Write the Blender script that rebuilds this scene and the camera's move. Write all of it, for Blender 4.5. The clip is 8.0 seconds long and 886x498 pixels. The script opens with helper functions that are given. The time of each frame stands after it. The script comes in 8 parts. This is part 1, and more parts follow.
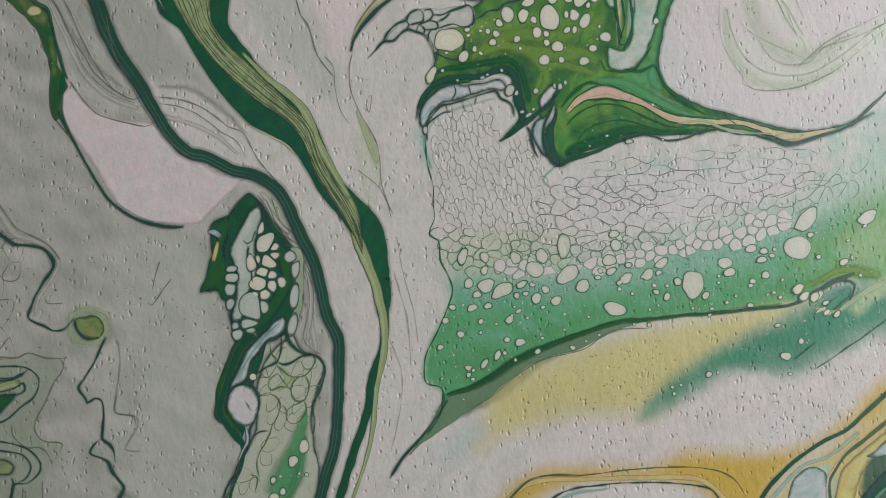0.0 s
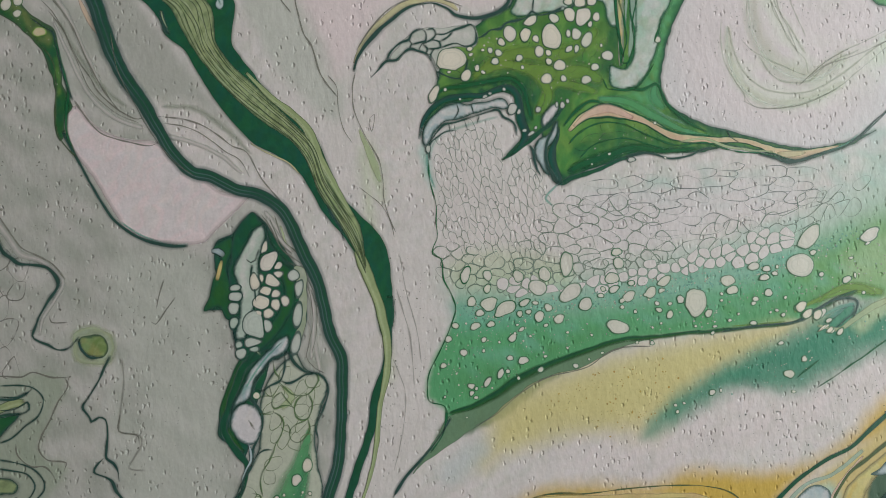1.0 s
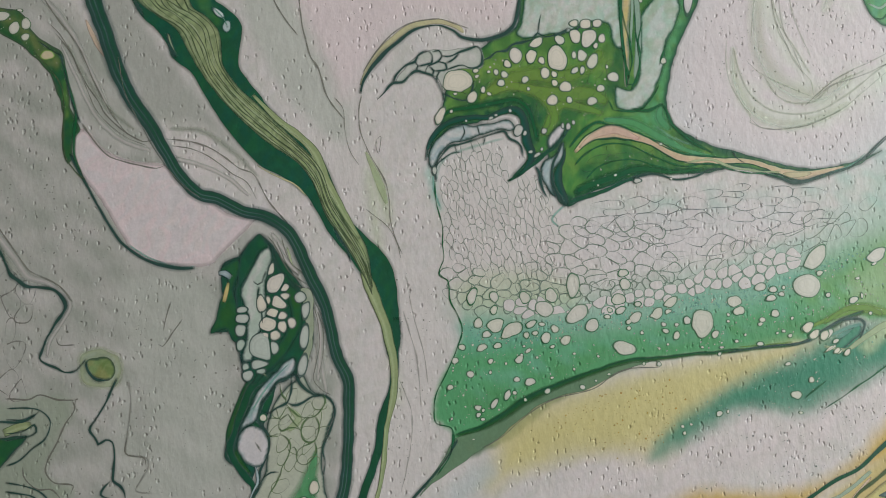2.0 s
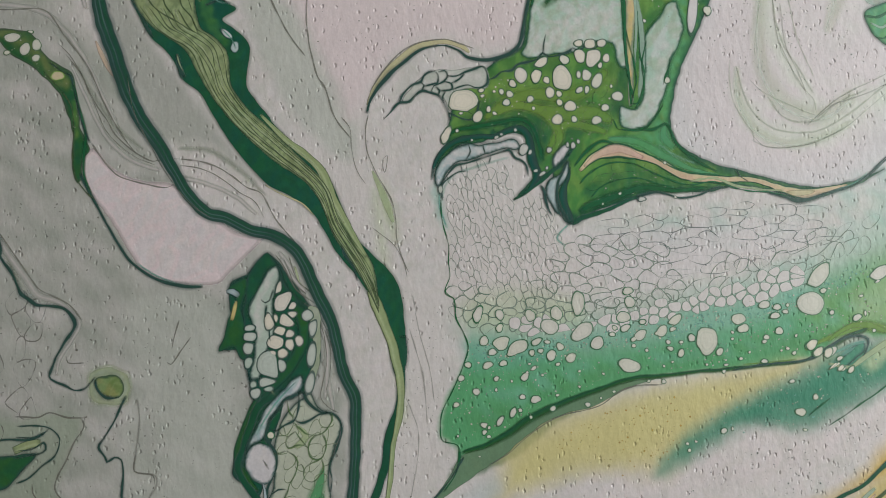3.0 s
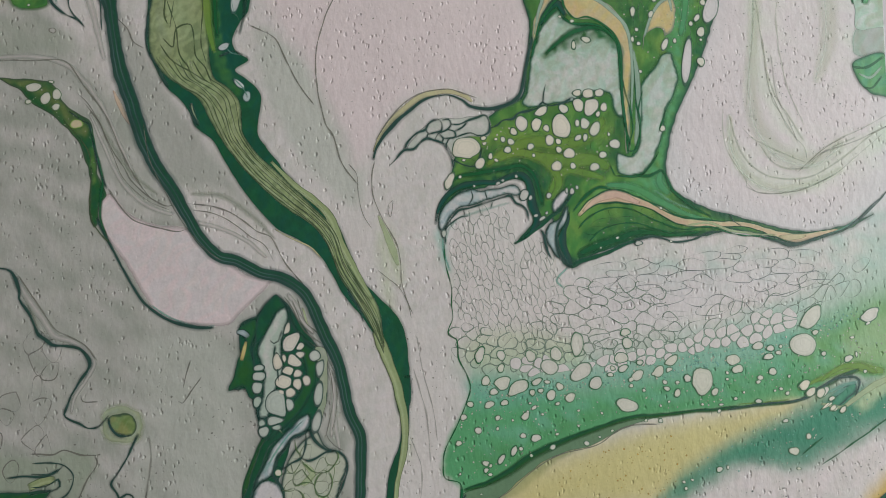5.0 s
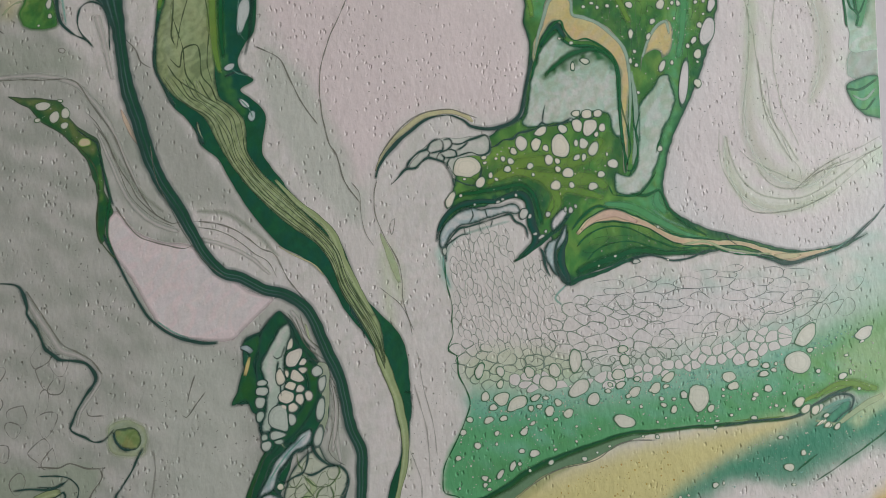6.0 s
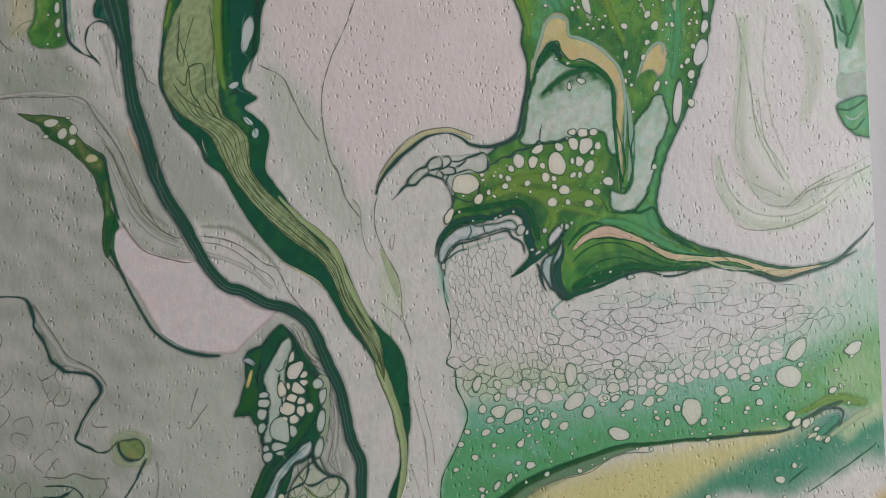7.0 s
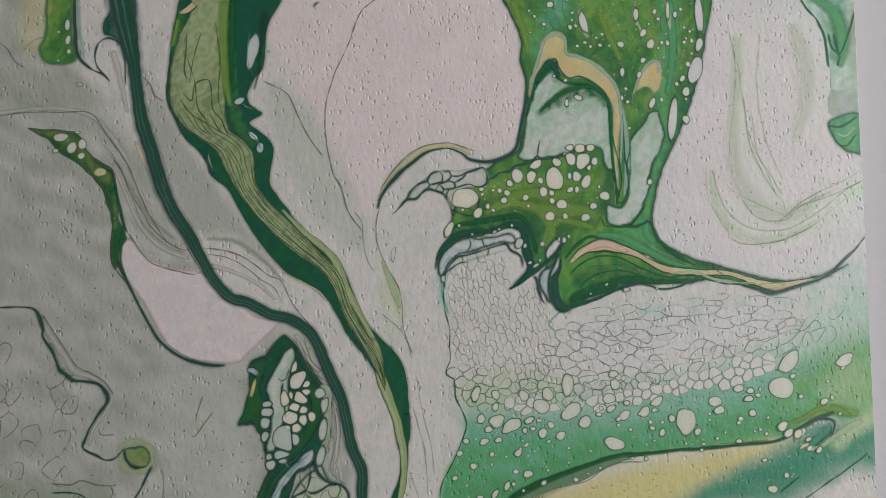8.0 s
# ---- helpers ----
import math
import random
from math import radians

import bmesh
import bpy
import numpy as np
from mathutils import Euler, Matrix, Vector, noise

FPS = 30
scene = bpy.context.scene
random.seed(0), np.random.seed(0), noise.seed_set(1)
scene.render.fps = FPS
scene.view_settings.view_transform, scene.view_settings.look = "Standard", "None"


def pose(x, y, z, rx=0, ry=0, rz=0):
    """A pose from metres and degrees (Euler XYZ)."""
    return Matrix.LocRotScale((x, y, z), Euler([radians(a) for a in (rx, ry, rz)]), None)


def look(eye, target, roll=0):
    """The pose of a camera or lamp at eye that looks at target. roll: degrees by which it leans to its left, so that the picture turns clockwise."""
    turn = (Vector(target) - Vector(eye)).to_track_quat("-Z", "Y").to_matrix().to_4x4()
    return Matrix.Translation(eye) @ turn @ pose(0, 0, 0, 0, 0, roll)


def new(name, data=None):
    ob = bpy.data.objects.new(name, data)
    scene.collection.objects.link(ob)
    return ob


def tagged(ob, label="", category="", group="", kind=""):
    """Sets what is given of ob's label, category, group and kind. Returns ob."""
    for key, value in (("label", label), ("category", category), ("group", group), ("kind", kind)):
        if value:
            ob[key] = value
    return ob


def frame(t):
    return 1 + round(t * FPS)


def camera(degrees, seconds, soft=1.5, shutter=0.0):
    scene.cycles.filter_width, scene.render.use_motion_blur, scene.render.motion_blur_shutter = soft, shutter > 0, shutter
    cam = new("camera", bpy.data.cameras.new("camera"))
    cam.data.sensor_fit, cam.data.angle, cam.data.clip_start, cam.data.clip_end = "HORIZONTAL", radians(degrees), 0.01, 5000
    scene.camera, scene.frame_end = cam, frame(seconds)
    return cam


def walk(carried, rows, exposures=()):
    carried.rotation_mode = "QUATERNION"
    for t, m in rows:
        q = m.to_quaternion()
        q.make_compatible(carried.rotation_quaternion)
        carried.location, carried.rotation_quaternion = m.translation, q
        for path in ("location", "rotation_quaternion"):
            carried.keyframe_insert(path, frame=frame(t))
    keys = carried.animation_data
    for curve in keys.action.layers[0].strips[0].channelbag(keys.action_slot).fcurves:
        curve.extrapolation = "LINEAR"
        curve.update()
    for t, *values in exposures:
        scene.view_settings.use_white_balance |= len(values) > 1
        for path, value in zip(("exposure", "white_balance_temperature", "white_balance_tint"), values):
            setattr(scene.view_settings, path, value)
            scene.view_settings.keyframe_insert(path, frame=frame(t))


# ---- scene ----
# The camera is slid up along a poured acrylic painting and drawn slowly back from it.
cam = camera(66.0, 8.0, soft=0.5)
HANG = Matrix.Translation((0, 0, 1.5)) @ pose(0, 0, 0, 0, 1.119, 0) @ Matrix.Translation((0, 0, -1.5))
PATH = [
    (0, (0.01334, -0.30736, 1.46974), (0.02758, 0.01217, 1.47956), 1.393),
    (0.5, (0.01293, -0.30747, 1.47310), (0.02674, 0.01205, 1.48366), 1.351),
    (1, (0.01282, -0.30825, 1.47576), (0.02599, 0.01125, 1.48790), 1.306),
    (1.5, (0.01194, -0.30848, 1.47958), (0.02473, 0.01097, 1.49317), 1.259),
    (3, (0.00815, -0.31143, 1.48923), (0.01975, 0.00793, 1.50585), 1.192),
    (3.5, (0.00824, -0.31422, 1.49343), (0.01942, 0.00511, 1.51093), 1.194),
    (4, (0.00831, -0.31693, 1.49649), (0.01908, 0.00233, 1.51540), 1.190),
    (4.5, (0.00730, -0.31994, 1.49867), (0.01806, -0.00086, 1.52037), 1.251),
    (6, (0.00624, -0.32880, 1.50611), (0.01658, -0.01011, 1.53305), 1.584),
    (6.5, (0.00596, -0.33231, 1.50840), (0.01641, -0.01370, 1.53630), 1.706),
    (7, (0.00587, -0.33639, 1.51033), (0.01666, -0.01794, 1.53982), 1.819),
    (7.5, (0.00645, -0.34105, 1.51232), (0.01671, -0.02268, 1.54298), 1.950),
    (8, (0.00591, -0.34442, 1.51337), (0.01624, -0.02618, 1.54529), 2.037),
]
walk(cam, [(t, HANG @ look(eye, target, roll)) for t, eye, target, roll in PATH], exposures=[(0, 0.0), (4.5, 0.0), (6.5, -0.06), (8, -0.08)])

# ---- light ----
world = bpy.data.worlds.new("world")
scene.world = world
world.use_nodes = True
wn = world.node_tree.nodes
sky = wn.new("ShaderNodeTexSky")
sky.sky_type, sky.sun_disc = "NISHITA", False
sky.sun_elevation, sky.sun_rotation = radians(35), radians(200)
wn["Background"].inputs["Strength"].default_value = 0.12
world.node_tree.links.new(sky.outputs["Color"], wn["Background"].inputs["Color"])


def daylight(name, eye, target, w, h, watts, colour):
    """The sky's light in a window opening."""
    data = bpy.data.lights.new(name, "AREA")
    data.shape, data.size, data.size_y, data.energy, data.color = "RECTANGLE", w, h, watts, colour
    ob = new(name, data)
    ob.matrix_world = look(eye, target)
    return ob


daylight("window_light", (1.21, -0.95, 1.7), (0, -0.75, 1.6), 1.1, 1.1, 20.8, (0.92, 1.0, 0.945))

# ---- pigments: the colours of the dried paint ----
def lin(c):
    c = c / 255
    return c / 12.92 if c <= 0.04045 else ((c + 0.055) / 1.055) ** 2.4


def pigment(r, g, b, gain=1.42):
    return tuple(min(0.9, lin(c) * gain) for c in (r, g, b))


COLOURS = {}
COLOURS.update({"white": (196, 187, 187), "grey": (152, 152, 146), "pale": (173, 173, 167), "pink": (205, 187, 191), "mist": (193, 186, 190)})
COLOURS.update({"deep": (27, 77, 55), "forest": (30, 92, 58), "teal": (18, 76, 66), "sea": (58, 124, 100), "aqua": (120, 170, 158)})
COLOURS.update({"green": (84, 147, 103), "leaf": (70, 121, 62), "lime": (114, 146, 70), "moss": (42, 88, 46), "olive": (138, 149, 110), "olive_light": (158, 167, 130)})
COLOURS.update({"olive_line": (76, 92, 64), "yellow": (188, 176, 124), "ochre": (186, 154, 74), "sand": (188, 164, 138), "gold": (186, 166, 116)})
COLOURS.update({"ink": (42, 70, 64), "slate": (84, 104, 102), "ice": (166, 175, 177), "sky": (140, 156, 163), "mint": (156, 177, 165), "sage": (146, 154, 132), "celery": (168, 178, 144), "celadon": (186, 197, 182), "cordlight": (76, 102, 100), "tan": (180, 170, 138), "ivy": (112, 132, 92), "khaki": (126, 130, 82)})
COLOURS.update({"shell": (204, 194, 180), "lace": (104, 128, 112), "hair": (118, 116, 108), "grey_green": (138, 146, 130), "peach": (204, 176, 160), "cell": (194, 190, 178), "frost": (166, 176, 167), "husk": (170, 171, 158), "turq": (74, 148, 126), "slab": (98, 124, 98)})
COLOURS = {k: pigment(*v) for k, v in COLOURS.items()}


def mix(a, b, k):
    return tuple(x + (y - x) * k for x, y in zip(a, b))


# ---- materials ----
def tree(name):
    m = bpy.data.materials.new(name)
    m.use_nodes = True
    nt = m.node_tree
    return m, nt.nodes, nt.links, nt.nodes["Principled BSDF"]


def acrylic(name, grain, bump, rough, mottle, pit, flow=55, swirl=0.0, drift=0.0, clear=False):
    """Dried poured acrylic: pigment from the paint itself, mottled at two scales, with an orange-peel skin."""
    m, n, l, b = tree(name)
    colour = n.new("ShaderNodeVertexColor")
    colour.layer_name = "pigment"
    where = n.new("ShaderNodeTexCoord")
    fine, broad, streak = (n.new("ShaderNodeTexNoise") for _ in range(3))
    for node, scale, detail in ((fine, 900, 4), (broad, flow, 5)):
        node.inputs["Scale"].default_value, node.inputs["Detail"].default_value = scale, detail
        l.new(where.outputs["Object"], node.inputs["Vector"])
    streak.inputs["Scale"].default_value, streak.inputs["Detail"].default_value, streak.inputs["Roughness"].default_value = grain, 2.5, 0.5
    stretch = n.new("ShaderNodeMapping")
    stretch.inputs["Rotation"].default_value, stretch.inputs["Scale"].default_value = (0, 0.35, 0), (1, 1, 0.62)
    l.new(where.outputs["Object"], stretch.inputs["Vector"])
    l.new(stretch.outputs["Vector"], streak.inputs["Vector"])
    pits = n.new("ShaderNodeTexVoronoi")
    pits.inputs["Scale"].default_value = grain * 1.35
    bend, warp = n.new("ShaderNodeTexNoise"), n.new("ShaderNodeMix")
    bend.inputs["Scale"].default_value, bend.inputs["Detail"].default_value = 700, 2
    l.new(where.outputs["Object"], bend.inputs["Vector"])
    warp.data_type, warp.blend_type = "RGBA", "LINEAR_LIGHT"
    warp.inputs["Factor"].default_value = 0.0006
    l.new(stretch.outputs["Vector"], warp.inputs[6])
    l.new(bend.outputs["Color"], warp.inputs[7])
    l.new(warp.outputs[2], pits.inputs["Vector"])
    dimple = n.new("ShaderNodeMapRange")
    dimple.inputs["From Min"].default_value, dimple.inputs["From Max"].default_value = 0.08, 0.34
    dimple.inputs["To Min"].default_value, dimple.inputs["To Max"].default_value = 1.0, 0.0
    l.new(pits.outputs["Distance"], dimple.inputs["Value"])
    patch = n.new("ShaderNodeTexNoise")
    patch.inputs["Scale"].default_value, patch.inputs["Detail"].default_value = 38, 2
    l.new(where.outputs["Object"], patch.inputs["Vector"])
    pick = n.new("ShaderNodeSeparateColor")
    l.new(pits.outputs["Color"], pick.inputs["Color"])
    chosen = n.new("ShaderNodeMath")
    chosen.operation = "MULTIPLY"
    l.new(pick.outputs["Red"], chosen.inputs[0])
    sparse = n.new("ShaderNodeMapRange")
    sparse.inputs["From Min"].default_value, sparse.inputs["From Max"].default_value = 0.28, 0.62
    l.new(patch.outputs["Fac"], sparse.inputs["Value"])
    l.new(sparse.outputs["Result"], chosen.inputs[1])
    some = n.new("ShaderNodeMapRange")
    some.inputs["From Min"].default_value, some.inputs["From Max"].default_value = 0.31, 0.44
    some.inputs["To Min"].default_value, some.inputs["To Max"].default_value = 0.0, -pit
    l.new(chosen.outputs[0], some.inputs["Value"])
    hole = n.new("ShaderNodeMath")
    hole.operation = "MULTIPLY"
    l.new(dimple.outputs["Result"], hole.inputs[0])
    l.new(some.outputs["Result"], hole.inputs[1])
    relief = n.new("ShaderNodeMath")
    relief.operation = "ADD"
    low = n.new("ShaderNodeMath")
    low.operation = "MULTIPLY"
    low.inputs[1].default_value = 0.8
    l.new(streak.outputs["Fac"], low.inputs[0])
    l.new(low.outputs[0], relief.inputs[0])
    l.new(hole.outputs[0], relief.inputs[1])
    broad.inputs["Distortion"].default_value = swirl
    add = n.new("ShaderNodeMath")
    add.operation = "ADD"
    l.new(fine.outputs["Fac"], add.inputs[0])
    l.new(broad.outputs["Fac"], add.inputs[1])
    span = n.new("ShaderNodeMapRange")
    span.inputs["From Min"].default_value, span.inputs["From Max"].default_value = 0.6, 1.4
    span.inputs["To Min"].default_value, span.inputs["To Max"].default_value = 1 - mottle, 1 + mottle
    l.new(add.outputs[0], span.inputs["Value"])
    tone = n.new("ShaderNodeVectorMath")
    tone.operation = "SCALE"
    l.new(colour.outputs["Color"], tone.inputs[0])
    l.new(span.outputs["Result"], tone.inputs["Scale"])
    hues = n.new("ShaderNodeHueSaturation")
    l.new(tone.outputs["Vector"], hues.inputs["Color"])
    sway, swing = n.new("ShaderNodeTexNoise"), n.new("ShaderNodeMapRange")
    sway.inputs["Scale"].default_value, sway.inputs["Detail"].default_value, sway.inputs["Distortion"].default_value = 42, 4, 1.5
    l.new(where.outputs["Object"], sway.inputs["Vector"])
    swing.inputs["From Min"].default_value, swing.inputs["From Max"].default_value = 0.3, 0.7
    swing.inputs["To Min"].default_value, swing.inputs["To Max"].default_value = 0.5 - drift, 0.5 + drift
    l.new(sway.outputs["Fac"], swing.inputs["Value"])
    l.new(swing.outputs["Result"], hues.inputs["Hue"])
    l.new(hues.outputs["Color"], b.inputs["Base Color"])
    peel = n.new("ShaderNodeBump")
    peel.inputs["Strength"].default_value, peel.inputs["Distance"].default_value = bump, 0.0006
    l.new(relief.outputs[0], peel.inputs["Height"])
    l.new(peel.outputs["Normal"], b.inputs["Normal"])
    b.inputs["Roughness"].default_value = rough
    b.inputs["Specular IOR Level"].default_value = 0.35
    if clear:
        l.new(colour.outputs["Alpha"], b.inputs["Alpha"])
    return m


GROUND = acrylic("poured_ground_paint", 330, 0.66, 0.48, 0.08, 1.25)
PAINT = acrylic("poured_vein_paint", 300, 0.4, 0.36, 0.12, 0.25, 120, 1.2, 0.015, clear=True)
CELL = acrylic("paint_cell_skin", 300, 0.3, 0.42, 0.08, 0.4, clear=True)


def plaster(name, rgb, rough=0.8, scale=180):
    m, n, l, b = tree(name)
    where, tex, big, ramp, peel = (n.new("ShaderNode" + k) for k in ("TexCoord", "TexNoise", "TexNoise", "ValToRGB", "Bump"))
    tex.inputs["Scale"].default_value, tex.inputs["Detail"].default_value = scale, 5
    big.inputs["Scale"].default_value, big.inputs["Detail"].default_value = 3, 6
    for t in (tex, big):
        l.new(where.outputs["Object"], t.inputs["Vector"])
    ramp.color_ramp.elements[0].color = (*[c * 0.93 for c in rgb], 1)
    ramp.color_ramp.elements[1].color = (*[min(0.9, c * 1.05) for c in rgb], 1)
    l.new(big.outputs["Fac"], ramp.inputs["Fac"])
    l.new(ramp.outputs["Color"], b.inputs["Base Color"])
    peel.inputs["Strength"].default_value, peel.inputs["Distance"].default_value = 0.15, 0.001
    l.new(tex.outputs["Fac"], peel.inputs["Height"])
    l.new(peel.outputs["Normal"], b.inputs["Normal"])
    b.inputs["Roughness"].default_value = rough
    return m


WALL = plaster("painted_plaster_wall", pigment(180, 172, 178))
CEILING = plaster("ceiling_paint", (0.72, 0.71, 0.69))
FLOOR = plaster("floor_boards", (0.3, 0.22, 0.15), 0.45, 60)
FRAME = plaster("white_window_paint", (0.72, 0.72, 0.71), 0.4)

# ---- the room ----
def link(name, bm, material, parent=None, label=""):
    me = bpy.data.meshes.new(name)
    bm.to_mesh(me)
    bm.free()
    me.materials.append(material)
    ob = new(name, me)
    if parent:
        ob.parent = parent
    return tagged(ob, label)


def boxes(*spans):
    bm = bmesh.new()
    for x0, x1, y0, y1, z0, z1 in spans:
        v = bmesh.ops.create_cube(bm, size=1)["verts"]
        for p in v:
            p.co = Vector((x0 + (p.co.x + 0.5) * (x1 - x0), y0 + (p.co.y + 0.5) * (y1 - y0), z0 + (p.co.z + 0.5) * (z1 - z0)))
    return bm


DEEP = 0.018  # thickness of the stretched canvas
X0, X1, Y0, TOP = -2.2, 1.25, -3.0, 2.5


def structure(name, bm, material, label, category):
    return tagged(link(name, bm, material), label, category, kind="structure")


structure("floor", boxes((X0 - 0.1, X1 + 0.1, Y0 - 0.1, DEEP + 0.1, -0.1, 0)), FLOOR, "plain brown wooden floor of the room", "floor")
structure("ceiling", boxes((X0 - 0.1, X1 + 0.1, Y0 - 0.1, DEEP + 0.1, TOP, TOP + 0.1)), CEILING, "plain white painted ceiling of the room", "ceiling")
structure("wall_north", boxes((X0 - 0.1, X1 + 0.1, DEEP, DEEP + 0.1, 0, TOP)), WALL, "pale pinkish white plaster wall behind the painting", "wall")
structure("wall_south", boxes((X0 - 0.1, X1 + 0.1, Y0 - 0.1, Y0, 0, TOP)), WALL, "plain pale plaster wall of the room", "wall")
structure("wall_west", boxes((X0 - 0.1, X0, Y0, DEEP, 0, TOP)), WALL, "plain pale plaster side wall of the room", "wall")
WY0, WY1, WZ0, WZ1 = -1.55, -0.35, 1.1, 2.3
structure("wall_east", boxes((X1, X1 + 0.1, Y0, WY0, 0, TOP), (X1, X1 + 0.1, WY1, DEEP, 0, TOP), (X1, X1 + 0.1, WY0, WY1, 0, WZ0), (X1, X1 + 0.1, WY0, WY1, WZ1, TOP)),
          WALL, "plain pale plaster wall with a window opening", "wall")
win = structure("window_1", boxes((X1, X1 + 0.1, WY0, WY1, WZ0, WZ0 + 0.05), (X1, X1 + 0.1, WY0, WY1, WZ1 - 0.05, WZ1),
                                  (X1, X1 + 0.1, WY0, WY0 + 0.05, WZ0 + 0.05, WZ1 - 0.05), (X1, X1 + 0.1, WY1 - 0.05, WY1, WZ0 + 0.05, WZ1 - 0.05)),
                FRAME, "white painted window frame letting in daylight", "window")

# ---- the painting ----
# Places on it are millimetres right and up from its middle; layers of paint lie 0.04 mm over one another.
WIDE, HIGH = 520.0, 400.0
MID = Vector((-0.0224, 0, 1.525))
painting = new("painting")
painting.location = MID
tagged(painting, "unframed poured acrylic painting in greens, white and ochre on the wall", "painting", kind="thing")


def smooth(x):
    x = np.clip(x, 0, 1)
    return x * x * (3 - 2 * x)


def wave(u, v, size, seed):
    """Smooth noise, about -1 to 1, from a few turned sines."""
    rng = np.random.RandomState(seed)
    out = 0
    for i in range(6):
        a, ph, k = rng.rand() * 6.28, rng.rand() * 6.28, (0.6 + 0.9 * rng.rand()) * 6.28 / size
        out = out + np.sin(k * (u * math.cos(a) + v * math.sin(a)) + ph + 1.3 * np.sin(k * 0.6 * (v * math.cos(a) - u * math.sin(a)) + 2 * ph))
    return out / 3.2


def spline(pts, step, closed=False):
    """A smooth line through the points, about step millimetres apart; keeps widths where they are given."""
    p = np.array(pts, float)
    n = len(p)
    out = []
    for i in range(n if closed else n - 1):
        if closed:
            a, b, c, d = p[i - 1], p[i], p[(i + 1) % n], p[(i + 2) % n]
        else:
            b, c = p[i], p[i + 1]
            a, d = (p[i - 1] if i else 2 * b - c), (p[i + 2] if i + 2 < n else 2 * c - b)
        gap = np.linalg.norm(c[:2] - b[:2])
        m1 = (c - a) / (np.linalg.norm(b[:2] - a[:2]) + gap + 1e-6) * gap
        m2 = (d - b) / (np.linalg.norm(d[:2] - c[:2]) + gap + 1e-6) * gap
        k = max(1, int(gap / step))
        for t in np.arange(k) / k:
            out.append((2 * t**3 - 3 * t**2 + 1) * b + (t**3 - 2 * t**2 + t) * m1 + (3 * t**2 - 2 * t**3) * c + (t**3 - t**2) * m2)
    if not closed:
        out.append(p[-1])
    return np.array(out)


def sheet(name, verts, faces, colours, material, parent=None, label=""):
    """A mesh under the painting: places in millimetres (right, up, out), with the pigment of each point."""
    v = np.array(verts, float)
    v[:, 2] *= FLAT
    v[:, 0] = np.clip(v[:, 0], 0.4 - WIDE / 2, WIDE / 2 - 0.4)
    v[:, 1] = np.clip(v[:, 1], 0.4 - HIGH / 2, HIGH / 2 - 0.4)
    me = bpy.data.meshes.new(name)
    me.from_pydata([(a / 1000, -c / 1000, b / 1000) for a, b, c in v.tolist()], [], faces)
    att = me.color_attributes.new("pigment", "FLOAT_COLOR", "POINT")
    att.data.foreach_set("color", np.array(colours, np.float32).ravel())
    me.polygons.foreach_set("use_smooth", [True] * len(me.polygons))
    me.materials.append(material)
    me.update()
    ob = new(name, me)
    ob.parent = parent or painting
    return tagged(ob, label)


def hue(name, a=1.0):
    return (*(COLOURS[name] if isinstance(name, str) else name), a)


LIFT = 0.08
FLAT = 0.5  # the layers have sunk together in drying
VEINS = {}  # across a vein, from one side (-1) to the other (1): place, colour, cover, height
VEINS["deep"] = ((-1.5, "slate", 0, 0), (-1, "slate", 0.4, 0.2), (-0.88, "ink", 1, 0.5), (-0.7, "deep", 1, 1), (0.7, "deep", 1, 1), (0.88, "ink", 1, 0.5), (1, "slate", 0.4, 0.2), (1.5, "slate", 0, 0))
VEINS["cord"] = ((-1.5, "slate", 0, 0), (-1, "slate", 0.45, 0.2), (-0.86, "ink", 1, 0.4), (-0.6, "ink", 1, 0.9), (-0.46, "cordlight", 1, 0.7), (-0.34, "ink", 1, 1), (-0.05, "deep", 1, 1), (0.12, "cordlight", 1, 0.7), (0.22, "ink", 1, 1), (0.5, "deep", 1, 1), (0.84, "ink", 1, 0.5), (1, "slate", 0.45, 0.2), (1.5, "slate", 0, 0))
VEINS["olive"] = ((-1, "olive_line", 0, 0), (-0.9, "olive_line", 1, 0.5), (-0.7, "olive", 1, 0.9), (-0.3, "olive_light", 1, 1), (0.2, "olive", 1, 1), (0.7, "olive", 1, 0.9), (0.9, "olive_line", 1, 0.5), (1, "olive_line", 0, 0))
VEINS["line"] = ((-1.8, "slate", 0, 0), (-0.85, "slate", 0.35, 0.2), (-0.42, "ink", 1, 1), (0.42, "ink", 1, 1), (0.85, "slate", 0.35, 0.2), (1.8, "slate", 0, 0))
VEINS["oline"] = ((-1, "olive_line", 0, 0), (-0.4, "olive_line", 0.9, 1), (0.4, "olive_line", 0.9, 1), (1, "olive_line", 0, 0))
VEINS["hair"] = ((-1, "hair", 0, 0), (-0.4, "hair", 0.75, 1), (0.4, "hair", 0.75, 1), (1, "hair", 0, 0))
VEINS["faint"] = ((-1, "hair", 0, 0), (0, "hair", 0.5, 1), (1, "hair", 0, 0))
VEINS["gline"] = ((-1, "forest", 0, 0), (-0.5, "forest", 0.95, 1), (0.5, "forest", 0.95, 1), (1, "forest", 0, 0))
VEINS["sand"] = ((-1.4, "deep", 0, 0), (-1.2, "deep", 0.9, 0.3), (-1.0, "deep", 1, 0.4), (-0.8, "sand", 1, 0.9), (0.3, "sand", 1, 1), (0.8, "tan", 1, 0.9), (1.0, "deep", 1, 0.4), (1.2, "deep", 0.9, 0.3), (1.4, "deep", 0, 0))
VEINS["gold"] = ((-1, "gold", 0, 0), (-0.5, "gold", 1, 1), (0.5, "gold", 1, 1), (1, "gold", 0, 0))
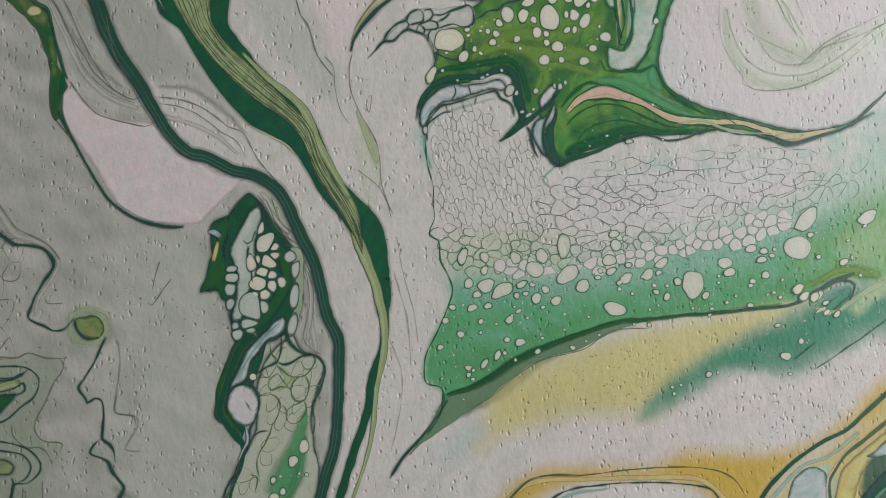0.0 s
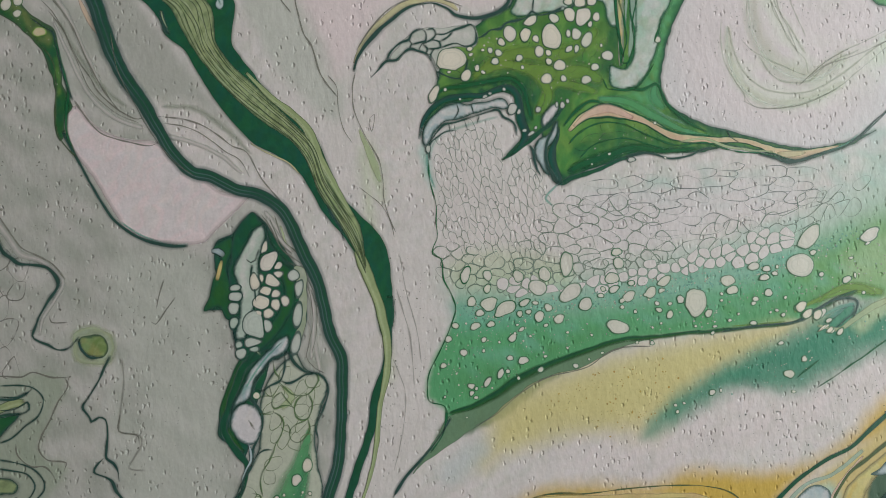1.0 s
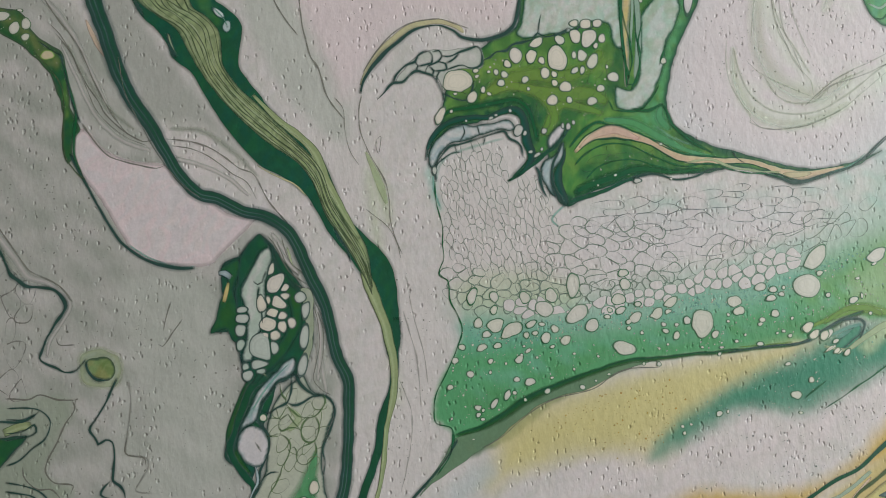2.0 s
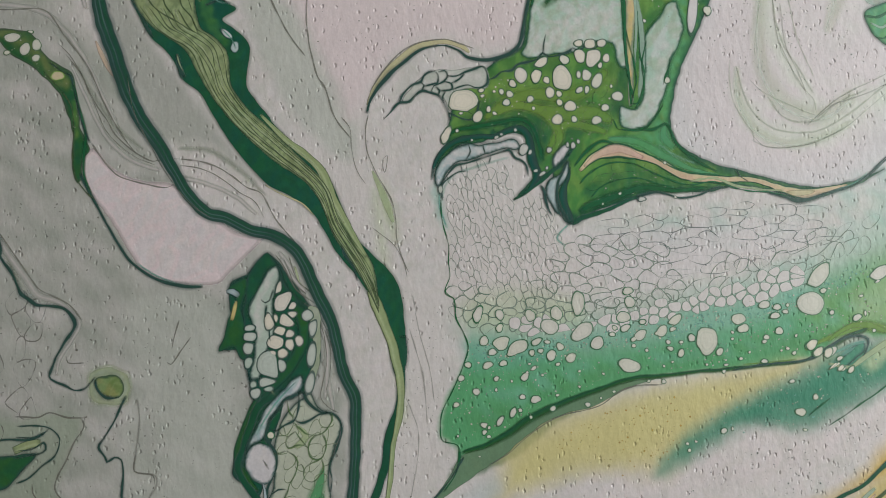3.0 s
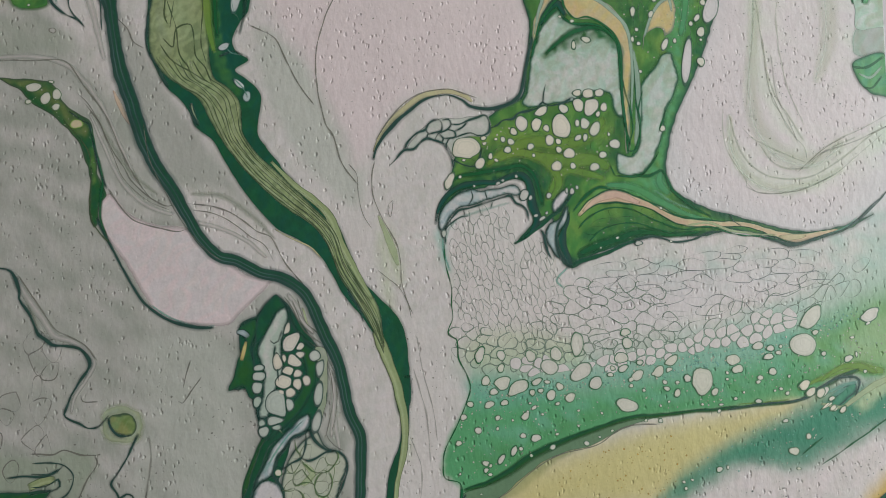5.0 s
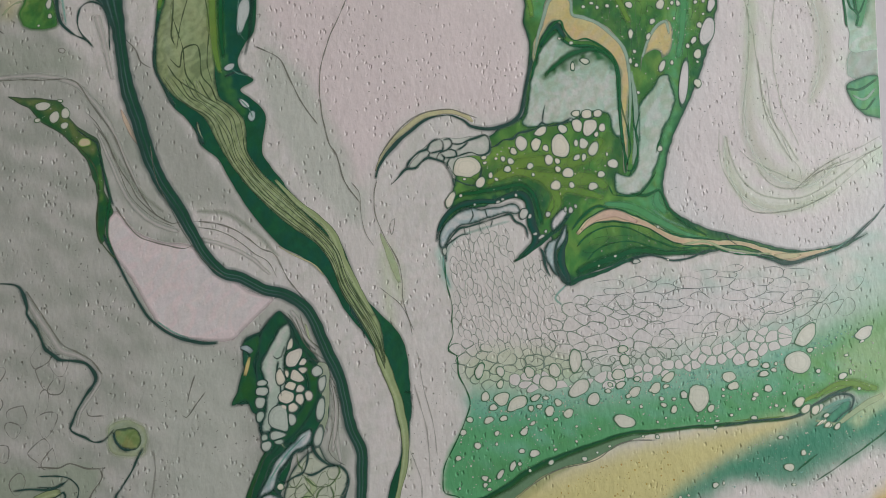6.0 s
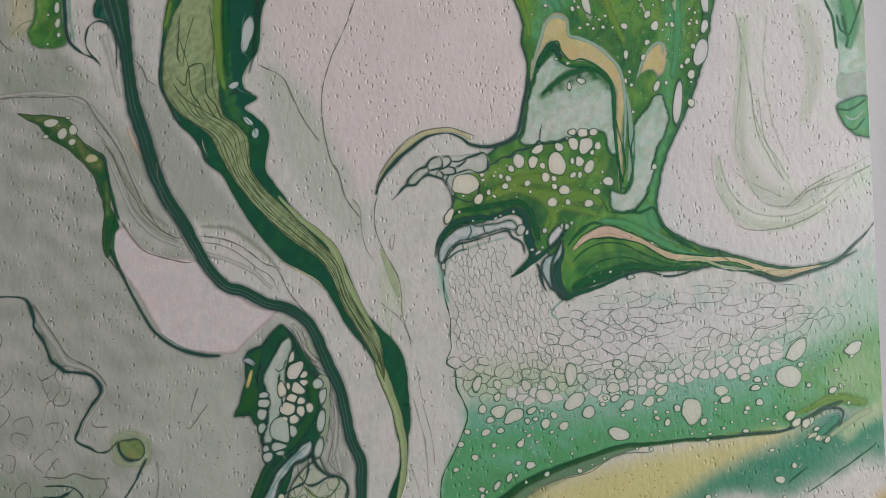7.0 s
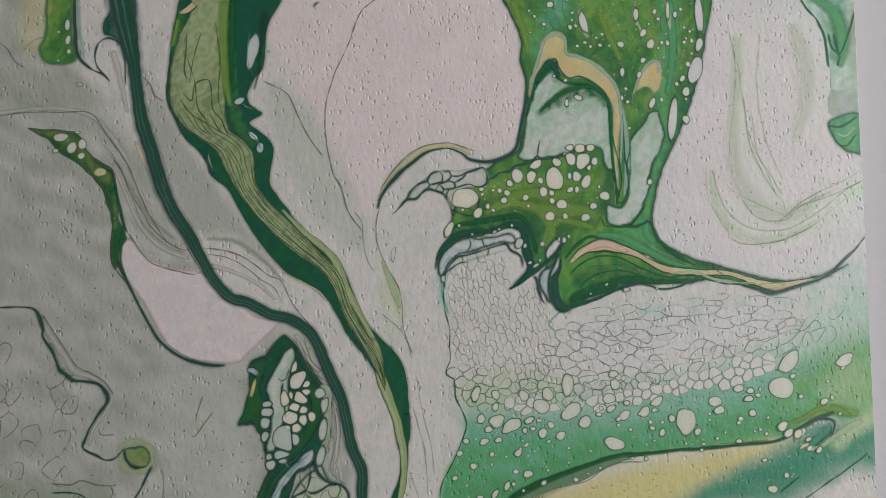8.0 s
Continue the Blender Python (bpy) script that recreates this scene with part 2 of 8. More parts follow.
VEINS["ice"] = ((-1, "ink", 0, 0), (-0.9, "ink", 1, 0.6), (-0.74, "ink", 1, 0.7), (-0.6, "sky", 1, 0.9), (-0.1, "ice", 1, 0.9), (0.6, "sky", 1, 0.9), (0.74, "ink", 1, 0.7), (0.9, "ink", 1, 0.6), (1, "ink", 0, 0))
VEINS["shade"] = ((-1, "grey_green", 0, 0), (0, "grey_green", 0.45, 0.6), (1, "grey_green", 0, 0))
VEINS["light"] = ((-1, "pale", 0, 0), (-0.5, "pale", 0.5, 0.5), (0, "white", 0.7, 0.6), (0.5, "pale", 0.5, 0.5), (1, "pale", 0, 0))
VEINS["celery"] = ((-1, "celery", 0, 0), (-0.5, "celery", 0.75, 0.6), (0.5, "celery", 0.75, 0.6), (1, "celery", 0, 0))
VEINS["mint"] = ((-1, "mint", 0, 0), (-0.5, "mint", 0.7, 0.6), (0.5, "mint", 0.7, 0.6), (1, "mint", 0, 0))
VEINS["wash"] = ((-1, "aqua", 0, 0), (-0.3, "aqua", 0.5, 0.6), (0.3, "aqua", 0.5, 0.6), (1, "aqua", 0, 0))
VEINS["tan"] = ((-1, "tan", 0, 0), (-0.6, "tan", 1, 1), (0.6, "tan", 1, 1), (1, "tan", 0, 0))
VEINS["streak"] = ((-1, "aqua", 0, 0), (0, "aqua", 0.38, 0.4), (1, "aqua", 0, 0))
VEINS["swirl"] = ((-1, "sage", 0, 0), (0, "sage", 0.4, 0.4), (1, "sage", 0, 0))
VEINS["peach"] = ((-1, "peach", 0, 0), (-0.5, "peach", 0.8, 0.6), (0.5, "peach", 0.8, 0.6), (1, "peach", 0, 0))
VEINS["teal"] = ((-1.3, "deep", 0, 0), (-0.8, "deep", 0.9, 0.4), (-0.3, "teal", 1, 0.6), (0.5, "ink", 1, 0.6), (0.9, "ink", 0.9, 0.5), (1.2, "ink", 0, 0))
VEINS["veil"] = ((-1, "celery", 0, 0), (-0.3, "celadon", 0.34, 0.3), (0.3, "celery", 0.2, 0.3), (1, "celadon", 0, 0))
VEINS["ink_wash"] = ((-1, "ink", 0, 0), (-0.4, "ink", 0.6, 0.3), (0.3, "ink", 0.5, 0.3), (1, "ink", 0, 0))
VEINS["moss_edge"] = ((-1, "ink", 0, 0), (-0.8, "deep", 0.8, 0.3), (-0.3, "moss", 0.9, 0.5), (0.5, "moss", 0.9, 0.5), (1, "moss", 0, 0))
VEINS["gthread"] = ((-1, "ivy", 0, 0), (-0.5, "moss", 0.7, 1), (0.5, "ivy", 0.8, 1), (1, "ivy", 0, 0))
VEINS["leafy"] = ((-1, "lime", 0, 0), (-0.3, "lime", 0.75, 0.5), (0.3, "lime", 0.75, 0.5), (1, "lime", 0, 0))
VEINS["greeny"] = ((-1, "green", 0, 0), (-0.3, "green", 0.8, 0.5), (0.3, "green", 0.8, 0.5), (1, "green", 0, 0))
VEINS["foresty"] = ((-1, "forest", 0, 0), (-0.3, "forest", 0.8, 0.5), (0.3, "forest", 0.8, 0.5), (1, "forest", 0, 0))
VEINS["shadow_green"] = ((-1, "moss", 0, 0), (-0.2, "moss", 0.85, 0.6), (0.4, "deep", 0.95, 0.6), (1, "moss", 0, 0))
made = [0]
WORDS = {"dark": "dark green", "deep": "very dark green", "cord": "blackish green striped", "olive": "olive green streaked", "line": "thin blackish green", "oline": "thin olive brown",
         "hair": "hair-thin grey", "faint": "faint grey", "gline": "thin dark green", "sand": "sand coloured green-edged", "gold": "pale gold", "ice": "pale blue-grey dark-edged",
         "grey": "pale grey", "shade": "soft grey-green", "light": "soft whitish", "celery": "soft celery green", "mint": "soft grey mint", "wash": "soft aqua", "peach": "soft peach",
         "teal": "dark teal", "tan": "tan", "streak": "faint aqua", "swirl": "faint sage green", "leafy": "soft lime green", "greeny": "soft mid-green", "foresty": "soft forest green", "shadow_green": "dark moss green", "veil": "faint veil-like celery green", "gthread": "thin moss green", "ink_wash": "soft blackish green", "moss_edge": "moss green dark-edged"}


def vein(style, layer, pts, name="paint_vein", wobble=0.12, label="", height=0.06):
    """A raised thread of paint along points (right, up, full width)."""
    made[0] += 1
    line = spline(pts, 1.2)
    mid, wid = line[:, :2], np.maximum(line[:, 2], 0.15) / 2
    way = np.gradient(mid, axis=0)
    way /= np.linalg.norm(way, axis=1)[:, None] + 1e-9
    side = np.stack([-way[:, 1], way[:, 0]], 1)
    along = np.arange(len(mid)) * 1.2
    calm = np.where(wid < 0.7, 0.4, wobble * np.minimum(1, 1.3 / wid))
    grow = 1 + calm * wave(along, along * 0, 9, made[0])
    mid = mid + side * (calm * wid * 0.8 * wave(along, along * 0 + 40, 14, made[0] + 500))[:, None]
    stops = VEINS[style]
    fade = np.where(wid < 0.7, np.clip(0.95 + 0.35 * wave(along, along * 0 + 90, 11, made[0] + 77), 0.5 if style in ("line", "gline", "gthread") else 0.3, 1), 1)
    glint = wave(along, along * 0 + 20, 30, made[0] + 5)
    verts, cols, faces = [], [], []
    k, base = len(stops), layer * LIFT + made[0] % 7 * 0.003
    for i in range(len(mid)):
        tip = min(1.0, (i + 0.6) / 2, (len(mid) - i - 0.4) / 2)
        for s, c, a, h in stops:
            p = mid[i] + side[i] * s * wid[i] * grow[i]
            verts.append((p[0], p[1], base + h * min(height, wid[i] * 0.3)))
            if c == "cordlight":
                c = mix(COLOURS[c], COLOURS["ink"], float(np.clip(0.3 + 0.6 * glint[i], 0, 1)))
            cols.append(hue(c, a * tip * fade[i]))
    for i in range(len(mid) - 1):
        for j in range(k - 1):
            a = i * k + j
            faces.append((a, a + k, a + k + 1, a + 1))
    return sheet(name, verts, faces, cols, PAINT, None, label or (WORDS.get(style) or style) + " thread of dried paint")


def turned(ring):
    area = np.sum(ring[:, 0] * np.roll(ring[:, 1], -1) - np.roll(ring[:, 0], -1) * ring[:, 1])
    return ring if area > 0 else ring[::-1]


def inset(ring, d):
    way = np.roll(ring, -1, 0) - np.roll(ring, 1, 0)
    way /= np.linalg.norm(way, axis=1)[:, None] + 1e-9
    return ring + np.stack([-way[:, 1], way[:, 0]], 1) * d


def marble(u, v, size, seed, stretch=2.2, turn=60.0):
    """Flowing bands, 0 to 1: noise pulled out along one way and folded by a wider noise."""
    ca, sa = math.cos(radians(turn)), math.sin(radians(turn))
    x, y = (u * ca + v * sa) / stretch, -u * sa + v * ca
    x, y = x + 0.35 * size * wave(u, v, size * 2.3, seed + 1), y + 0.35 * size * wave(u, v, size * 1.9, seed + 2)
    return smooth(0.5 + 0.75 * wave(x, y, size, seed) + 0.25 * wave(x, y, size * 0.37, seed + 3))


PARTNERS = {"deep": ("forest", "teal"), "olive": ("olive_light", "olive_line"), "leaf": ("lime", "moss"), "moss": ("forest", "deep"), "mint": ("mist", "sage"), "gold": ("sand", "tan"),
            "white": ("pink", "pale"), "green": ("sea", "leaf"), "teal": ("deep", "sea"), "ice": ("mist", "sky"), "ivy": ("leaf", "khaki"), "forest": ("leaf", "teal"),
            "sage": ("pale", "grey_green"), "celery": ("celadon", "sage"), "khaki": ("leaf", "olive"), "yellow": ("gold", "ochre"), "pink": ("white", "mist")}
bleeds = []


def bleed(colour, strength, pts):
    """A stroke of colour that runs softly into the next pool that is poured."""
    bleeds.append((colour, strength, spline(pts, 2)))


def off_line(u, v, line, closed=False):
    """Distance to a line, and which of its points is nearest."""
    best, which = np.full(u.shape, 1e9), np.zeros(u.shape, int)
    for i in range(len(line) - (not closed)):
        a, d = line[i, :2], line[(i + 1) % len(line), :2] - line[i, :2]
        t = np.clip(((u - a[0]) * d[0] + (v - a[1]) * d[1]) / (d @ d + 1e-9), 0, 1)
        q = (u - a[0] - t * d[0]) ** 2 + (v - a[1] - t * d[1]) ** 2
        which = np.where(q < best, i, which)
        best = np.minimum(best, q)
    return np.sqrt(best), which


def pool(colour, rim, layer, pts, soft=0.3, band=0.9, name="paint_pool", wobble=0.25, label="", cover=1.0, contour=0.0, fine=0.75, marbled=0.5, grain=9.0, turn=60.0):
    """A pool of paint inside a closed line: marbled within, darker or softer towards its rim."""
    from mathutils.geometry import delaunay_2d_cdt
    made[0] += 1
    ring = turned(spline(pts, 1.0, True))
    n = len(ring)
    along = np.arange(n)
    ring = ring + (inset(ring, 1) - ring) * (wobble * wave(along, along * 0, 8, made[0]))[:, None]
    core = inset(ring, soft)
    lo, hi = core.min(0), core.max(0)
    step = max(fine, math.sqrt((hi[0] - lo[0]) * (hi[1] - lo[1]) / 45000))
    gx, gy = np.meshgrid(np.arange(lo[0], hi[0], step), np.arange(lo[1], hi[1], step))
    gx = gx + (np.arange(gx.shape[0]) % 2 * step / 2)[:, None]
    u, v = gx.ravel(), gy.ravel()
    odd = np.zeros(u.shape, bool)
    for (x0, y0), (x1, y1) in zip(core, np.roll(core, -1, 0)):
        odd ^= ((y0 > v) != (y1 > v)) & (u < x0 + (v - y0) / (y1 - y0 if abs(y1 - y0) > 1e-9 else 1e-9) * (x1 - x0))
    u, v = u[odd], v[odd]
    d, _ = off_line(u, v, core, True)
    keep = d > step * 0.45
    flat = [Vector(q) for q in core.tolist()] + [Vector(q) for q in zip(u[keep].tolist(), v[keep].tolist())]
    got = delaunay_2d_cdt(flat, [], [list(range(n))], 1, 1e-5)
    at = np.array([tuple(q) for q in got[0]])
    d, _ = off_line(at[:, 0], at[:, 1], core, True)
    u, v = at[:, 0], at[:, 1]
    one, two = PARTNERS.get(colour, (colour, colour))
    tint = np.ones((len(at), 3)) * np.array(COLOURS[colour])
    for other, seed in ((one, 0), (two, 50)):
        k = marble(u, v, grain, made[0] * 7 + seed, 3.0, turn) ** 1.5 * marbled
        tint = tint + (np.array(COLOURS[other]) - tint) * k[:, None]
    for other, strength, line in bleeds:
        far, which = off_line(u + 0.8 * wave(u, v, 7, 5), v + 0.8 * wave(u, v, 7, 6), line)
        k = strength * smooth(1.25 - far / np.maximum(line[which, 2] * 0.75, 0.3)) * (0.7 + 0.3 * wave(u, v, 6, made[0]))
        tint = tint + (np.array(COLOURS[other]) - tint) * np.clip(k, 0, 1)[:, None]
    bleeds.clear()
    if contour:
        ripple = d * 6.2832 / contour + 1.6 * wave(u, v, 14, made[0] + 3) + 0.8 * wave(u, v, 5, made[0] + 4)
        k = np.clip(np.sin(ripple), 0, 1) ** 3 * (0.55 + 0.4 * wave(u, v, 11, made[0] + 9))
        tint = tint + (np.array(COLOURS[rim]) - tint) * np.clip(k, 0, 1)[:, None]
    edge = (1 - smooth(d / (band * (1.1 + 0.6 * wave(u, v, 9, made[0] + 2))))) * 0.7
    tint = tint + (np.array(COLOURS[rim]) - tint) * edge[:, None]
    if rim != colour:
        dark = mix(COLOURS[rim], COLOURS["ink"], 0.45)
        edge = (1 - smooth((d - 0.25 - 0.3 * wave(u, v, 13, made[0] + 21)) / 0.7)) * 0.95
        tint = tint + (np.array(dark) - tint) * edge[:, None]
    base = layer * LIFT + made[0] % 7 * 0.003
    verts = [(x, y, base + 0.02 + h) for x, y, h in zip(u.tolist(), v.tolist(), (0.025 * smooth(d / 1.0)).tolist())]
    cols = [(*c, cover) for c in np.clip(tint, 0.004, 0.9).tolist()]
    faces = [tuple(f) for f in got[2]]
    b = len(verts)
    verts += [(x, y, base) for x, y in ring.tolist()] + [(x, y, base + 0.02) for x, y in core.tolist()]
    line_tint = COLOURS[rim] if rim == colour else mix(COLOURS[rim], COLOURS["ink"], 0.45)
    dim = 0.35 * cover if rim in ("deep", "ink", "forest") else 0
    cols += [hue(line_tint, dim)] * n + [hue(line_tint, cover)] * n
    faces += [(b + i, b + (i + 1) % n, b + n + (i + 1) % n, b + n + i) for i in range(n)]
    if dim:
        verts += [(x, y, base) for x, y in inset(ring, -1.3).tolist()]
        cols += [hue("slate", 0)] * n
        faces += [(b + 2 * n + i, b + 2 * n + (i + 1) % n, b + (i + 1) % n, b + i) for i in range(n)]
    return sheet(name, verts, faces, cols, PAINT, None, label or colour.replace("_", " ") + " coloured pool of dried paint")


def cells(layer, rows, rim="lace", colour="cell", name="paint_cell", parent=None, swell=1.0):
    """Cells where one paint has broken through another, pressed flat against their neighbours: right, up, half length, half width, turn."""
    for u, v, a, b, turn in rows:
        made[0] += 1
        n = 22 if a > 1.2 else 12
        ca, sa = math.cos(radians(turn)), math.sin(radians(turn))
        rng = random.Random(made[0])
        ph, q = rng.random() * 6.28, 0.05 + 0.11 * rng.random()
        rim_line = []
        for i in range(n):
            t = 6.2832 * i / n
            r = swell * (1 + q * math.sin(2 * t + ph) + 0.5 * q * math.sin(3 * t + 2 * ph) + 0.25 * q * math.sin(5 * t + 3 * ph))
            x, y = a * r * math.cos(t), b * r * math.sin(t)
            rim_line.append([x * ca - y * sa, x * sa + y * ca])
        for u2, v2, a2, b2, _ in rows:
            dx, dy = u2 - u, v2 - v
            gap = math.hypot(dx, dy)
            if gap < 0.3 or gap > 1.5 * swell * (max(a, b) + max(a2, b2)):
                continue
            wall = gap * math.sqrt(a * b) / (math.sqrt(a * b) + math.sqrt(a2 * b2)) - 0.12
            for p in rim_line:
                reach = (p[0] * dx + p[1] * dy) / gap
                if reach > wall:
                    p[0], p[1] = p[0] * wall / reach, p[1] * wall / reach
        if swell > 1:
            rim_line = [[(rim_line[i - 1][k] + 2 * rim_line[i][k] + rim_line[(i + 1) % n][k]) / 4 for k in (0, 1)] for i in range(n)]
        base = layer * LIFT + made[0] % 7 * 0.003
        tone = mix(COLOURS[colour], COLOURS["white"], rng.random() * 0.5)
        edge = mix(COLOURS[rim], tone, 0.15 * rng.random())
        w = min(0.36, 0.25 * min(a, b)) / min(a, b)
        blush = mix(tone, edge, 0.22)
        shape = [(1, edge, 0, 0), (1 - 0.35 * w, edge, 1, 0.03), (1 - w, edge, 1, 0.05), (1 - 1.5 * w, blush, 1, 0.07), (0.75 - 1.5 * w, tone, 1, 0.075)]
        if a > 3.2:
            shape[4:] = [(0.7, tone, 1, 0.075), (0.62, mix(tone, edge, 0.12), 1, 0.072), (0.5, tone, 1, 0.078)]
        verts, cols, faces = [], [], []
        for f, c, al, h in shape:
            verts += [(u + x * f, v + y * f, base + h) for x, y in rim_line]
            cols += [hue(c, al)] * n
        rings = len(shape)
        for k in range(rings - 1):
            for i in range(n):
                j = (i + 1) % n
                faces.append((k * n + i, k * n + j, k * n + n + j, k * n + n + i))
        verts.append((u, v, base + 0.08))
        cols.append(hue(tone))
        faces += [((rings - 1) * n + i, (rings - 1) * n + (i + 1) % n, rings * n) for i in range(n)]
        sheet(name, verts, faces, cols, CELL, parent)



def within(ring, u, v):
    odd = False
    for (x0, y0), (x1, y1) in zip(ring, np.roll(ring, -1, 0)):
        if (y0 > v) != (y1 > v) and u < x0 + (v - y0) / (y1 - y0) * (x1 - x0):
            odd = not odd
    return odd


def sites(pts, size, stretch, turn, seed):
    """Loose places about size apart inside a closed line, drawn out along a direction; and the way back from that drawn-out plane."""
    ring = spline(pts, 3, True)
    ca, sa = math.cos(radians(turn)), math.sin(radians(turn))
    def to(q):
        return np.stack([(q[:, 0] * ca + q[:, 1] * sa) / stretch, -q[:, 0] * sa + q[:, 1] * ca], 1)
    def back(q):
        return np.stack([q[:, 0] * stretch * ca - q[:, 1] * sa, q[:, 0] * stretch * sa + q[:, 1] * ca], 1)
    flat = to(ring)
    rng = np.random.RandomState(seed)
    lo, hi = flat.min(0) - 2 * size, flat.max(0) + 2 * size
    out = []
    for i, y in enumerate(np.arange(lo[1], hi[1], size * 0.9)):
        for x in np.arange(lo[0] + (i % 2) * size / 2, hi[0], size):
            out.append((x + (rng.rand() - 0.5) * size * 0.85, y + (rng.rand() - 0.5) * size * 0.85))
    return ring, np.array(out), back


def corners(all_sites, k, size):
    """The corners of the patch that lies nearest to one place, and the neighbour across each side."""
    c = all_sites[k]
    near = np.argsort(((all_sites - c) ** 2).sum(1))[1:22]
    poly = [(c + np.array(d) * size * 2.2, -1) for d in ((-1, -1), (1, -1), (1, 1), (-1, 1))]
    for j in near:
        m, d = (all_sites[j] + c) / 2, all_sites[j] - c
        got = []
        for a in range(len(poly)):
            (p, tag), (q, nxt) = poly[a], poly[(a + 1) % len(poly)]
            fp, fq = (p - m) @ d, (q - m) @ d
            if fp <= 0:
                got.append((p, tag))
            if fp * fq < 0:
                at = p + (q - p) * fp / (fp - fq)
                got.append((at, j if fp <= 0 else tag))
        poly = got
        if len(poly) < 3:
            break
    return poly


def lace(layer, size, keep, stretch, turn, colour, width, cover, seed, pts):
    """A net of thin broken threads between cells that have closed up again."""
    ring, q, back = sites(pts, size, stretch, turn, seed)
    world_q = back(q)
    rng = random.Random(seed)
    verts, cols, faces = [], [], []
    z = layer * LIFT
    for k in range(len(q)):
        if not within(ring, *world_q[k]) or rng.random() > keep + 0.15:
            continue
        poly = back(np.array([p for p, _ in corners(q, k, size)]))
        for _ in range(2):
            poly = np.concatenate([0.75 * poly + 0.25 * np.roll(poly, -1, 0), 0.25 * poly + 0.75 * np.roll(poly, -1, 0)], 1).reshape(-1, 2)
        n, mid = len(poly), poly.mean(0)
        if n < 8:
            continue
        far = np.linalg.norm(poly - mid, axis=1)[:, None] + 1e-6
        out = (poly - mid) / far
        swell = rng.uniform(0.97, 1.03)
        tint = mix(COLOURS[colour], COLOURS["white"], rng.uniform(0, 0.25))
        turn_at, b = rng.uniform(0, 6.28), len(verts)
        for i in range(n):
            bold = 0.5 + 0.5 * math.sin(turn_at + 6.2832 * i / n + math.sin(2 * turn_at + 12.566 * i / n))
            w = width * (0.4 + 0.4 * bold)
            al = cover * min(1.0, 0.45 + 0.8 * bold) * (1 if rng.random() < 0.75 + 0.3 * keep else 0.3)
            for s, f, h in ((-1, 0, 0), (-0.4, 1, 0.05), (0.4, 1, 0.05), (1, 0, 0)):
                e = mid + out[i] * (far[i] * swell + w * s)
                verts.append((e[0], e[1], z + h))
                cols.append((*tint, al * f))
        for i in range(n):
            for j in range(3):
                e, g = b + i * 4 + j, b + (i + 1) % n * 4 + j
                faces.append((e, g, g + 1, e + 1))
    return tagged(sheet("paint_lace", verts, faces, cols, PAINT, None, "net of thin grey-green threads between closed cells"), kind="stuff")


def foam(layer, size, stretch, turn, gap, seed, pts, rim="ink", colour="cell", name="paint_cell", parent=None, soften=2):
    """Cells packed side by side, each with its own rounded outline."""
    ring, q, back = sites(pts, size, stretch, turn, seed)
    world_q = back(q)
    rng = random.Random(seed)
    for k in range(len(q)):
        if not within(ring, *world_q[k]):
            continue
        poly = back(np.array([p for p, _ in corners(q, k, size)]))
        for _ in range(soften):
            poly = np.concatenate([0.75 * poly + 0.25 * np.roll(poly, -1, 0), 0.25 * poly + 0.75 * np.roll(poly, -1, 0)], 1).reshape(-1, 2)
        c = poly.mean(0)
        r = np.linalg.norm(poly - c, axis=1).mean()
        n = len(poly)
        tone = mix(COLOURS[colour], COLOURS["white"], rng.random() * 0.5)
        verts, cols, faces = [], [], []
        made[0] += 1
        z = layer * LIFT + made[0] % 7 * 0.003
        for f, tint, al, h in ((1 - gap * 0.2 / r, COLOURS[rim], 0, 0), (1 - gap * 0.5 / r, COLOURS[rim], 1, 0.03), (1 - gap / r, COLOURS[rim], 1, 0.05), (1 - (gap + 0.3) / r, tone, 1, 0.07)):
            f = max(f, 0.15)
            verts += [(*(c + (p - c) * f), z + h) for p in poly]
            cols += [(*tint, al)] * n
        for a in range(3):
            for i in range(n):
                j = (i + 1) % n
                faces.append((a * n + i, a * n + j, a * n + n + j, a * n + n + i))
        verts.append((*c, z + 0.08))
        cols.append((*tone, 1))
        faces += [(3 * n + i, 3 * n + (i + 1) % n, 4 * n) for i in range(n)]
        sheet(name, verts, faces, cols, CELL, parent)


def flecks(layer, count, colour, small, large, seed, pts, cover=0.9):
    """Tiny drops and pinholes strewn inside a closed line."""
    ring = spline(pts, 3, True)
    lo, hi = ring.min(0), ring.max(0)
    rng = random.Random(seed)
    verts, cols, faces = [], [], []
    left = count
    while left:
        u, v = rng.uniform(lo[0], hi[0]), rng.uniform(lo[1], hi[1])
        if not within(ring, u, v):
            continue
        left -= 1
        r = small + (large - small) * rng.random() ** 3
        turn, flat = rng.random() * 6.28, rng.uniform(0.55, 1)
        al, b = cover * rng.uniform(0.4, 1), len(verts)
        for f, a in ((1.25, 0), (0.8, 1)):
            for i in range(8):
                t = i * 0.7854
                x, y = r * f * math.cos(t), r * f * flat * math.sin(t)
                verts.append((u + x * math.cos(turn) - y * math.sin(turn), v + x * math.sin(turn) + y * math.cos(turn), layer * LIFT + 0.04 * a))
                cols.append(hue(colour, a * al))
        for i in range(8):
            j = (i + 1) % 8
            faces.append((b + i, b + j, b + 8 + j, b + 8 + i))
        faces.append(tuple(range(b + 8, b + 16)))
    return tagged(sheet("speckle", verts, faces, cols, PAINT, None, "strewn tiny drops and pinholes in the paint"), kind="stuff")


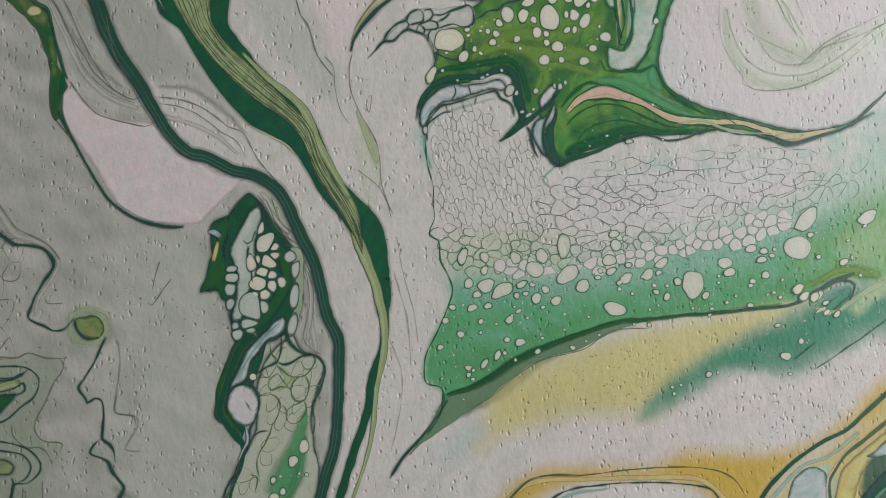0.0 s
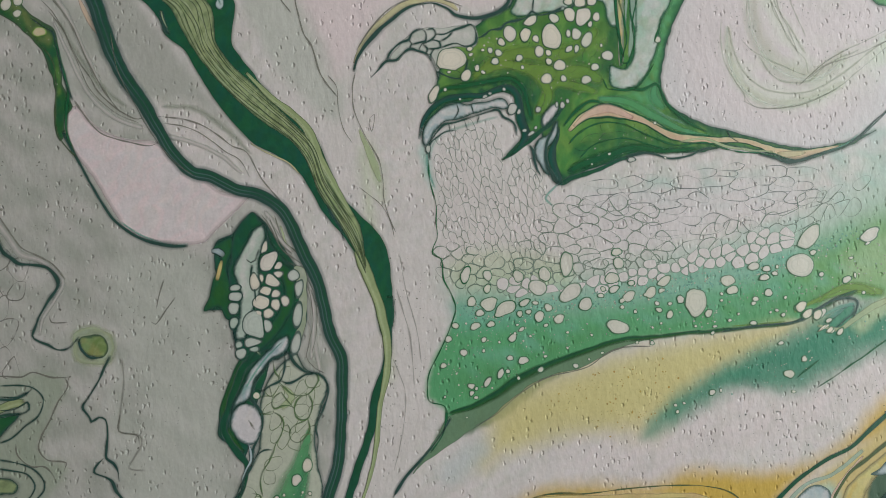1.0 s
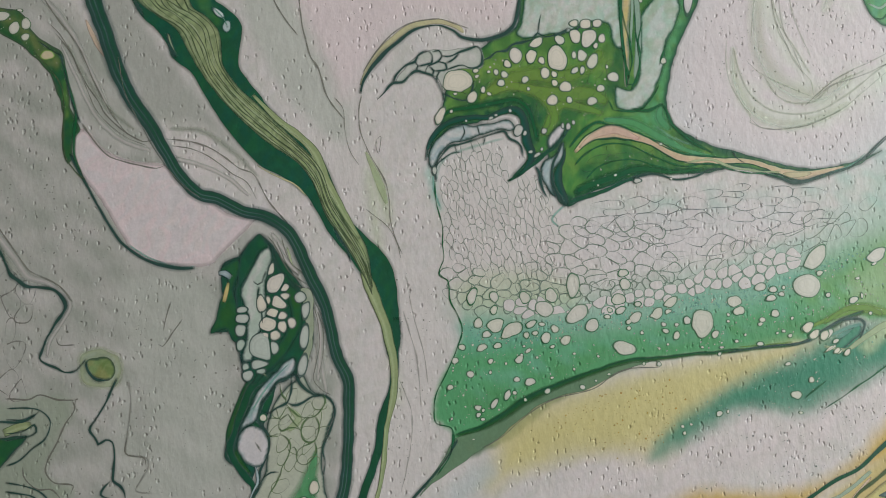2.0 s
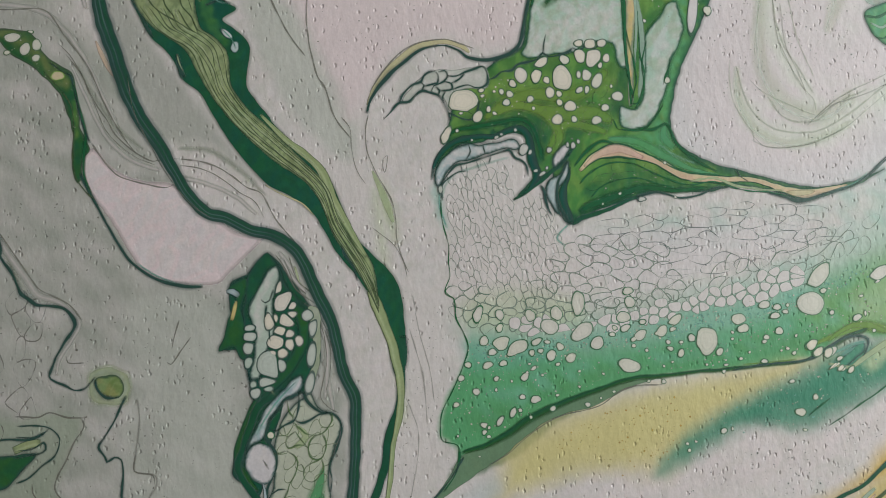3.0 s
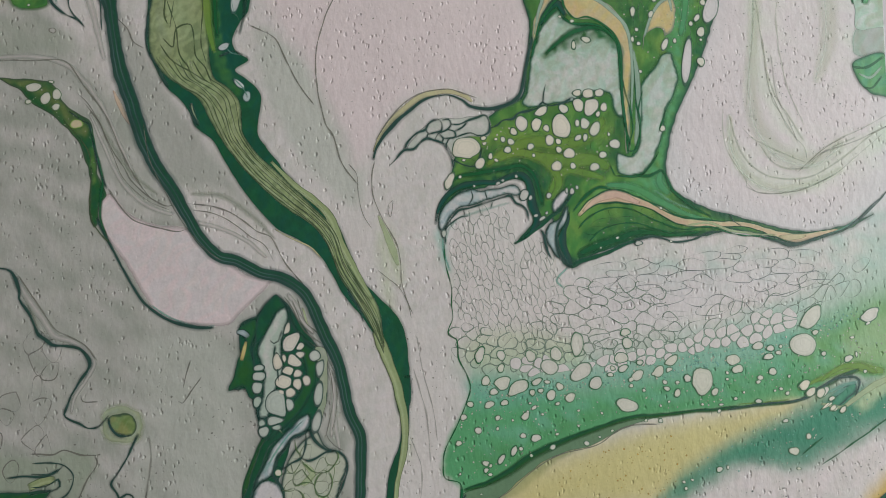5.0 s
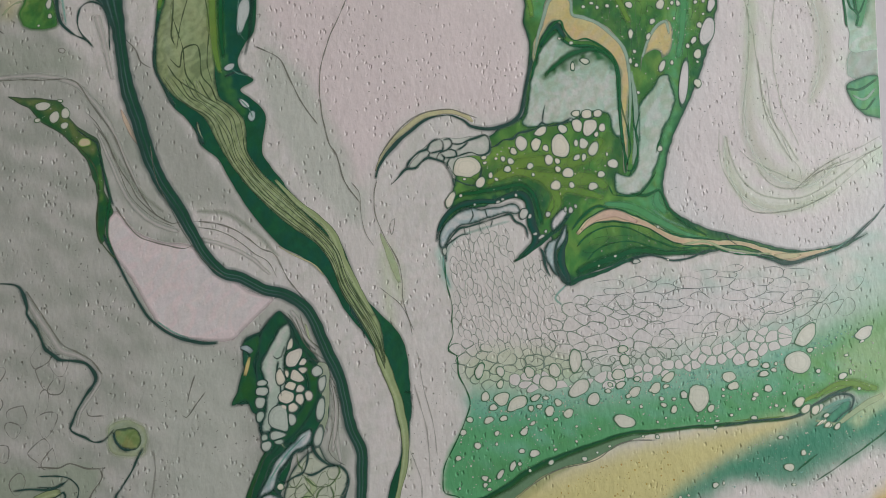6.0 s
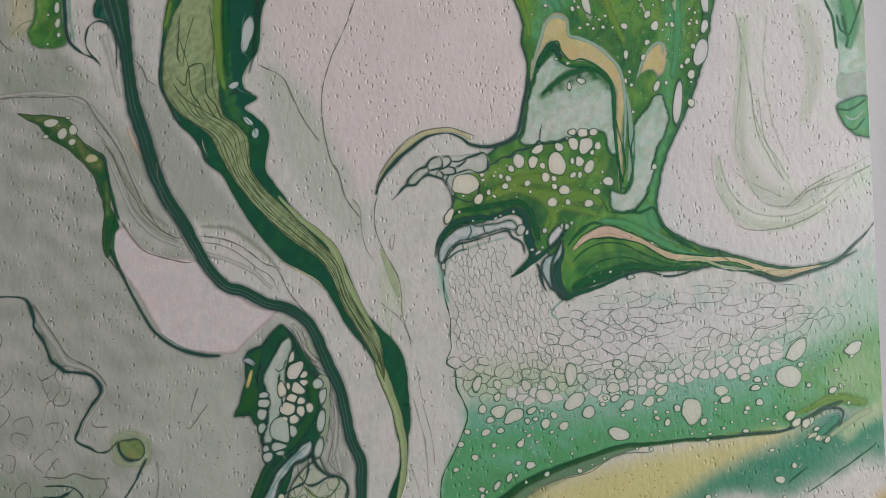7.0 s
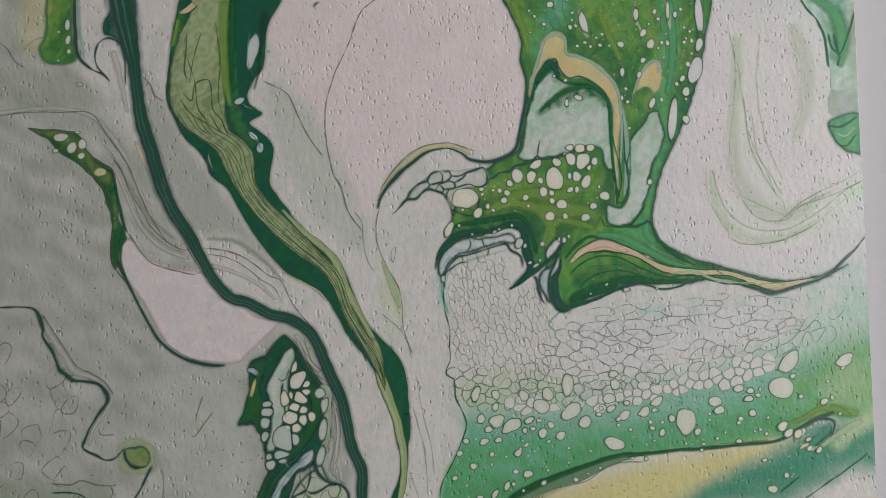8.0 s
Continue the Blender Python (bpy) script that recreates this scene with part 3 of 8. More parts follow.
# The ground: a stretched canvas under one flowed coat whose colours run into one another.
STEP = 0.8
gu, gv = np.meshgrid(np.arange(-WIDE / 2, WIDE / 2 + 0.01, STEP), np.arange(-HIGH / 2, HIGH / 2 + 0.01, STEP))
ground = np.ones((*gu.shape, 3)) * np.array(COLOURS["white"])
wu = gu + 0.5 * wave(gu, gv, 12, 11) + 0.25 * wave(gu, gv, 4, 13)
wv = gv + 0.5 * wave(gu, gv, 12, 12) + 0.25 * wave(gu, gv, 4, 14)


def inside(pts, soft):
    """How far within a closed line each place of the ground lies: 0 outside to 1 within."""
    ring = spline(pts, 3, True)
    lo, hi = ring.min(0) - soft - 2, ring.max(0) + soft + 2
    i0, i1 = np.searchsorted(gv[:, 0], (lo[1], hi[1]))
    j0, j1 = np.searchsorted(gu[0], (lo[0], hi[0]))
    out = np.zeros(gu.shape)
    u, v = wu[i0:i1, j0:j1], wv[i0:i1, j0:j1]
    best, odd = np.full(u.shape, 1e9), np.zeros(u.shape, bool)
    for a, b in zip(ring, np.roll(ring, -1, 0)):
        d = b - a
        t = np.clip(((u - a[0]) * d[0] + (v - a[1]) * d[1]) / (d @ d + 1e-9), 0, 1)
        best = np.minimum(best, (u - a[0] - t * d[0]) ** 2 + (v - a[1] - t * d[1]) ** 2)
        cross = (a[1] > v) != (b[1] > v)
        odd ^= cross & (u < a[0] + (v - a[1]) / (d[1] if abs(d[1]) > 1e-9 else 1e-9) * d[0])
    dist = np.sqrt(best) * np.where(odd, 1, -1)
    out[i0:i1, j0:j1] = smooth(0.5 + dist / (2 * soft))
    return out


def wash(colour, soft, strength, pts, fade=None, fade_soft=10, streak=0.0, seed=1):
    """Lets a colour run into the ground inside a closed line."""
    global ground
    k = inside(pts, soft) * strength
    if fade:
        k = k * inside(fade, fade_soft)
    if streak:
        k = k * np.clip(1 - streak + streak * wave(wu * 0.8 + wv * 0.4, wv, 16, seed), 0, 1)
    ground = ground + (np.array(COLOURS[colour]) - ground) * k[..., None]


# Faint flowing streaks all through the ground.
for colour, size, seed, turn, strength in (("grey_green", 16, 301, 65, 0.16), ("pink", 22, 311, 50, 0.2), ("mist", 9, 321, 80, 0.25), ("sage", 7, 331, 30, 0.1)):
    k = marble(gu, gv, size, seed, 2.6, turn) ** 2 * strength
    ground = ground + (np.array(COLOURS[colour]) - ground) * k[..., None]

# washes
wash("grey", 5, 1, [(-187, 164.1), (-133.4, 89.1), (-118.7, 73.8), (-104.1, 53.5), (-90.6, 26.2), (-73, 5.9), (-58.3, -9.4), (-43.5, -16.7), (-27.5, -20), (-17.9, -36.2), (-7.2, -56.4), (-1.8, -86.5), (0.7, -111.6), (-2.8, -136.5), (-10.3, -161.4), (-21, -198.2), (-177, -196.1)], streak=.25, seed=1)
wash("pale", 6, .6, [(-97, -44.7), (-65, -41.3), (-52.5, -66.5), (-49.3, -111.6), (-46.1, -148.7), (-62.5, -173.4), (-89.4, -167.8), (-83.3, -112), (-93.7, -76.7)])
wash("white", 8, .7, [(-9.5, 86.6), (11.6, 87.2), (7.2, 15.3), (22.3, -31), (43, -43.4), (43.2, -86.4), (37.7, -112.3), (26.2, -137.1), (13.7, -161.9), (3.7, -161.7), (12.7, -111.8), (20, -97), (25.5, -72.1), (25.1, -41.1), (7.6, -15.7), (-7.9, 11.6), (-28.5, 35)])
wash("grey_green", 4, .35, [(-203.1, 107.4), (-158.1, 108.5), (-132.3, 98), (-116.8, 71.7), (-97.3, 43.4), (-62.7, 23.7), (-40.1, 4.2), (-60.7, 23.6), (-74.7, 25.9), (-97.4, 37.4), (-113, 59.7), (-128.4, 89), (-157.4, 91.5), (-201.5, 87.4)])
wash("grey", 4, .8, [(-115, 112.7), (-100.4, 89.4), (-87.8, 69.2), (-70.2, 46.8), (-48.8, 18.4), (-31, 7), (-48.9, 15.4), (-63.6, 26.7), (-85.5, 32.1), (-98.2, 51.4), (-107.7, 74.6), (-113.3, 95.7)])
wash("pale", 4, .8, [(-49.1, 106.4), (-25.4, 89), (-7.9, 62.6), (1.6, 39.4), (-0.8, 19.5), (-24.4, 38.9), (-38.9, 62.2), (-45.7, 76.3)])
# right-hand whites
wash("mist", 6, .9, [(152.3, 176.5), (295.5, 181.7), (292.3, 18.7), (237.1, 8.8), (210, 6.3), (184.2, 13.8), (157.3, 23.4), (147.7, 43.6), (155.2, 69.4)])
wash("celadon", 7, .7, [(190.6, 140.7), (199.6, 140.6), (204.8, 97.5), (213.2, 64.3), (234.1, 58.9), (261.1, 63.4), (250.7, 41.6), (220.5, 29.1), (190.5, 31.7), (182.8, 48.9), (201, 55.5), (192.5, 79.7), (190, 109.8)], streak=.5, seed=9)
wash("celadon", 6, .6, [(199.8, 147.6), (230.8, 151), (245.1, 114.7), (240.6, 86.8), (222.3, 74.1), (210.7, 92.3), (202.2, 119.5)], streak=.5, seed=10)
wash("celadon", 4, .7, [(180.1, 61.9), (186.8, 48.8), (199.6, 38.6), (220.7, 39.1), (236.9, 51.8), (262.1, 63.3), (262, 55.3), (241.8, 44.7), (226.5, 31), (199.5, 30.6), (185.6, 37.8), (177.9, 52)])
wash("celadon", 3, .7, [(192.6, 140.7), (196.6, 140.6), (197.8, 97.6), (207.3, 70.4), (217, 54.2), (213, 54.3), (201.2, 68.5), (192.7, 91.7)])
wash("mist", 5, .7, [(206.7, 141.4), (224.8, 148.1), (236.3, 123.9), (234.7, 89.9), (222.3, 71.1), (212.6, 89.3), (208.2, 116.4)])
# lower right: yellow, teal, ochre
wash("yellow", 9, .9, [(66.2, -134.9), (78.7, -109.1), (93.9, -102.4), (120.1, -91.9), (143.2, -84.4), (183.4, -76.2), (225.6, -69), (209.4, -76.7), (183.2, -87.2), (156.8, -107.6), (143.5, -122.4), (104.6, -117.6), (79.4, -127.1)])
wash("sea", 7, 1, [(140.5, -122.3), (151.7, -109.5), (163.9, -99.8), (183.2, -87.2), (209.4, -76.7), (231.7, -63.1), (247.7, -63.4), (263.7, -60.7), (263.3, -83.7), (247.2, -86.4), (223, -97.9), (208.9, -103.7), (188, -99.2), (164.7, -109.8)], streak=.12, seed=16)
wash("sea", 5, .7, [(180, -97.1), (209.3, -80.7), (236.5, -70.2), (263.7, -62.7), (263.4, -79.7), (244.2, -86.3), (220, -96.9), (200.9, -100.5)], streak=.25, seed=17)
wash("ochre", 6, 1, [(73.7, -160), (89, -147.3), (115.1, -143.8), (143.1, -144.4), (161.2, -137.7), (190.2, -139.3), (214.2, -135.8), (235.5, -123.2), (246.7, -110.4), (263, -99.7), (262.6, -120.7), (235.4, -128.2), (214.1, -140.8), (200.9, -153.5), (192.5, -171.4), (179.6, -171.1), (166.8, -155.8), (142.9, -150.4), (104.9, -152.6), (78.6, -165.1)])
wash("gold", 3, 1, [(209, -150.7), (225.2, -138), (243.5, -125.3), (262.8, -109.7), (261.7, -164.7), (195.5, -173.4)])
wash("white", 3, .9, [(94.7, -162.4), (104.9, -153.6), (129.9, -153.1), (155.9, -153.6), (168.8, -157.9), (177.5, -174.1)])
wash("mint", 3, .9, [(207.7, -163.6), (214, -148.8), (227.1, -145), (229.9, -154.1), (224.6, -167)])
wash("teal", 2, .9, [(243.7, -164.3), (245.1, -141.4), (262.4, -128.7), (261.7, -164.7)])
# green band with a soft upper side
wash("green", 2, 1, [(55, -43.6), (105, -43.6), (157.2, -34.6), (210.5, -18.7), (269.9, -2.8), (268.8, -54.8), (244.7, -60.3), (230.8, -58.1), (214.6, -68.8), (183.4, -74.2), (156.4, -76.6), (130.3, -80.1), (104.1, -89.6), (87, -97.3), (68.7, -111.9), (50.5, -120.6), (48.7, -109.5), (40.8, -105.4), (41, -96.4), (45.2, -84.5), (50.4, -75.6), (53.6, -63.6)], fade=[(27.6, -63.1), (65.7, -58.9), (104.7, -58.6), (143.9, -52.4), (183, -43.1), (210.2, -34.7), (237.5, -22.2), (291.8, -5.3), (288.7, -164.2), (28.7, -162.1)], fade_soft=14)
wash("aqua", 8, .6, [(55.7, -61.7), (78.6, -64.1), (104.8, -55.6), (143.8, -53.4), (183, -45.1), (210.2, -37.7), (210, -44.7), (182.9, -53.1), (143.7, -61.4), (104.6, -63.6), (78.5, -69.1), (55.5, -71.7)])
wash("mint", 14, .6, [(50.8, -53.6), (78.9, -48.1), (104.9, -48.6), (144, -43.4), (183.2, -35.1), (223.6, -15.9), (265.2, 13.3), (264.6, -15.7), (223.2, -34.9), (183, -48.1), (143.8, -55.4), (104.7, -61.6), (58.6, -63.7)])
wash("lime", 8, .45, [(210, -44.7), (264.5, -18.7), (263.7, -60.7), (236.8, -58.2), (220.7, -60.9)], streak=.2, seed=27)
wash("mint", 8, .4, [(104.7, -9.6), (156.9, -1.6), (210.9, 0.3), (265.4, 24.3), (264.6, -15.7), (223.7, -10.9), (183.7, -11.1), (143.5, -17.4)], streak=.6, seed=28)
wash("leaf", 6, .45, [(53, -96.6), (65.8, -106.9), (86.1, -93.3), (117.3, -79.9), (156.4, -73.6), (209.6, -65.7), (230.7, -59.1), (209.8, -57.7), (156.6, -65.6), (104.4, -76.6), (79.2, -87.1)], streak=.3, seed=29)
wash("aqua", 4, .35, [(58.2, -86.7), (78.4, -76.1), (117.5, -68.9), (169.7, -60.9), (237.1, -42.2), (248, -44.4), (183.6, -66.2), (130.4, -74.1), (91.2, -84.4), (66, -96.9)], streak=.6, seed=30)
wash("celery", 4, .5, [(231.1, -42.1), (264.3, -28.7), (263.9, -52.7), (236.9, -53.2)], streak=.3, seed=31)
wash("teal", 4, .35, [(180, -97.1), (196.2, -86.4), (223.4, -78.9), (247.5, -71.4), (236.3, -81.2), (220.1, -91.9), (204, -99.6)], streak=.5, seed=32)
wash("sea", 5, .5, [(138.5, -123.3), (148.7, -112.5), (164.9, -101.8), (172, -96.9), (169.8, -106.9), (153.6, -117.6)])
wash("aqua", 4, .3, [(120.6, -11.9), (169.9, 1.1), (210.9, 1.3), (254.4, 26.5), (265.2, 16.3), (231.7, -11.1), (196.6, -16.4), (157.5, -20.6)], streak=.7, seed=34)
wash("aqua", 5, .35, [(152.1, -40.5), (188.3, -28.2), (231.7, -11.1), (265.1, 11.3), (264.8, -4.7), (223.4, -23.9), (183.1, -40.1)], streak=.6, seed=35)
wash("mist", 6, .6, [(104.6, -14.6), (156.7, -8.6), (210.8, -5.7), (210.6, -16.7), (170.4, -26.9), (144.2, -35.4), (117.2, -34.9)])
wash("white", 5, .6, [(48.1, 10.5), (76.2, 19), (75.9, -0), (88.9, 2.7), (94.6, -14.4), (104.2, -35.6), (79, -43.1), (50.2, -35.5)])
wash("aqua", 2, .5, [(37, 8.7), (39.1, 11.7), (41.9, -0.4), (43.7, -10.4), (41.7, -10.4), (37.9, -0.3)])
# crisp pools
pool("pink", "pink", 2, [(-119.7, 23.8), (-122.9, 15.8), (-119.1, 5.8), (-110.3, -5.4), (-100.6, -20.6), (-93.8, -30.7), (-82.9, -35.9), (-67.9, -37.2), (-58.9, -36.4), (-53.8, -31.5), (-45.6, -22.7), (-38.4, -13.8), (-49.4, -12.6), (-60.3, -5.4), (-72.1, 3.8), (-81, 10), (-93.9, 11.3), (-106.8, 16.5), (-115.7, 25.7)], soft=2.5)
bleed("teal", .9, [(-66.1, 155.8, 15.1), (-65.6, 132.7, 12.1), (-66, 111.8, 9.9), (-62.3, 93.7, 8.2), (-53.7, 76.5, 6.6)])
bleed("leaf", .7, [(-71.7, 123.9, 4.2), (-69.1, 102.8, 4.4), (-65.5, 85.7, 4.4), (-58.7, 75.6, 3.9)])
bleed("leaf", .7, [(-97.4, 143.4, 4.2), (-99.6, 131.4, 3.9), (-100.7, 124.4, 3)])
pool("deep", "deep", 3, [(-95.1, 154.3), (-100.5, 137.4), (-101.8, 121.5), (-102.1, 104.5), (-101.3, 95.4), (-97.5, 86.4), (-91.7, 76.2), (-85.8, 71.1), (-79.9, 63), (-78, 58), (-69.2, 50.8), (-64.3, 42.7), (-56.6, 30.6), (-49.7, 21.4), (-38, 9.2), (-28.1, 4), (-18.2, -3.2), (-12.4, -11.3), (-6.6, -21.4), (4.2, -34.6), (12.9, -48.8), (17.6, -62.9), (20.4, -77), (25.5, -72.1), (24.8, -56.1), (23.1, -41), (19.2, -31.9), (11.4, -23.8), (1.6, -13.6), (-4.2, -0.5), (-9.9, 11.6), (-26.6, 28), (-36.4, 38.2), (-37.4, 40.2), (-44.2, 48.3), (-48.1, 55.4), (-46.8, 71.4), (-48.7, 76.4), (-54.6, 81.5), (-59.5, 85.6), (-53.4, 90.5), (-59.3, 94.6), (-61.2, 100.7), (-58, 108.6), (-53.9, 115.5), (-52.5, 136.5), (-46.1, 156.4)], wobble=0.12)
bleed("olive_light", .6, [(-83.1, 155.1, 11), (-86.7, 126.2, 15), (-88.2, 102.2, 9)])
bleed("sage", .4, [(-93.6, 131.3, 2.8), (-96, 110.3, 3.3), (-92.3, 93.3, 3.3)])
pool("olive", "olive_line", 4, [(-93.4, 141.3), (-97.6, 131.4), (-100.9, 116.4), (-101.2, 101.4), (-99.4, 91.4), (-92.6, 82.3), (-85.7, 77.1), (-76.8, 71), (-71, 60.8), (-64.2, 49.7), (-56.4, 39.6), (-48.5, 31.4), (-35.8, 20.1), (-21, 9.9), (-14.1, 0.7), (-8.4, -13.4), (0.3, -26.6), (8.1, -39.7), (12.9, -49.8), (17.6, -63.9), (20.4, -77), (23.4, -73), (19.6, -64), (15.8, -53.9), (13, -42.8), (11.3, -30.8), (8.4, -23.7), (-0.4, -13.6), (-6.2, -1.4), (-10.9, 10.7), (-15.9, 14.8), (-28.6, 27), (-40.4, 38.2), (-48.3, 45.4), (-55.1, 55.5), (-55.9, 64.5), (-57.8, 71.6), (-63.6, 77.7), (-68.6, 80.8), (-71.4, 88.9), (-73, 110.9), (-73.5, 135.9), (-73.1, 154.9), (-91.1, 154.3)], wobble=0.12, marbled=0.45, grain=7)
vein("deep", 3, [(23.7, -59, 3.5), (23.5, -69, 3.3), (23.3, -79, 3.2), (22.1, -92, 3.6), (17.8, -103.9, 3.8), (15.5, -119.9, 3.6), (10.2, -135.8, 3.7), (3.8, -156.7, 3.8), (-0.4, -168.6, 3.8)])
vein("olive", 4, [(9.1, -38.7, 4), (12, -45.8, 5.5), (15.8, -54.9, 4.8), (18.7, -61.9, 4.5), (20.5, -69, 4.7), (22.4, -77, 4), (23.2, -87, 3.7), (22, -97, 3.3), (19.7, -109, 2.2), (18.4, -123.9, 2.3), (16.2, -136.9, 1.7), (9.8, -156.8, 1.5), (5.6, -168.7, 1.5)])
vein("cord", 5, [(-129.2, 153, 13.2), (-124.6, 133.9, 11.4), (-119.9, 115.8, 7.1), (-117.2, 100.7, 6), (-113.5, 83.7, 7.2), (-107.8, 68.6, 7.2), (-103.1, 54.5, 7.2), (-96.4, 40.3, 6.6), (-86.6, 26.1, 6.3), (-78.9, 13, 5.3), (-73.1, 3.9, 5.5), (-64.2, -4.3, 5.5), (-55.3, -6.5, 5.5), (-45.4, -11.7, 5.2), (-35.4, -13.9, 5.5), (-25.5, -20.1, 5.5), (-20.7, -27.2, 5.5), (-14.9, -40.3, 6), (-9.1, -51.4, 5.5), (-5.4, -64.5, 5.3), (-2.6, -76.5, 5.3), (2.2, -86.6, 5.5), (2.9, -99.6, 5.2), (2.6, -116.6, 4.8), (1.2, -134.6, 5.2), (-3.1, -149.5, 5.3), (-6.4, -166.5, 5.3)])
bleed("khaki", .6, [(-167.6, 79.7, 3.9), (-155.7, 77.5, 5.5), (-144.8, 70.3, 6), (-135, 60.1, 5.5), (-129.1, 54, 3.9)])
bleed("lime", .5, [(-125.3, 44.9, 2.2), (-123.6, 30.9, 2.2)])
bleed("deep", .6, [(-127.2, 47.9, 1.7), (-125.6, 30.9, 2.2), (-122.8, 16.8, 2.2)])
side_vein = pool("moss", "olive_line", 4, [(-170.6, 79.8), (-163.6, 79.7), (-153.6, 79.5), (-144.7, 77.3), (-139.8, 69.2), (-133.9, 64.1), (-127, 59.9), (-124.2, 50.9), (-123.3, 42.9), (-121.5, 32.8), (-117.7, 24.7), (-120.8, 19.8), (-121, 10.8), (-123, 8.8), (-125.8, 17.9), (-125.6, 30.9), (-128.4, 41), (-132.2, 50), (-138.1, 56.1), (-145, 62.3), (-153.9, 67.5), (-159.7, 73.6)], band=0.7, grain=5)
vein("line", 4, [(-121.9, 13.8, 1.8), (-119, 7.8, 1.8), (-116.1, 2.7, 1.7), (-110.3, -7.4, 1.4), (-104.5, -17.5, 1.5), (-97.7, -26.7, 1.6), (-86.8, -33.9, 1.8), (-74.9, -37.1, 2.3), (-65.9, -37.3, 1.3)])
vein("wash", 3, [(-95.7, -26.7, 1), (-85.8, -32.9, 1.5), (-72.9, -37.1, 1.5), (-65.9, -36.3, 1.2)])
bleed("lime", .8, [(74, 160, 9), (78.7, 142.9, 9), (81.4, 127.9, 5.5)])
bleed("green", .9, [(159.1, 163.4, 9), (158.6, 139.4, 9), (157.3, 121.4, 9), (153.9, 105.5, 6.6), (153.6, 87.5, 3.9)])
bleed("green", .8, [(103, 161.5, 12), (98.8, 150.5, 13.2), (92.6, 140.7, 9), (86.4, 127.8, 6.6)])
bleed("aqua", .5, [(99, 160.5, 6.5), (98.8, 150.5, 7.2), (93.7, 145.6, 4.8)])
bleed("deep", .6, [(105.5, 135.4, 6.6), (118.4, 127.2, 13.2), (131.2, 118.9, 12), (134.9, 103.8, 6)])
bleed("lime", .7, [(112, 161.3, 7.2), (120.9, 154.1, 10.8), (126.7, 143, 6)])
bleed("lime", .6, [(133, 161.9, 6), (145.8, 151.6, 9.8), (148.6, 136.6, 6)])
bleed("green", .9, [(159.6, 87.3, 6.6), (154.4, 75.4, 7.2), (150.1, 63.5, 7.2), (147.9, 51.6, 8.4), (145.6, 37.6, 10.8), (134.5, 30.8, 8.3)])
bleed("forest", .9, [(174.6, 140.1, 3), (171.2, 118.1, 4.2), (166.8, 100.2, 4.8), (160.5, 84.3, 4.2), (154.2, 67.4, 3.6), (150.9, 52.5, 4.2), (151.5, 33.5, 5.5), (161.3, 23.3, 4.2)])
bleed("deep", 1, [(102.7, -6.6, 6), (116.9, 1.2, 5.5), (138, 7.7, 5.5), (161, 7.3, 4.8), (179.1, 11.9, 2.8)])
bleed("deep", .8, [(155.3, 23.4, 4.8), (173.2, 18.1, 4.2), (190.1, 12.7, 3), (208, 7.4, 3), (232.1, 9.9, 3)])
bleed("deep", .95, [(44.4, 28.6, 3.8), (59.5, 33.3, 6), (75.6, 37, 6.6), (85.5, 32.8, 9), (84.2, 17.8, 7.2)])
bleed("deep", .6, [(53.6, 39.4, 6), (67.7, 42.1, 7.2), (82.7, 43.8, 7.2), (91.6, 36.7, 5.5), (102.6, 38.4, 7.2), (114.7, 42.2, 6)])
bleed("lime", .9, [(61.9, 54.2, 7.2), (79, 56.9, 8.3), (100, 56.5, 9), (118, 56.1, 6.6)])
bleed("lime", .8, [(107.2, 15.4, 4.2), (114.4, 27.2, 5.4), (121.6, 36.1, 6.6), (117.8, 45.2, 4.8)])
bleed("deep", .6, [(128.5, 80.9, 4.8), (128.2, 66, 6), (123.9, 51, 5.5), (117.6, 37.2, 4.2)])
bleed("forest", .7, [(111, 7.3, 6.6), (129.1, 12.9, 9), (146.1, 10.6, 6)])
bleed("green", .7, [(114.4, 27.2, 3), (132.4, 28.9, 3.9), (146.4, 24.6, 4.2)])
green_mass = pool("leaf", "deep", 4, [(70, 160.1), (74.7, 146), (79.5, 133.9), (79.3, 121.9), (82, 109.9), (79.6, 85.9), (78.3, 74.9), (70.3, 71.1), (62.1, 64.2), (55, 58.4), (47.8, 49.5), (44.6, 37.6), (44.5, 31.6), (40.3, 22.7), (38.1, 13.7), (42.2, 19.6), (49.4, 27.5), (59.4, 29.3), (70.5, 34.1), (80.5, 31.9), (83.3, 23.8), (84.2, 14.8), (74.9, 3), (88.1, 12.7), (92.2, 15.6), (94, 6.6), (97.7, -6.5), (102.7, -8.6), (113.8, -1.8), (128.9, 2.9), (136, 5.8), (146, 6.6), (167, 7.2), (179.1, 9.9), (204, 5.5), (208.9, 2.4), (226, 7), (235.1, 9.9), (244.2, 14.7), (250.3, 18.6), (235.2, 12.9), (220.1, 10.1), (205.1, 11.4), (179.2, 17.9), (167.3, 21.2), (158.4, 25.4), (151.5, 30.5), (148.6, 38.5), (149.9, 51.5), (154.2, 66.4), (162.5, 84.3), (169.9, 103.1), (175.3, 122), (178.6, 140), (179.1, 164)], band=1.8, marbled=0.5, grain=13, turn=75, label="yellow-green pool of paint broken by many pale cells")
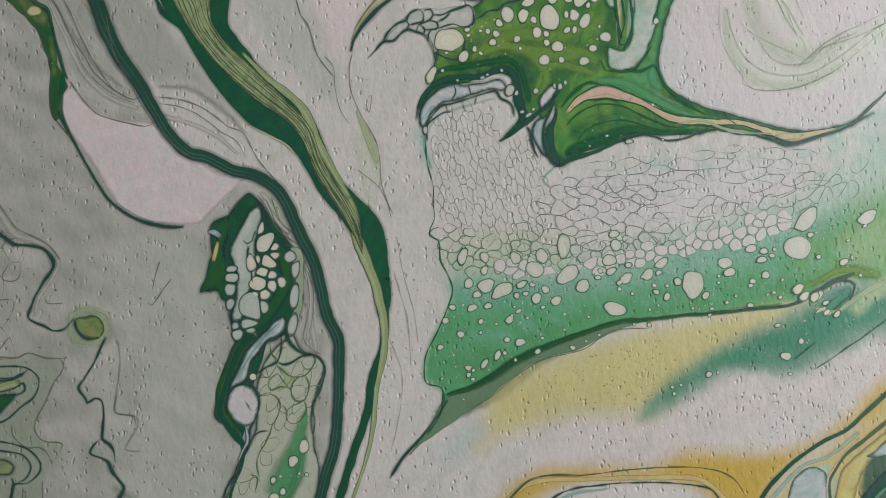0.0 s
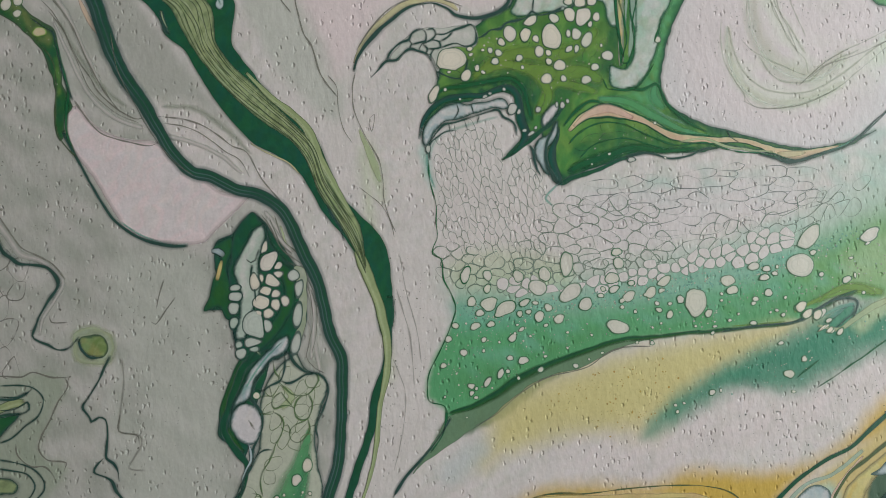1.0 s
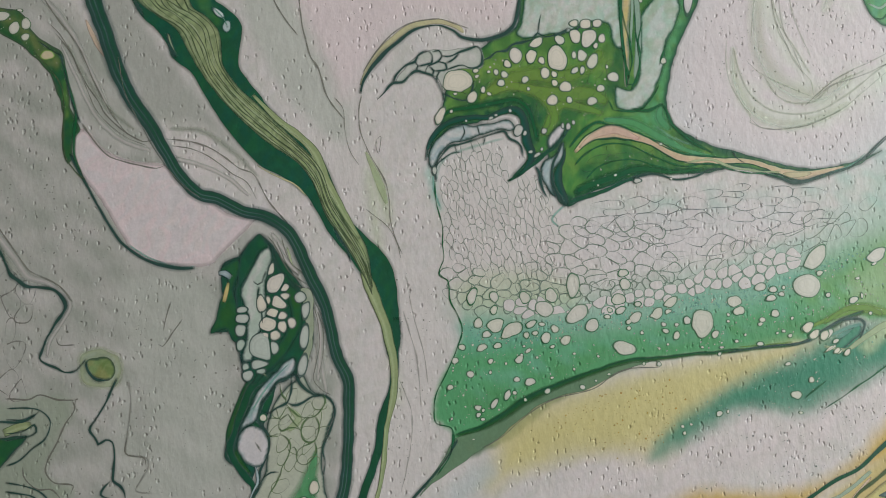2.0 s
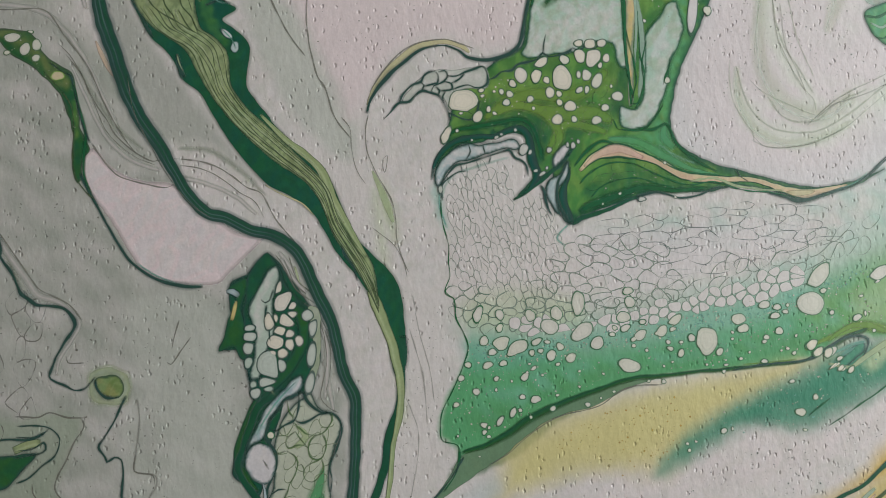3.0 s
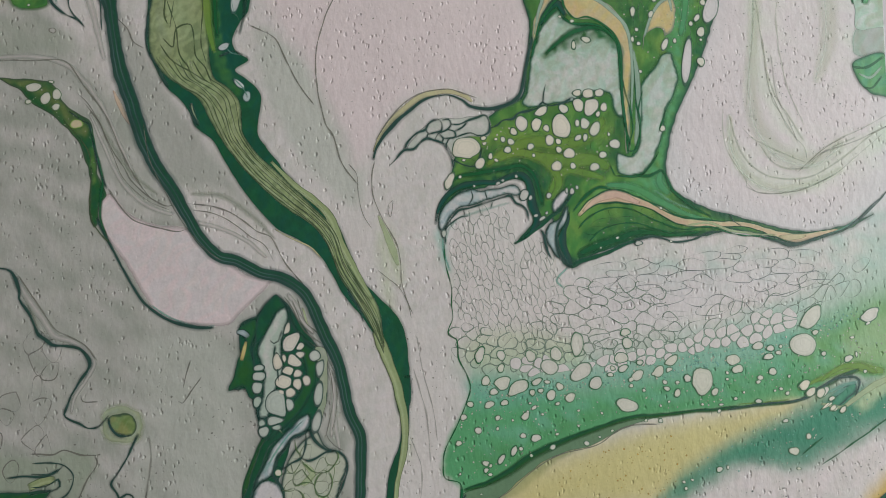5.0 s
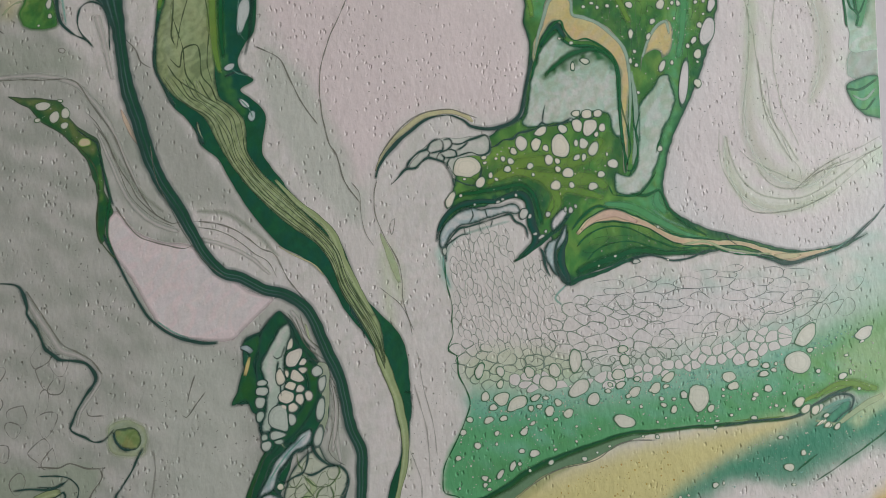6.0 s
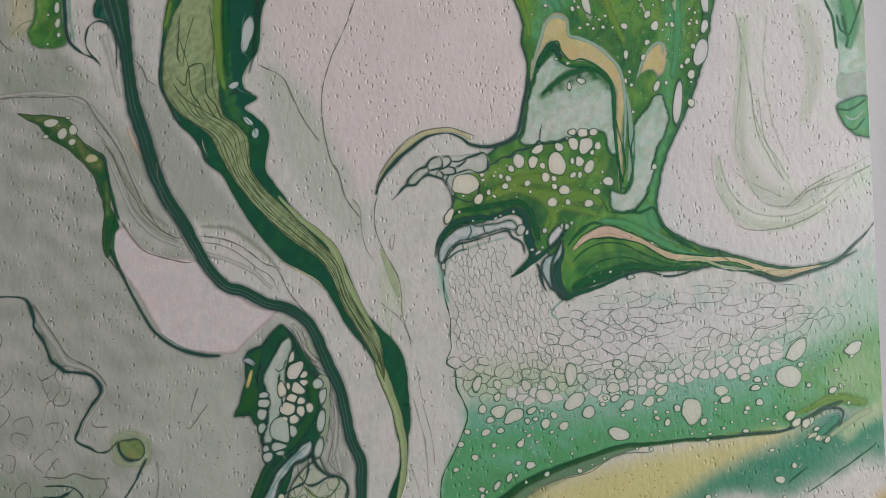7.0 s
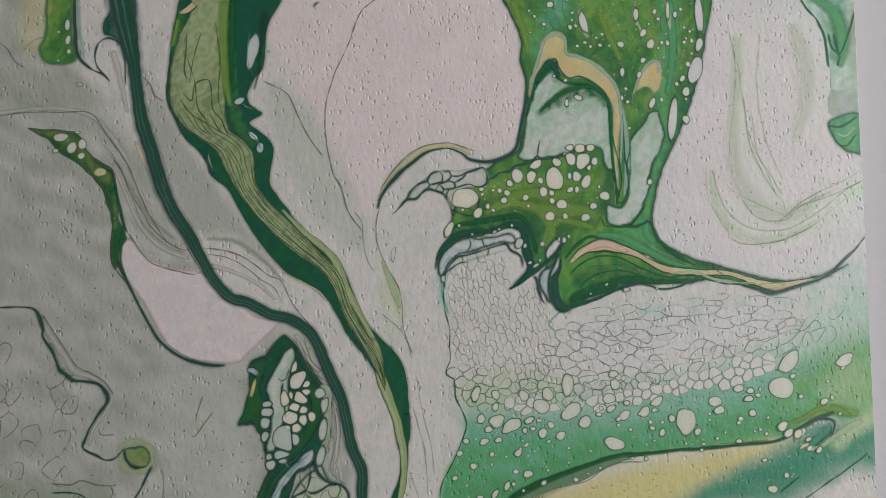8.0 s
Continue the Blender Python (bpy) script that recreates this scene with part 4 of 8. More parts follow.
pool("deep", "ink", 3, [(-37.6, -22.8), (-34.6, -23.9), (-30.7, -28), (-24.9, -36.1), (-18, -46.2), (-15.1, -51.3), (-16.4, -66.2), (-20.7, -77.2), (-24.8, -87.1), (-36.9, -88.9), (-41, -96.8), (-45.2, -106.7), (-48.3, -111.6), (-49.4, -116.6), (-48.5, -121.6), (-43.6, -126.7), (-40.7, -131.8), (-38.6, -126.8), (-36.3, -111.9), (-29.9, -89), (-36.9, -91.9), (-42.8, -86.7), (-45.6, -76.7), (-48.5, -66.6), (-57.4, -65.4), (-53.3, -57.5), (-53.2, -51.5), (-54.1, -46.5), (-53.8, -35.5), (-48.8, -32.6), (-46.8, -31.7), (-42.7, -26.7)])
# more washes
wash("grey_green", 3, .75, [(-180.1, -96.1), (-144.1, -96.8), (-132, -93), (-118, -95.3), (-117.1, -99.3), (-123.3, -111.2), (-126.5, -121.1), (-128.6, -126.1), (-124.7, -131.1), (-116.7, -132.3), (-118.9, -141.3), (-124.1, -148.2), (-126.2, -156.1), (-127.8, -184.1), (-177.8, -184.1)])
wash("pale", 4, .5, [(-98, -91.7), (-92.9, -86.8), (-90.3, -111.8), (-82.7, -131), (-80, -146), (-87.1, -152.9), (-93.8, -135.8), (-98.4, -116.7)])
wash("moss", 1.5, .75, [(44.4, -125.4), (49.6, -114.5), (65.7, -109.9), (83.9, -100.2), (94, -94.4), (107.1, -89.7), (125.2, -84), (135.3, -81.2), (117.2, -86.9), (93.9, -99.4), (78.7, -112.1), (66.6, -117.9), (53.5, -123.6)])
wash("celery", 5, .7, [(25, -97.1), (12.1, 12.2), (16, 5.1), (19.7, -7.9), (20.5, -16), (17.6, -12.9), (13.8, -2.8), (10, 7.2)])
wash("ice", 5, .5, [(46.2, -137.5), (53.3, -129.6), (66.5, -123.9), (68.3, -129.9), (61.2, -136.8), (48, -144.5)])
wash("yellow", 6, .5, [(-177.2, 152.9), (-167.2, 153.7), (-165.6, 129.7), (-170.9, 118.8), (-175.9, 118.9)])
wash("pink", 6, .8, [(-52.1, 157.5), (67, 161.2), (77.5, 134), (81, 109.9), (79.6, 85.9), (73.3, 75), (56.3, 75.4), (38.4, 79.7), (21.3, 72), (10, 57.3), (-1.4, 39.5), (-7.1, 53.6), (-13.9, 65.7), (-26.4, 92), (-43.9, 115.3)])
wash("celery", 5, .5, [(73.1, -37), (105, -43.6), (104.8, -53.6), (73.8, -56), (50.8, -53.6), (51, -43.6)])
# green mass, top
bleed("moss", 1, [(89.7, 94.7, 3), (98.9, 101.5, 5.4), (109, 106.3, 6), (122, 106.1, 4.8)])
bleed("forest", .9, [(89.1, 112.7, 2.8), (95.2, 119.6, 4.8), (100.1, 113.5, 4.2), (115, 109.2, 3.6), (124.8, 100, 3)])
bleed("white", .6, [(82.3, 73.8, 6), (102.5, 83.5, 13.8), (117.6, 89.2, 12)])
pool("mint", "forest", 5, [(80.4, 75.9), (81.5, 83.9), (82.7, 92.8), (85.9, 103.8), (89.1, 112.7), (94.2, 120.6), (97.2, 121.6), (98.1, 115.5), (103.1, 111.5), (112, 110.3), (121, 108.1), (125.9, 101), (126.6, 90), (127.4, 78), (129.2, 65.9), (124.2, 66), (121.4, 76.1), (116.4, 77.2), (108.4, 76.3), (103.3, 72.4), (91.3, 70.7), (82.2, 68.8), (78.3, 70.9)], grain=6)
pool("gold", "sage", 7, [(83.9, 101.8), (84.1, 112.8), (88.2, 120.7), (89.4, 131.7), (93.6, 137.6), (99.6, 139.5), (103.5, 136.4), (104.3, 126.4), (109.3, 126.3), (116.3, 124.2), (124.2, 119), (129.1, 111.9), (131.9, 102.9), (132.7, 92.9), (131.5, 80.9), (131.3, 71.9), (131.1, 59.9), (130.8, 47.9), (128.8, 46.9), (128.1, 60), (127.3, 75), (127.6, 90), (126.8, 100), (123, 106.1), (118.1, 111.2), (112.1, 113.3), (105.1, 113.4), (100.2, 116.5), (97.3, 122.6), (94.3, 123.6), (90.2, 118.7), (87.1, 112.8), (85.9, 103.8)], band=1.1)
pool("gold", "sage", 7, [(137.8, 98.8), (140, 106.7), (145, 109.6), (148, 108.6), (148.9, 105.6), (152, 107.5), (154.1, 111.5), (154.3, 123.5), (151.3, 125.5), (147.3, 123.6), (143.2, 118.7), (141.1, 111.7), (137.9, 103.8)], band=1.1)
bleed("forest", .9, [(136.6, 85.8, 3.3), (139.7, 92.7, 4.8), (145.8, 100.6, 4.2)])
bleed("white", .5, [(131.7, 40.9, 5.5), (141, 54.7, 4.8), (147.4, 75.6, 4.2)])
pool("mint", "forest", 6, [(136.4, 77.8), (138.5, 83.8), (144.7, 91.6), (147.8, 96.6), (151.8, 97.5), (153.7, 91.5), (155.5, 84.4), (153.4, 77.5), (149.2, 69.5), (147, 57.6), (143.8, 47.6), (139.7, 40.7), (136.6, 36.8), (125.6, 37), (123.7, 41), (124.8, 47), (128.8, 45.9), (131.8, 45.9), (134.9, 49.8), (136.1, 59.8)])
vein("mint", 6, [(132.8, 98.9, 2.4), (134.6, 86.8, 3.6), (135.3, 74.8, 3.6), (135.1, 62.8, 3.6), (133.9, 50.8, 2.2)])
vein("gline", 7, [(131.9, 101.9, 0.6), (133.6, 86.8, 0.6), (134.3, 71.8, 0.9), (136.1, 62.8, 0.9), (134.9, 52.8, 1.2), (131.8, 45.9, 0.8)])
vein("teal", 6, [(87, 109.8, 1.7), (91.2, 117.7, 3), (95.3, 121.6, 4.2), (97.2, 119.6, 3), (100.1, 114.5, 1.8)])
vein("gline", 7, [(98.1, 114.5, 1.5), (103.1, 111.5, 1.5), (112.1, 111.3, 1.5), (119, 109.1, 1.5), (124.9, 102, 1.8), (126.6, 90, 1.8), (127.3, 75, 1.8), (129.1, 59.9, 1.8), (129.8, 46.9, 1.5)])
vein("sand", 7, [(105.2, 16.4, 1.4), (112.3, 23.3, 3.3), (122.4, 26.1, 5.4), (129.4, 24.9, 4.5), (140.3, 21.7, 3), (155.2, 14.4, 3.3), (170.1, 13.1, 3), (187.1, 12.8, 2.1), (202.1, 8.5, 3), (212, 6.3, 4.7), (220.1, 8.1, 2.4), (232.1, 10.9, 0.9)])
vein("peach", 8, [(107.2, 18.4, 1.2), (114.4, 24.2, 3.6), (123.4, 27, 4.8), (135.3, 22.8, 2.2)])
vein("line", 7, [(261.6, 35.3, 0.7), (254.4, 26.5, 0.8), (244.2, 16.7, 0.8), (236.1, 11.8, 1.2)])
# foam and cells of the green mass
cells(8, [(124, 6, 1.1, 0.8, 0), (115.9, 1.2, 0.6, 0.6, 0), (150, 4.5, 0.8, 0.8, 0), (145.3, 20.6, 1.1, 0.8, 0), (134, 3.8, 2, 1.2, 0)], "deep", "cell", parent=green_mass)
cells(8, [(94.9, 153.6, 2.1, 2.1, 0), (86.7, 146.8, 1.2, 1.2, 0), (91.7, 142.7, 1.5, 1.2, 0), (83.8, 149.8, 0.9, 0.9, 0), (106.8, 149.4, 1.2, 0.9, 0), (105.6, 141.4, 1.5, 1.8, 0), (108.7, 142.3, 1.2, 1.2, 0), (106.7, 145.4, 0.9, 0.9, 0), (112.7, 144.3, 2.1, 7.8, 12), (113.5, 133.3, 1.5, 0.9, 0), (116.4, 131.2, 1.2, 1.2, 0), (109.4, 131.3, 1.2, 1.2, 0), (119.5, 136.1, 1.2, 0.9, 0), (122.6, 138.1, 1.2, 0.9, 0), (121.5, 132.1, 1.5, 1.2, 0), (126.5, 132, 0.9, 0.9, 0), (132.5, 132.9, 2.1, 2.1, 0), (84.6, 137.8, 0.8, 0.6, 0)], "deep", "cell", parent=green_mass)
cells(8, [(150.8, 151.5, 1.5, 1.8, 0), (152.8, 147.5, 1.3, 1.3, 0), (147.7, 144.6, 0.9, 0.9, 0), (144.6, 139.6, 1.8, 3, -20), (140.8, 149.7, 1.8, 4.2, -5), (148.5, 133.6, 2.1, 3.6, -20), (154.5, 134.5, 1.2, 1.5, 0), (157.5, 134.4, 1.5, 1.8, 0), (152.5, 131.5, 0.9, 0.9, 0), (144.3, 124.6, 1.6, 2, 0), (142.2, 116.7, 1.5, 2.4, -10), (133.2, 117.9, 1.5, 3.3, 5), (135, 108.8, 1.2, 1.2, 0), (135.9, 101.8, 1.2, 1.5, 0), (132.9, 103.9, 0.9, 2.1, 0), (136.6, 87.8, 1.1, 1.1, 0), (161.8, 150.3, 1.5, 2.4, 0), (164.9, 153.3, 1.2, 1.5, 0)], "deep", "cell", parent=green_mass)
cells(8, [(156.6, 139.4, 0.6, 0.9, 0), (166.7, 143.2, 1, 1, 0), (167.6, 137.2, 0.9, 0.9, 0), (166.5, 135.2, 1.3, 1.3, 0), (170.5, 136.1, 1.2, 1.5, 0), (169.6, 141.2, 1, 1, 0), (170.4, 129.1, 0.9, 0.9, 0), (168.3, 123.2, 1.5, 2.1, 0), (165.1, 115.2, 1.5, 3, -25), (162.1, 112.3, 1.2, 1.8, 0), (167, 108.2, 2.4, 2.7, 0), (166.9, 104.2, 0.9, 0.9, 0), (166.7, 93.2, 2.1, 2.7, -20), (153.9, 103.5, 1.2, 1.5, 0), (148.9, 101.6, 1.8, 3.6, -20), (155.4, 126.4, 0.6, 1.2, 0), (157.9, 152.4, 1.2, 7.5, 0), (97.1, 114.6, 1.1, 0.8, 0)], "deep", "cell", parent=green_mass)
cells(8, [(103.1, 112.5, 1.2, 1.2, 0), (109.9, 103.3, 2.7, 1.8, 0), (103.8, 100.4, 1.5, 2.4, 0), (147, 59.6, 1.5, 2.1, 0)], "deep", "cell", parent=green_mass)
cells(8, [(159.7, 93.3, 2.7, 12.6, -6), (172.2, 120.1, 3.6, 8.7, -14), (174.8, 150.1, 2.4, 12.6, 2), (174.5, 134.1, 2.1, 4.8, -8)], "deep", "mist", parent=green_mass)
flecks(8, 260, "cell", .15, .5, 3, [(73, 159), (80.5, 136.9), (82.3, 124.9), (90.6, 137.7), (105.6, 138.4), (118.3, 123.2), (130.1, 113.9), (135.8, 95.8), (156.5, 81.4), (170, 109.1), (175.6, 140), (176.1, 162)])
flecks(8, 110, "cell", .15, .5, 4, [(60.9, 55.3), (83.1, 60.8), (98.9, 52.5), (121.1, 61.1), (120.7, 42.1), (109.5, 33.3), (93.4, 27.6), (85.5, 33.8), (66.6, 38.1), (53.6, 35.4)])
flecks(8, 40, "cell", .12, .4, 5, [(105.8, -1.6), (129, 5.9), (146.1, 8.6), (140.2, 17.7), (126.3, 20), (109, 7.3)])
# green band
vein("gline", 3, [(40.9, 2.6, 0.8), (41.7, -7.4, 0.8), (44.5, -18.4, 0.7), (44.4, -25.4, 0.7), (45.2, -32.4, 0.7), (43.1, -37.4, 0.8), (43.1, -40.4, 0.8), (47, -42.5, 0.8), (47.9, -51.5, 0.7), (51.7, -58.6, 0.8), (53.6, -65.6, 0.8), (51.4, -72.6, 0.8), (47.3, -82.5, 0.8), (42.1, -92.4, 0.7), (40.9, -99.4, 0.8), (41.8, -106.4, 0.8), (48.7, -108.5, 0.8), (49.6, -113.5, 1.7), (47.5, -121.5, 0.7), (42.3, -129.4, 0.8)], wobble=0.3)
vein("leafy", 3, [(209.6, -65.7, 2.5), (225.7, -59, 4), (239.8, -55.3, 7.2), (252.8, -57.5, 5)])
vein("wash", 3, [(220.6, -68.9, 1.6), (231.6, -64.1, 3.3), (239.7, -62.3, 2.8)])
cells(4, [(60.7, -61.8, 2.7, 2.2, 45), (68.6, -62.9, 4.7, 3.3, 30), (64.6, -66.8, 2.8, 1.7, 15), (75.6, -65, 5.7, 3.5, 35), (62.4, -72.8, 2.5, 2, 20), (69.5, -71.9, 2, 1.8, 30), (53.4, -72.6, 1.9, 1.7, 0), (50.3, -78.6, 1.7, 1.9, 0), (57.2, -84.7, 2, 1.8, 20), (48.1, -90.5, 1.6, 1.6, 0), (66.3, -78.9, 1.5, 1.5, 0), (79.3, -78.1, 2.5, 1.9, 20), (83.4, -74.2, 2, 1, 30), (87.4, -77.3, 1, 0.7, 0), (78.2, -87.1, 1.6, 1.6, 0), (84.2, -88.2, 2.5, 2.2, 0), (77.1, -93.1, 1.3, 1.3, 0), (74, -94, 1.7, 3, -20)], "forest", "cell")
cells(4, [(68, -97.9, 1.6, 3, -30), (60.9, -99.8, 2.2, 1.6, 0), (60.9, -102.8, 1.4, 1.6, 0), (62.8, -104.8, 1.3, 1, 0), (62.9, -100.8, 1.1, 1.1, 0), (48.8, -104.5, 0.8, 0.8, 0), (58.6, -113.7, 0.8, 0.5, 0), (82, -96.2, 1, 1, 0), (92.1, -92.4, 1.9, 1.4, 20), (108.1, -90.7, 1.7, 1.4, 0), (94.2, -86.4, 1.1, 0.8, 0), (104.3, -82.6, 0.8, 0.8, 0), (81.5, -72.2, 1, 0.7, 0), (100.5, -69.5, 2.8, 2.3, 10), (112.7, -62.8, 3.7, 3, 25), (127.5, -73.1, 6, 3.2, -5), (84.7, -62.2, 3, 1.8, 20), (91.5, -68.4, 2.5, 2.8, 0)], "forest", "cell")
cells(4, [(95.6, -64.4, 2.2, 1.9, 0), (89.7, -62.3, 1.9, 1.1, 0), (82.6, -67.2, 1.5, 2, -30), (105.8, -57.6, 5.8, 3.8, 45), (104, -44.6, 3.2, 6, -10), (90.8, -55.3, 4.4, 3.8, 0), (93.9, -49.4, 3.3, 3.3, 0), (120.8, -55.9, 1.5, 1.3, 0), (125.8, -56, 2.8, 1.9, 20), (124.9, -51, 3.3, 3, 0), (132.7, -59.2, 3.3, 2.5, 20), (129.6, -64.1, 1.4, 1.1, 0), (133.8, -53.2, 2, 1.5, 15), (81.9, -50.2, 2.8, 2.8, 0), (67.8, -55.9, 2, 2.2, 0), (67.9, -49.9, 2.2, 2.8, 0), (57.9, -49.7, 2.5, 4, -10), (127.1, -39, 2.5, 2.2, 0)], "forest", "cell")
cells(4, [(128, -44.1, 2.8, 2.8, 0), (114.2, -87.8, 0.8, 0.8, 0), (120.2, -84.9, 1.1, 0.8, 0), (136.3, -80.2, 1.1, 0.8, 0), (143.3, -80.4, 1.4, 1.1, 0)], "forest", "cell")
cells(4, [(142.8, -57.4, 3.3, 2.5, 35), (148.9, -52.5, 4.4, 2.2, 35), (147.8, -56.5, 1.9, 1.4, 20), (145.7, -62.4, 1.5, 1.2, 0), (146.6, -65.4, 1.9, 1.4, 0), (151.6, -67.5, 1.8, 2.3, -30), (156.7, -60.6, 2.5, 1.9, 10), (163.7, -61.8, 5.2, 6.9, -25), (169.6, -66.9, 2.2, 1.9, 40), (178.9, -52.1, 3.5, 3.2, 25), (180.8, -56.1, 2.5, 3, -40), (175.8, -58, 1, 1, 0), (172.5, -72.9, 1.4, 0.8, 0), (171.4, -75.9, 1.1, 1.1, 0), (179.5, -70.1, 1.1, 1.1, 0), (191.7, -60.3, 1.7, 1.5, 0), (197.8, -57.4, 2.5, 1.9, 0), (190.5, -71.3, 1.9, 1.4, 0)], "forest", "cell")
cells(4, [(195.9, -50.4, 3.6, 1.6, 10), (197, -46.4, 2.7, 1.6, 0), (191, -45.3, 3, 2.2, 20), (200.9, -48.5, 1.7, 1.4, 0), (202, -45.5, 1.1, 1.1, 0), (213, -44.7, 6.6, 5.8, 15), (219.1, -38.8, 1.9, 1.6, 0), (217.3, -31.8, 7.7, 3.8, 42), (246.3, -30.4, 5.5, 3, 20), (222.9, -48.9, 1.6, 1.4, 0), (234.9, -51.2, 2.5, 1.9, 20), (238.9, -49.2, 0.8, 1.7, 0), (212.7, -63.7, 3.3, 2.2, 30), (215.6, -66.8, 3.3, 1.7, 30), (222.6, -66.9, 3.3, 1.9, 50), (204.6, -67.6, 1.4, 1.1, 0), (201.6, -65.5, 1.2, 1, 0), (203.3, -80.5, 1.7, 1.2, 20)], "forest", "cell")
cells(4, [(214.2, -87.8, 1.8, 1.5, 20), (207, -94.6, 2.8, 2.2, 15), (170.9, -102.9, 1.7, 1.7, 0), (174.9, -102, 0.8, 1.1, 0), (153.8, -108.6, 1, 1, 0), (157.8, -107.7, 1, 0.7, 0), (154.7, -111.6, 1.1, 1.1, 0), (208.9, -102.7, 1.4, 0.8, 0), (226.5, -70, 1.9, 1.1, 30), (227.4, -75, 2.2, 1.1, 30), (224.5, -73, 5, 0.7, 30), (231.4, -75.1, 1.7, 1.7, 0), (242.8, -57.3, 1.1, 1.1, 0), (147.5, -71.5, 0.8, 0.8, 0)], "forest", "cell")
foam(3, 4.6, 1.15, 25, 0.14, 31, [(70.9, -50), (104.8, -53.6), (138, -45.3), (173.1, -37.9), (204.4, -26.6), (215.3, -31.8), (191.1, -42.3), (156.9, -49.6), (125.8, -55), (104.7, -58.6), (73.7, -59)], "lace", "white")
flecks(3, 420, "cell", .12, .5, 6, [(53.5, -68.6), (78.5, -68.1), (117.6, -63.9), (156.7, -58.6), (197, -47.4), (247.3, -29.4), (252.9, -52.5), (214.7, -63.8), (169.5, -72.9), (130.4, -76.1), (104.2, -84.6), (79, -97.1), (53.7, -109.6), (44.9, -99.5)])
flecks(3, 420, "aqua", .15, .6, 7, [(55.7, -61.7), (78.7, -61.1), (117.8, -55.9), (156.9, -50.6), (197.1, -42.4), (237.4, -26.2), (237.3, -32.2), (196.9, -49.4), (156.7, -58.6), (117.6, -63.9), (78.5, -69.1), (55.5, -68.7)])
flecks(3, 160, "cell", .12, .45, 8, [(156.8, -104.6), (183.2, -87.2), (223.6, -68.9), (252.6, -65.5), (252.3, -81.5), (223, -96.9), (203.9, -100.6)])
# lace
lace(2, 2.6, .8, 2.2, -72, "lace", .34, .5, 41, [(46.1, 12.5), (60.2, 17.3), (73.2, 16), (75.9, -0), (88, 5.7), (94.6, -14.4), (94.1, -40.4), (79, -46.1), (68.1, -40.9), (50.2, -35.5), (45.5, -18.5), (43.9, -0.4)])
lace(2, 5.0, .8, 1.6, -5, "lace", .42, .7, 42, [(94.5, -17.4), (130.6, -14.1), (146.4, -24.4), (152.1, -40.5), (131, -43.1), (104.9, -48.6), (79, -46.1), (89.3, -30.3)])
lace(2, 4.6, .6, 2.6, 4, "slate", .38, .6, 43, [(101.7, -9.5), (135.8, -3.2), (170, 3.1), (196.9, 0.6), (223.9, 0.1), (226.6, -14), (204.5, -20.6), (183.4, -27.1), (151.3, -32.5), (130.5, -22.1), (104.5, -19.6)])
lace(2, 5.0, .7, 1.8, 35, "lace", .38, .65, 44, [(151.2, -35.5), (183.4, -24.1), (210.6, -13.7), (237.8, -3.2), (247.7, -10.4), (215.3, -31.8), (183, -43.1), (154, -47.6)])
lace(2, 4.6, .85, 1.2, 20, "lace", .45, .8, 45, [(45.2, -35.4), (68.1, -40.9), (105, -43.6), (152.1, -40.5), (151.9, -48.5), (125.8, -53), (104.8, -55.6), (68.8, -55.9), (50.8, -56.6)])
lace(2, 7, .3, 1.3, 70, "hair", .5, .7, 46, [(-183.8, -31), (-159.7, -25.4), (-144.9, -36.7), (-136.2, -52.9), (-137.5, -68.9), (-141, -95.8), (-178.2, -101.1)])
vein("hair", 3, [(-187.5, 85.1, 0.9), (-173.5, 87.8, 0.8), (-154.4, 88.5, 0.8), (-139.4, 88.2, 0.8), (-130.7, 77, 0.9), (-119.9, 62.8, 0.9), (-112.3, 46.6, 0.8), (-104.5, 32.5, 0.8), (-96.7, 22.3, 0.6)])
vein("light", 2, [(-187.5, 87.1, 3.3), (-157.4, 90.5, 3.9), (-138.5, 86.2, 4.2), (-122.8, 68.9, 3.9), (-114.2, 51.7, 3.3), (-104.5, 31.5, 3.3)])
vein("hair", 3, [(-189.7, 125.2, 0.8), (-183.8, 121.1, 0.8), (-179.9, 115, 0.9), (-174, 110.9, 0.9)])
vein("hair", 3, [(-116, 109.7, 0.6), (-111.1, 104.6, 0.9), (-108.2, 98.6, 0.8), (-103.3, 95.5, 0.8)])
vein("peach", 3, [(-116.7, 74.7, 0.8), (-113.8, 68.7, 2.5), (-110, 61.6, 2.5), (-107.1, 56.5, 0.9)])
vein("hair", 3, [(-53.1, 107.5, 0.9), (-41.2, 101.3, 0.9), (-34.4, 88.1, 0.9), (-26.7, 75, 0.9), (-21.8, 68.9, 0.6)])
vein("hair", 3, [(4.9, 155.4, 0.6), (-4.3, 146.6, 0.9), (-10.6, 128.7, 0.8), (-18, 109.8, 0.9), (-21.4, 91.9, 0.8), (-19.7, 73.8, 0.8), (-16, 59.8, 0.9), (-12.1, 53.7, 0.9), (-8.3, 41.6, 0.9), (-0.5, 30.5, 0.8)])
vein("faint", 3, [(26.8, -56.1, 1), (33.3, -79.2, 1), (34.9, -99.3, 0.7)])
vein("hair", 4, [(14.3, 21.2, 0.5), (16.3, 23.1, 0.5), (16.2, 19.1, 0.5), (15.2, 15.1, 0.6), (14.2, 18.2, 0.5), (14.3, 21.2, 0.5)])
vein("tan", 5, [(6.8, 46.3, 1.1), (9.9, 53.3, 2.4), (15.1, 61.2, 3), (24.2, 70, 3.6), (32.3, 74.8, 3.6), (42.4, 76.6, 2.8), (50.3, 74.5, 2.4), (54.3, 71.4, 1.5)])
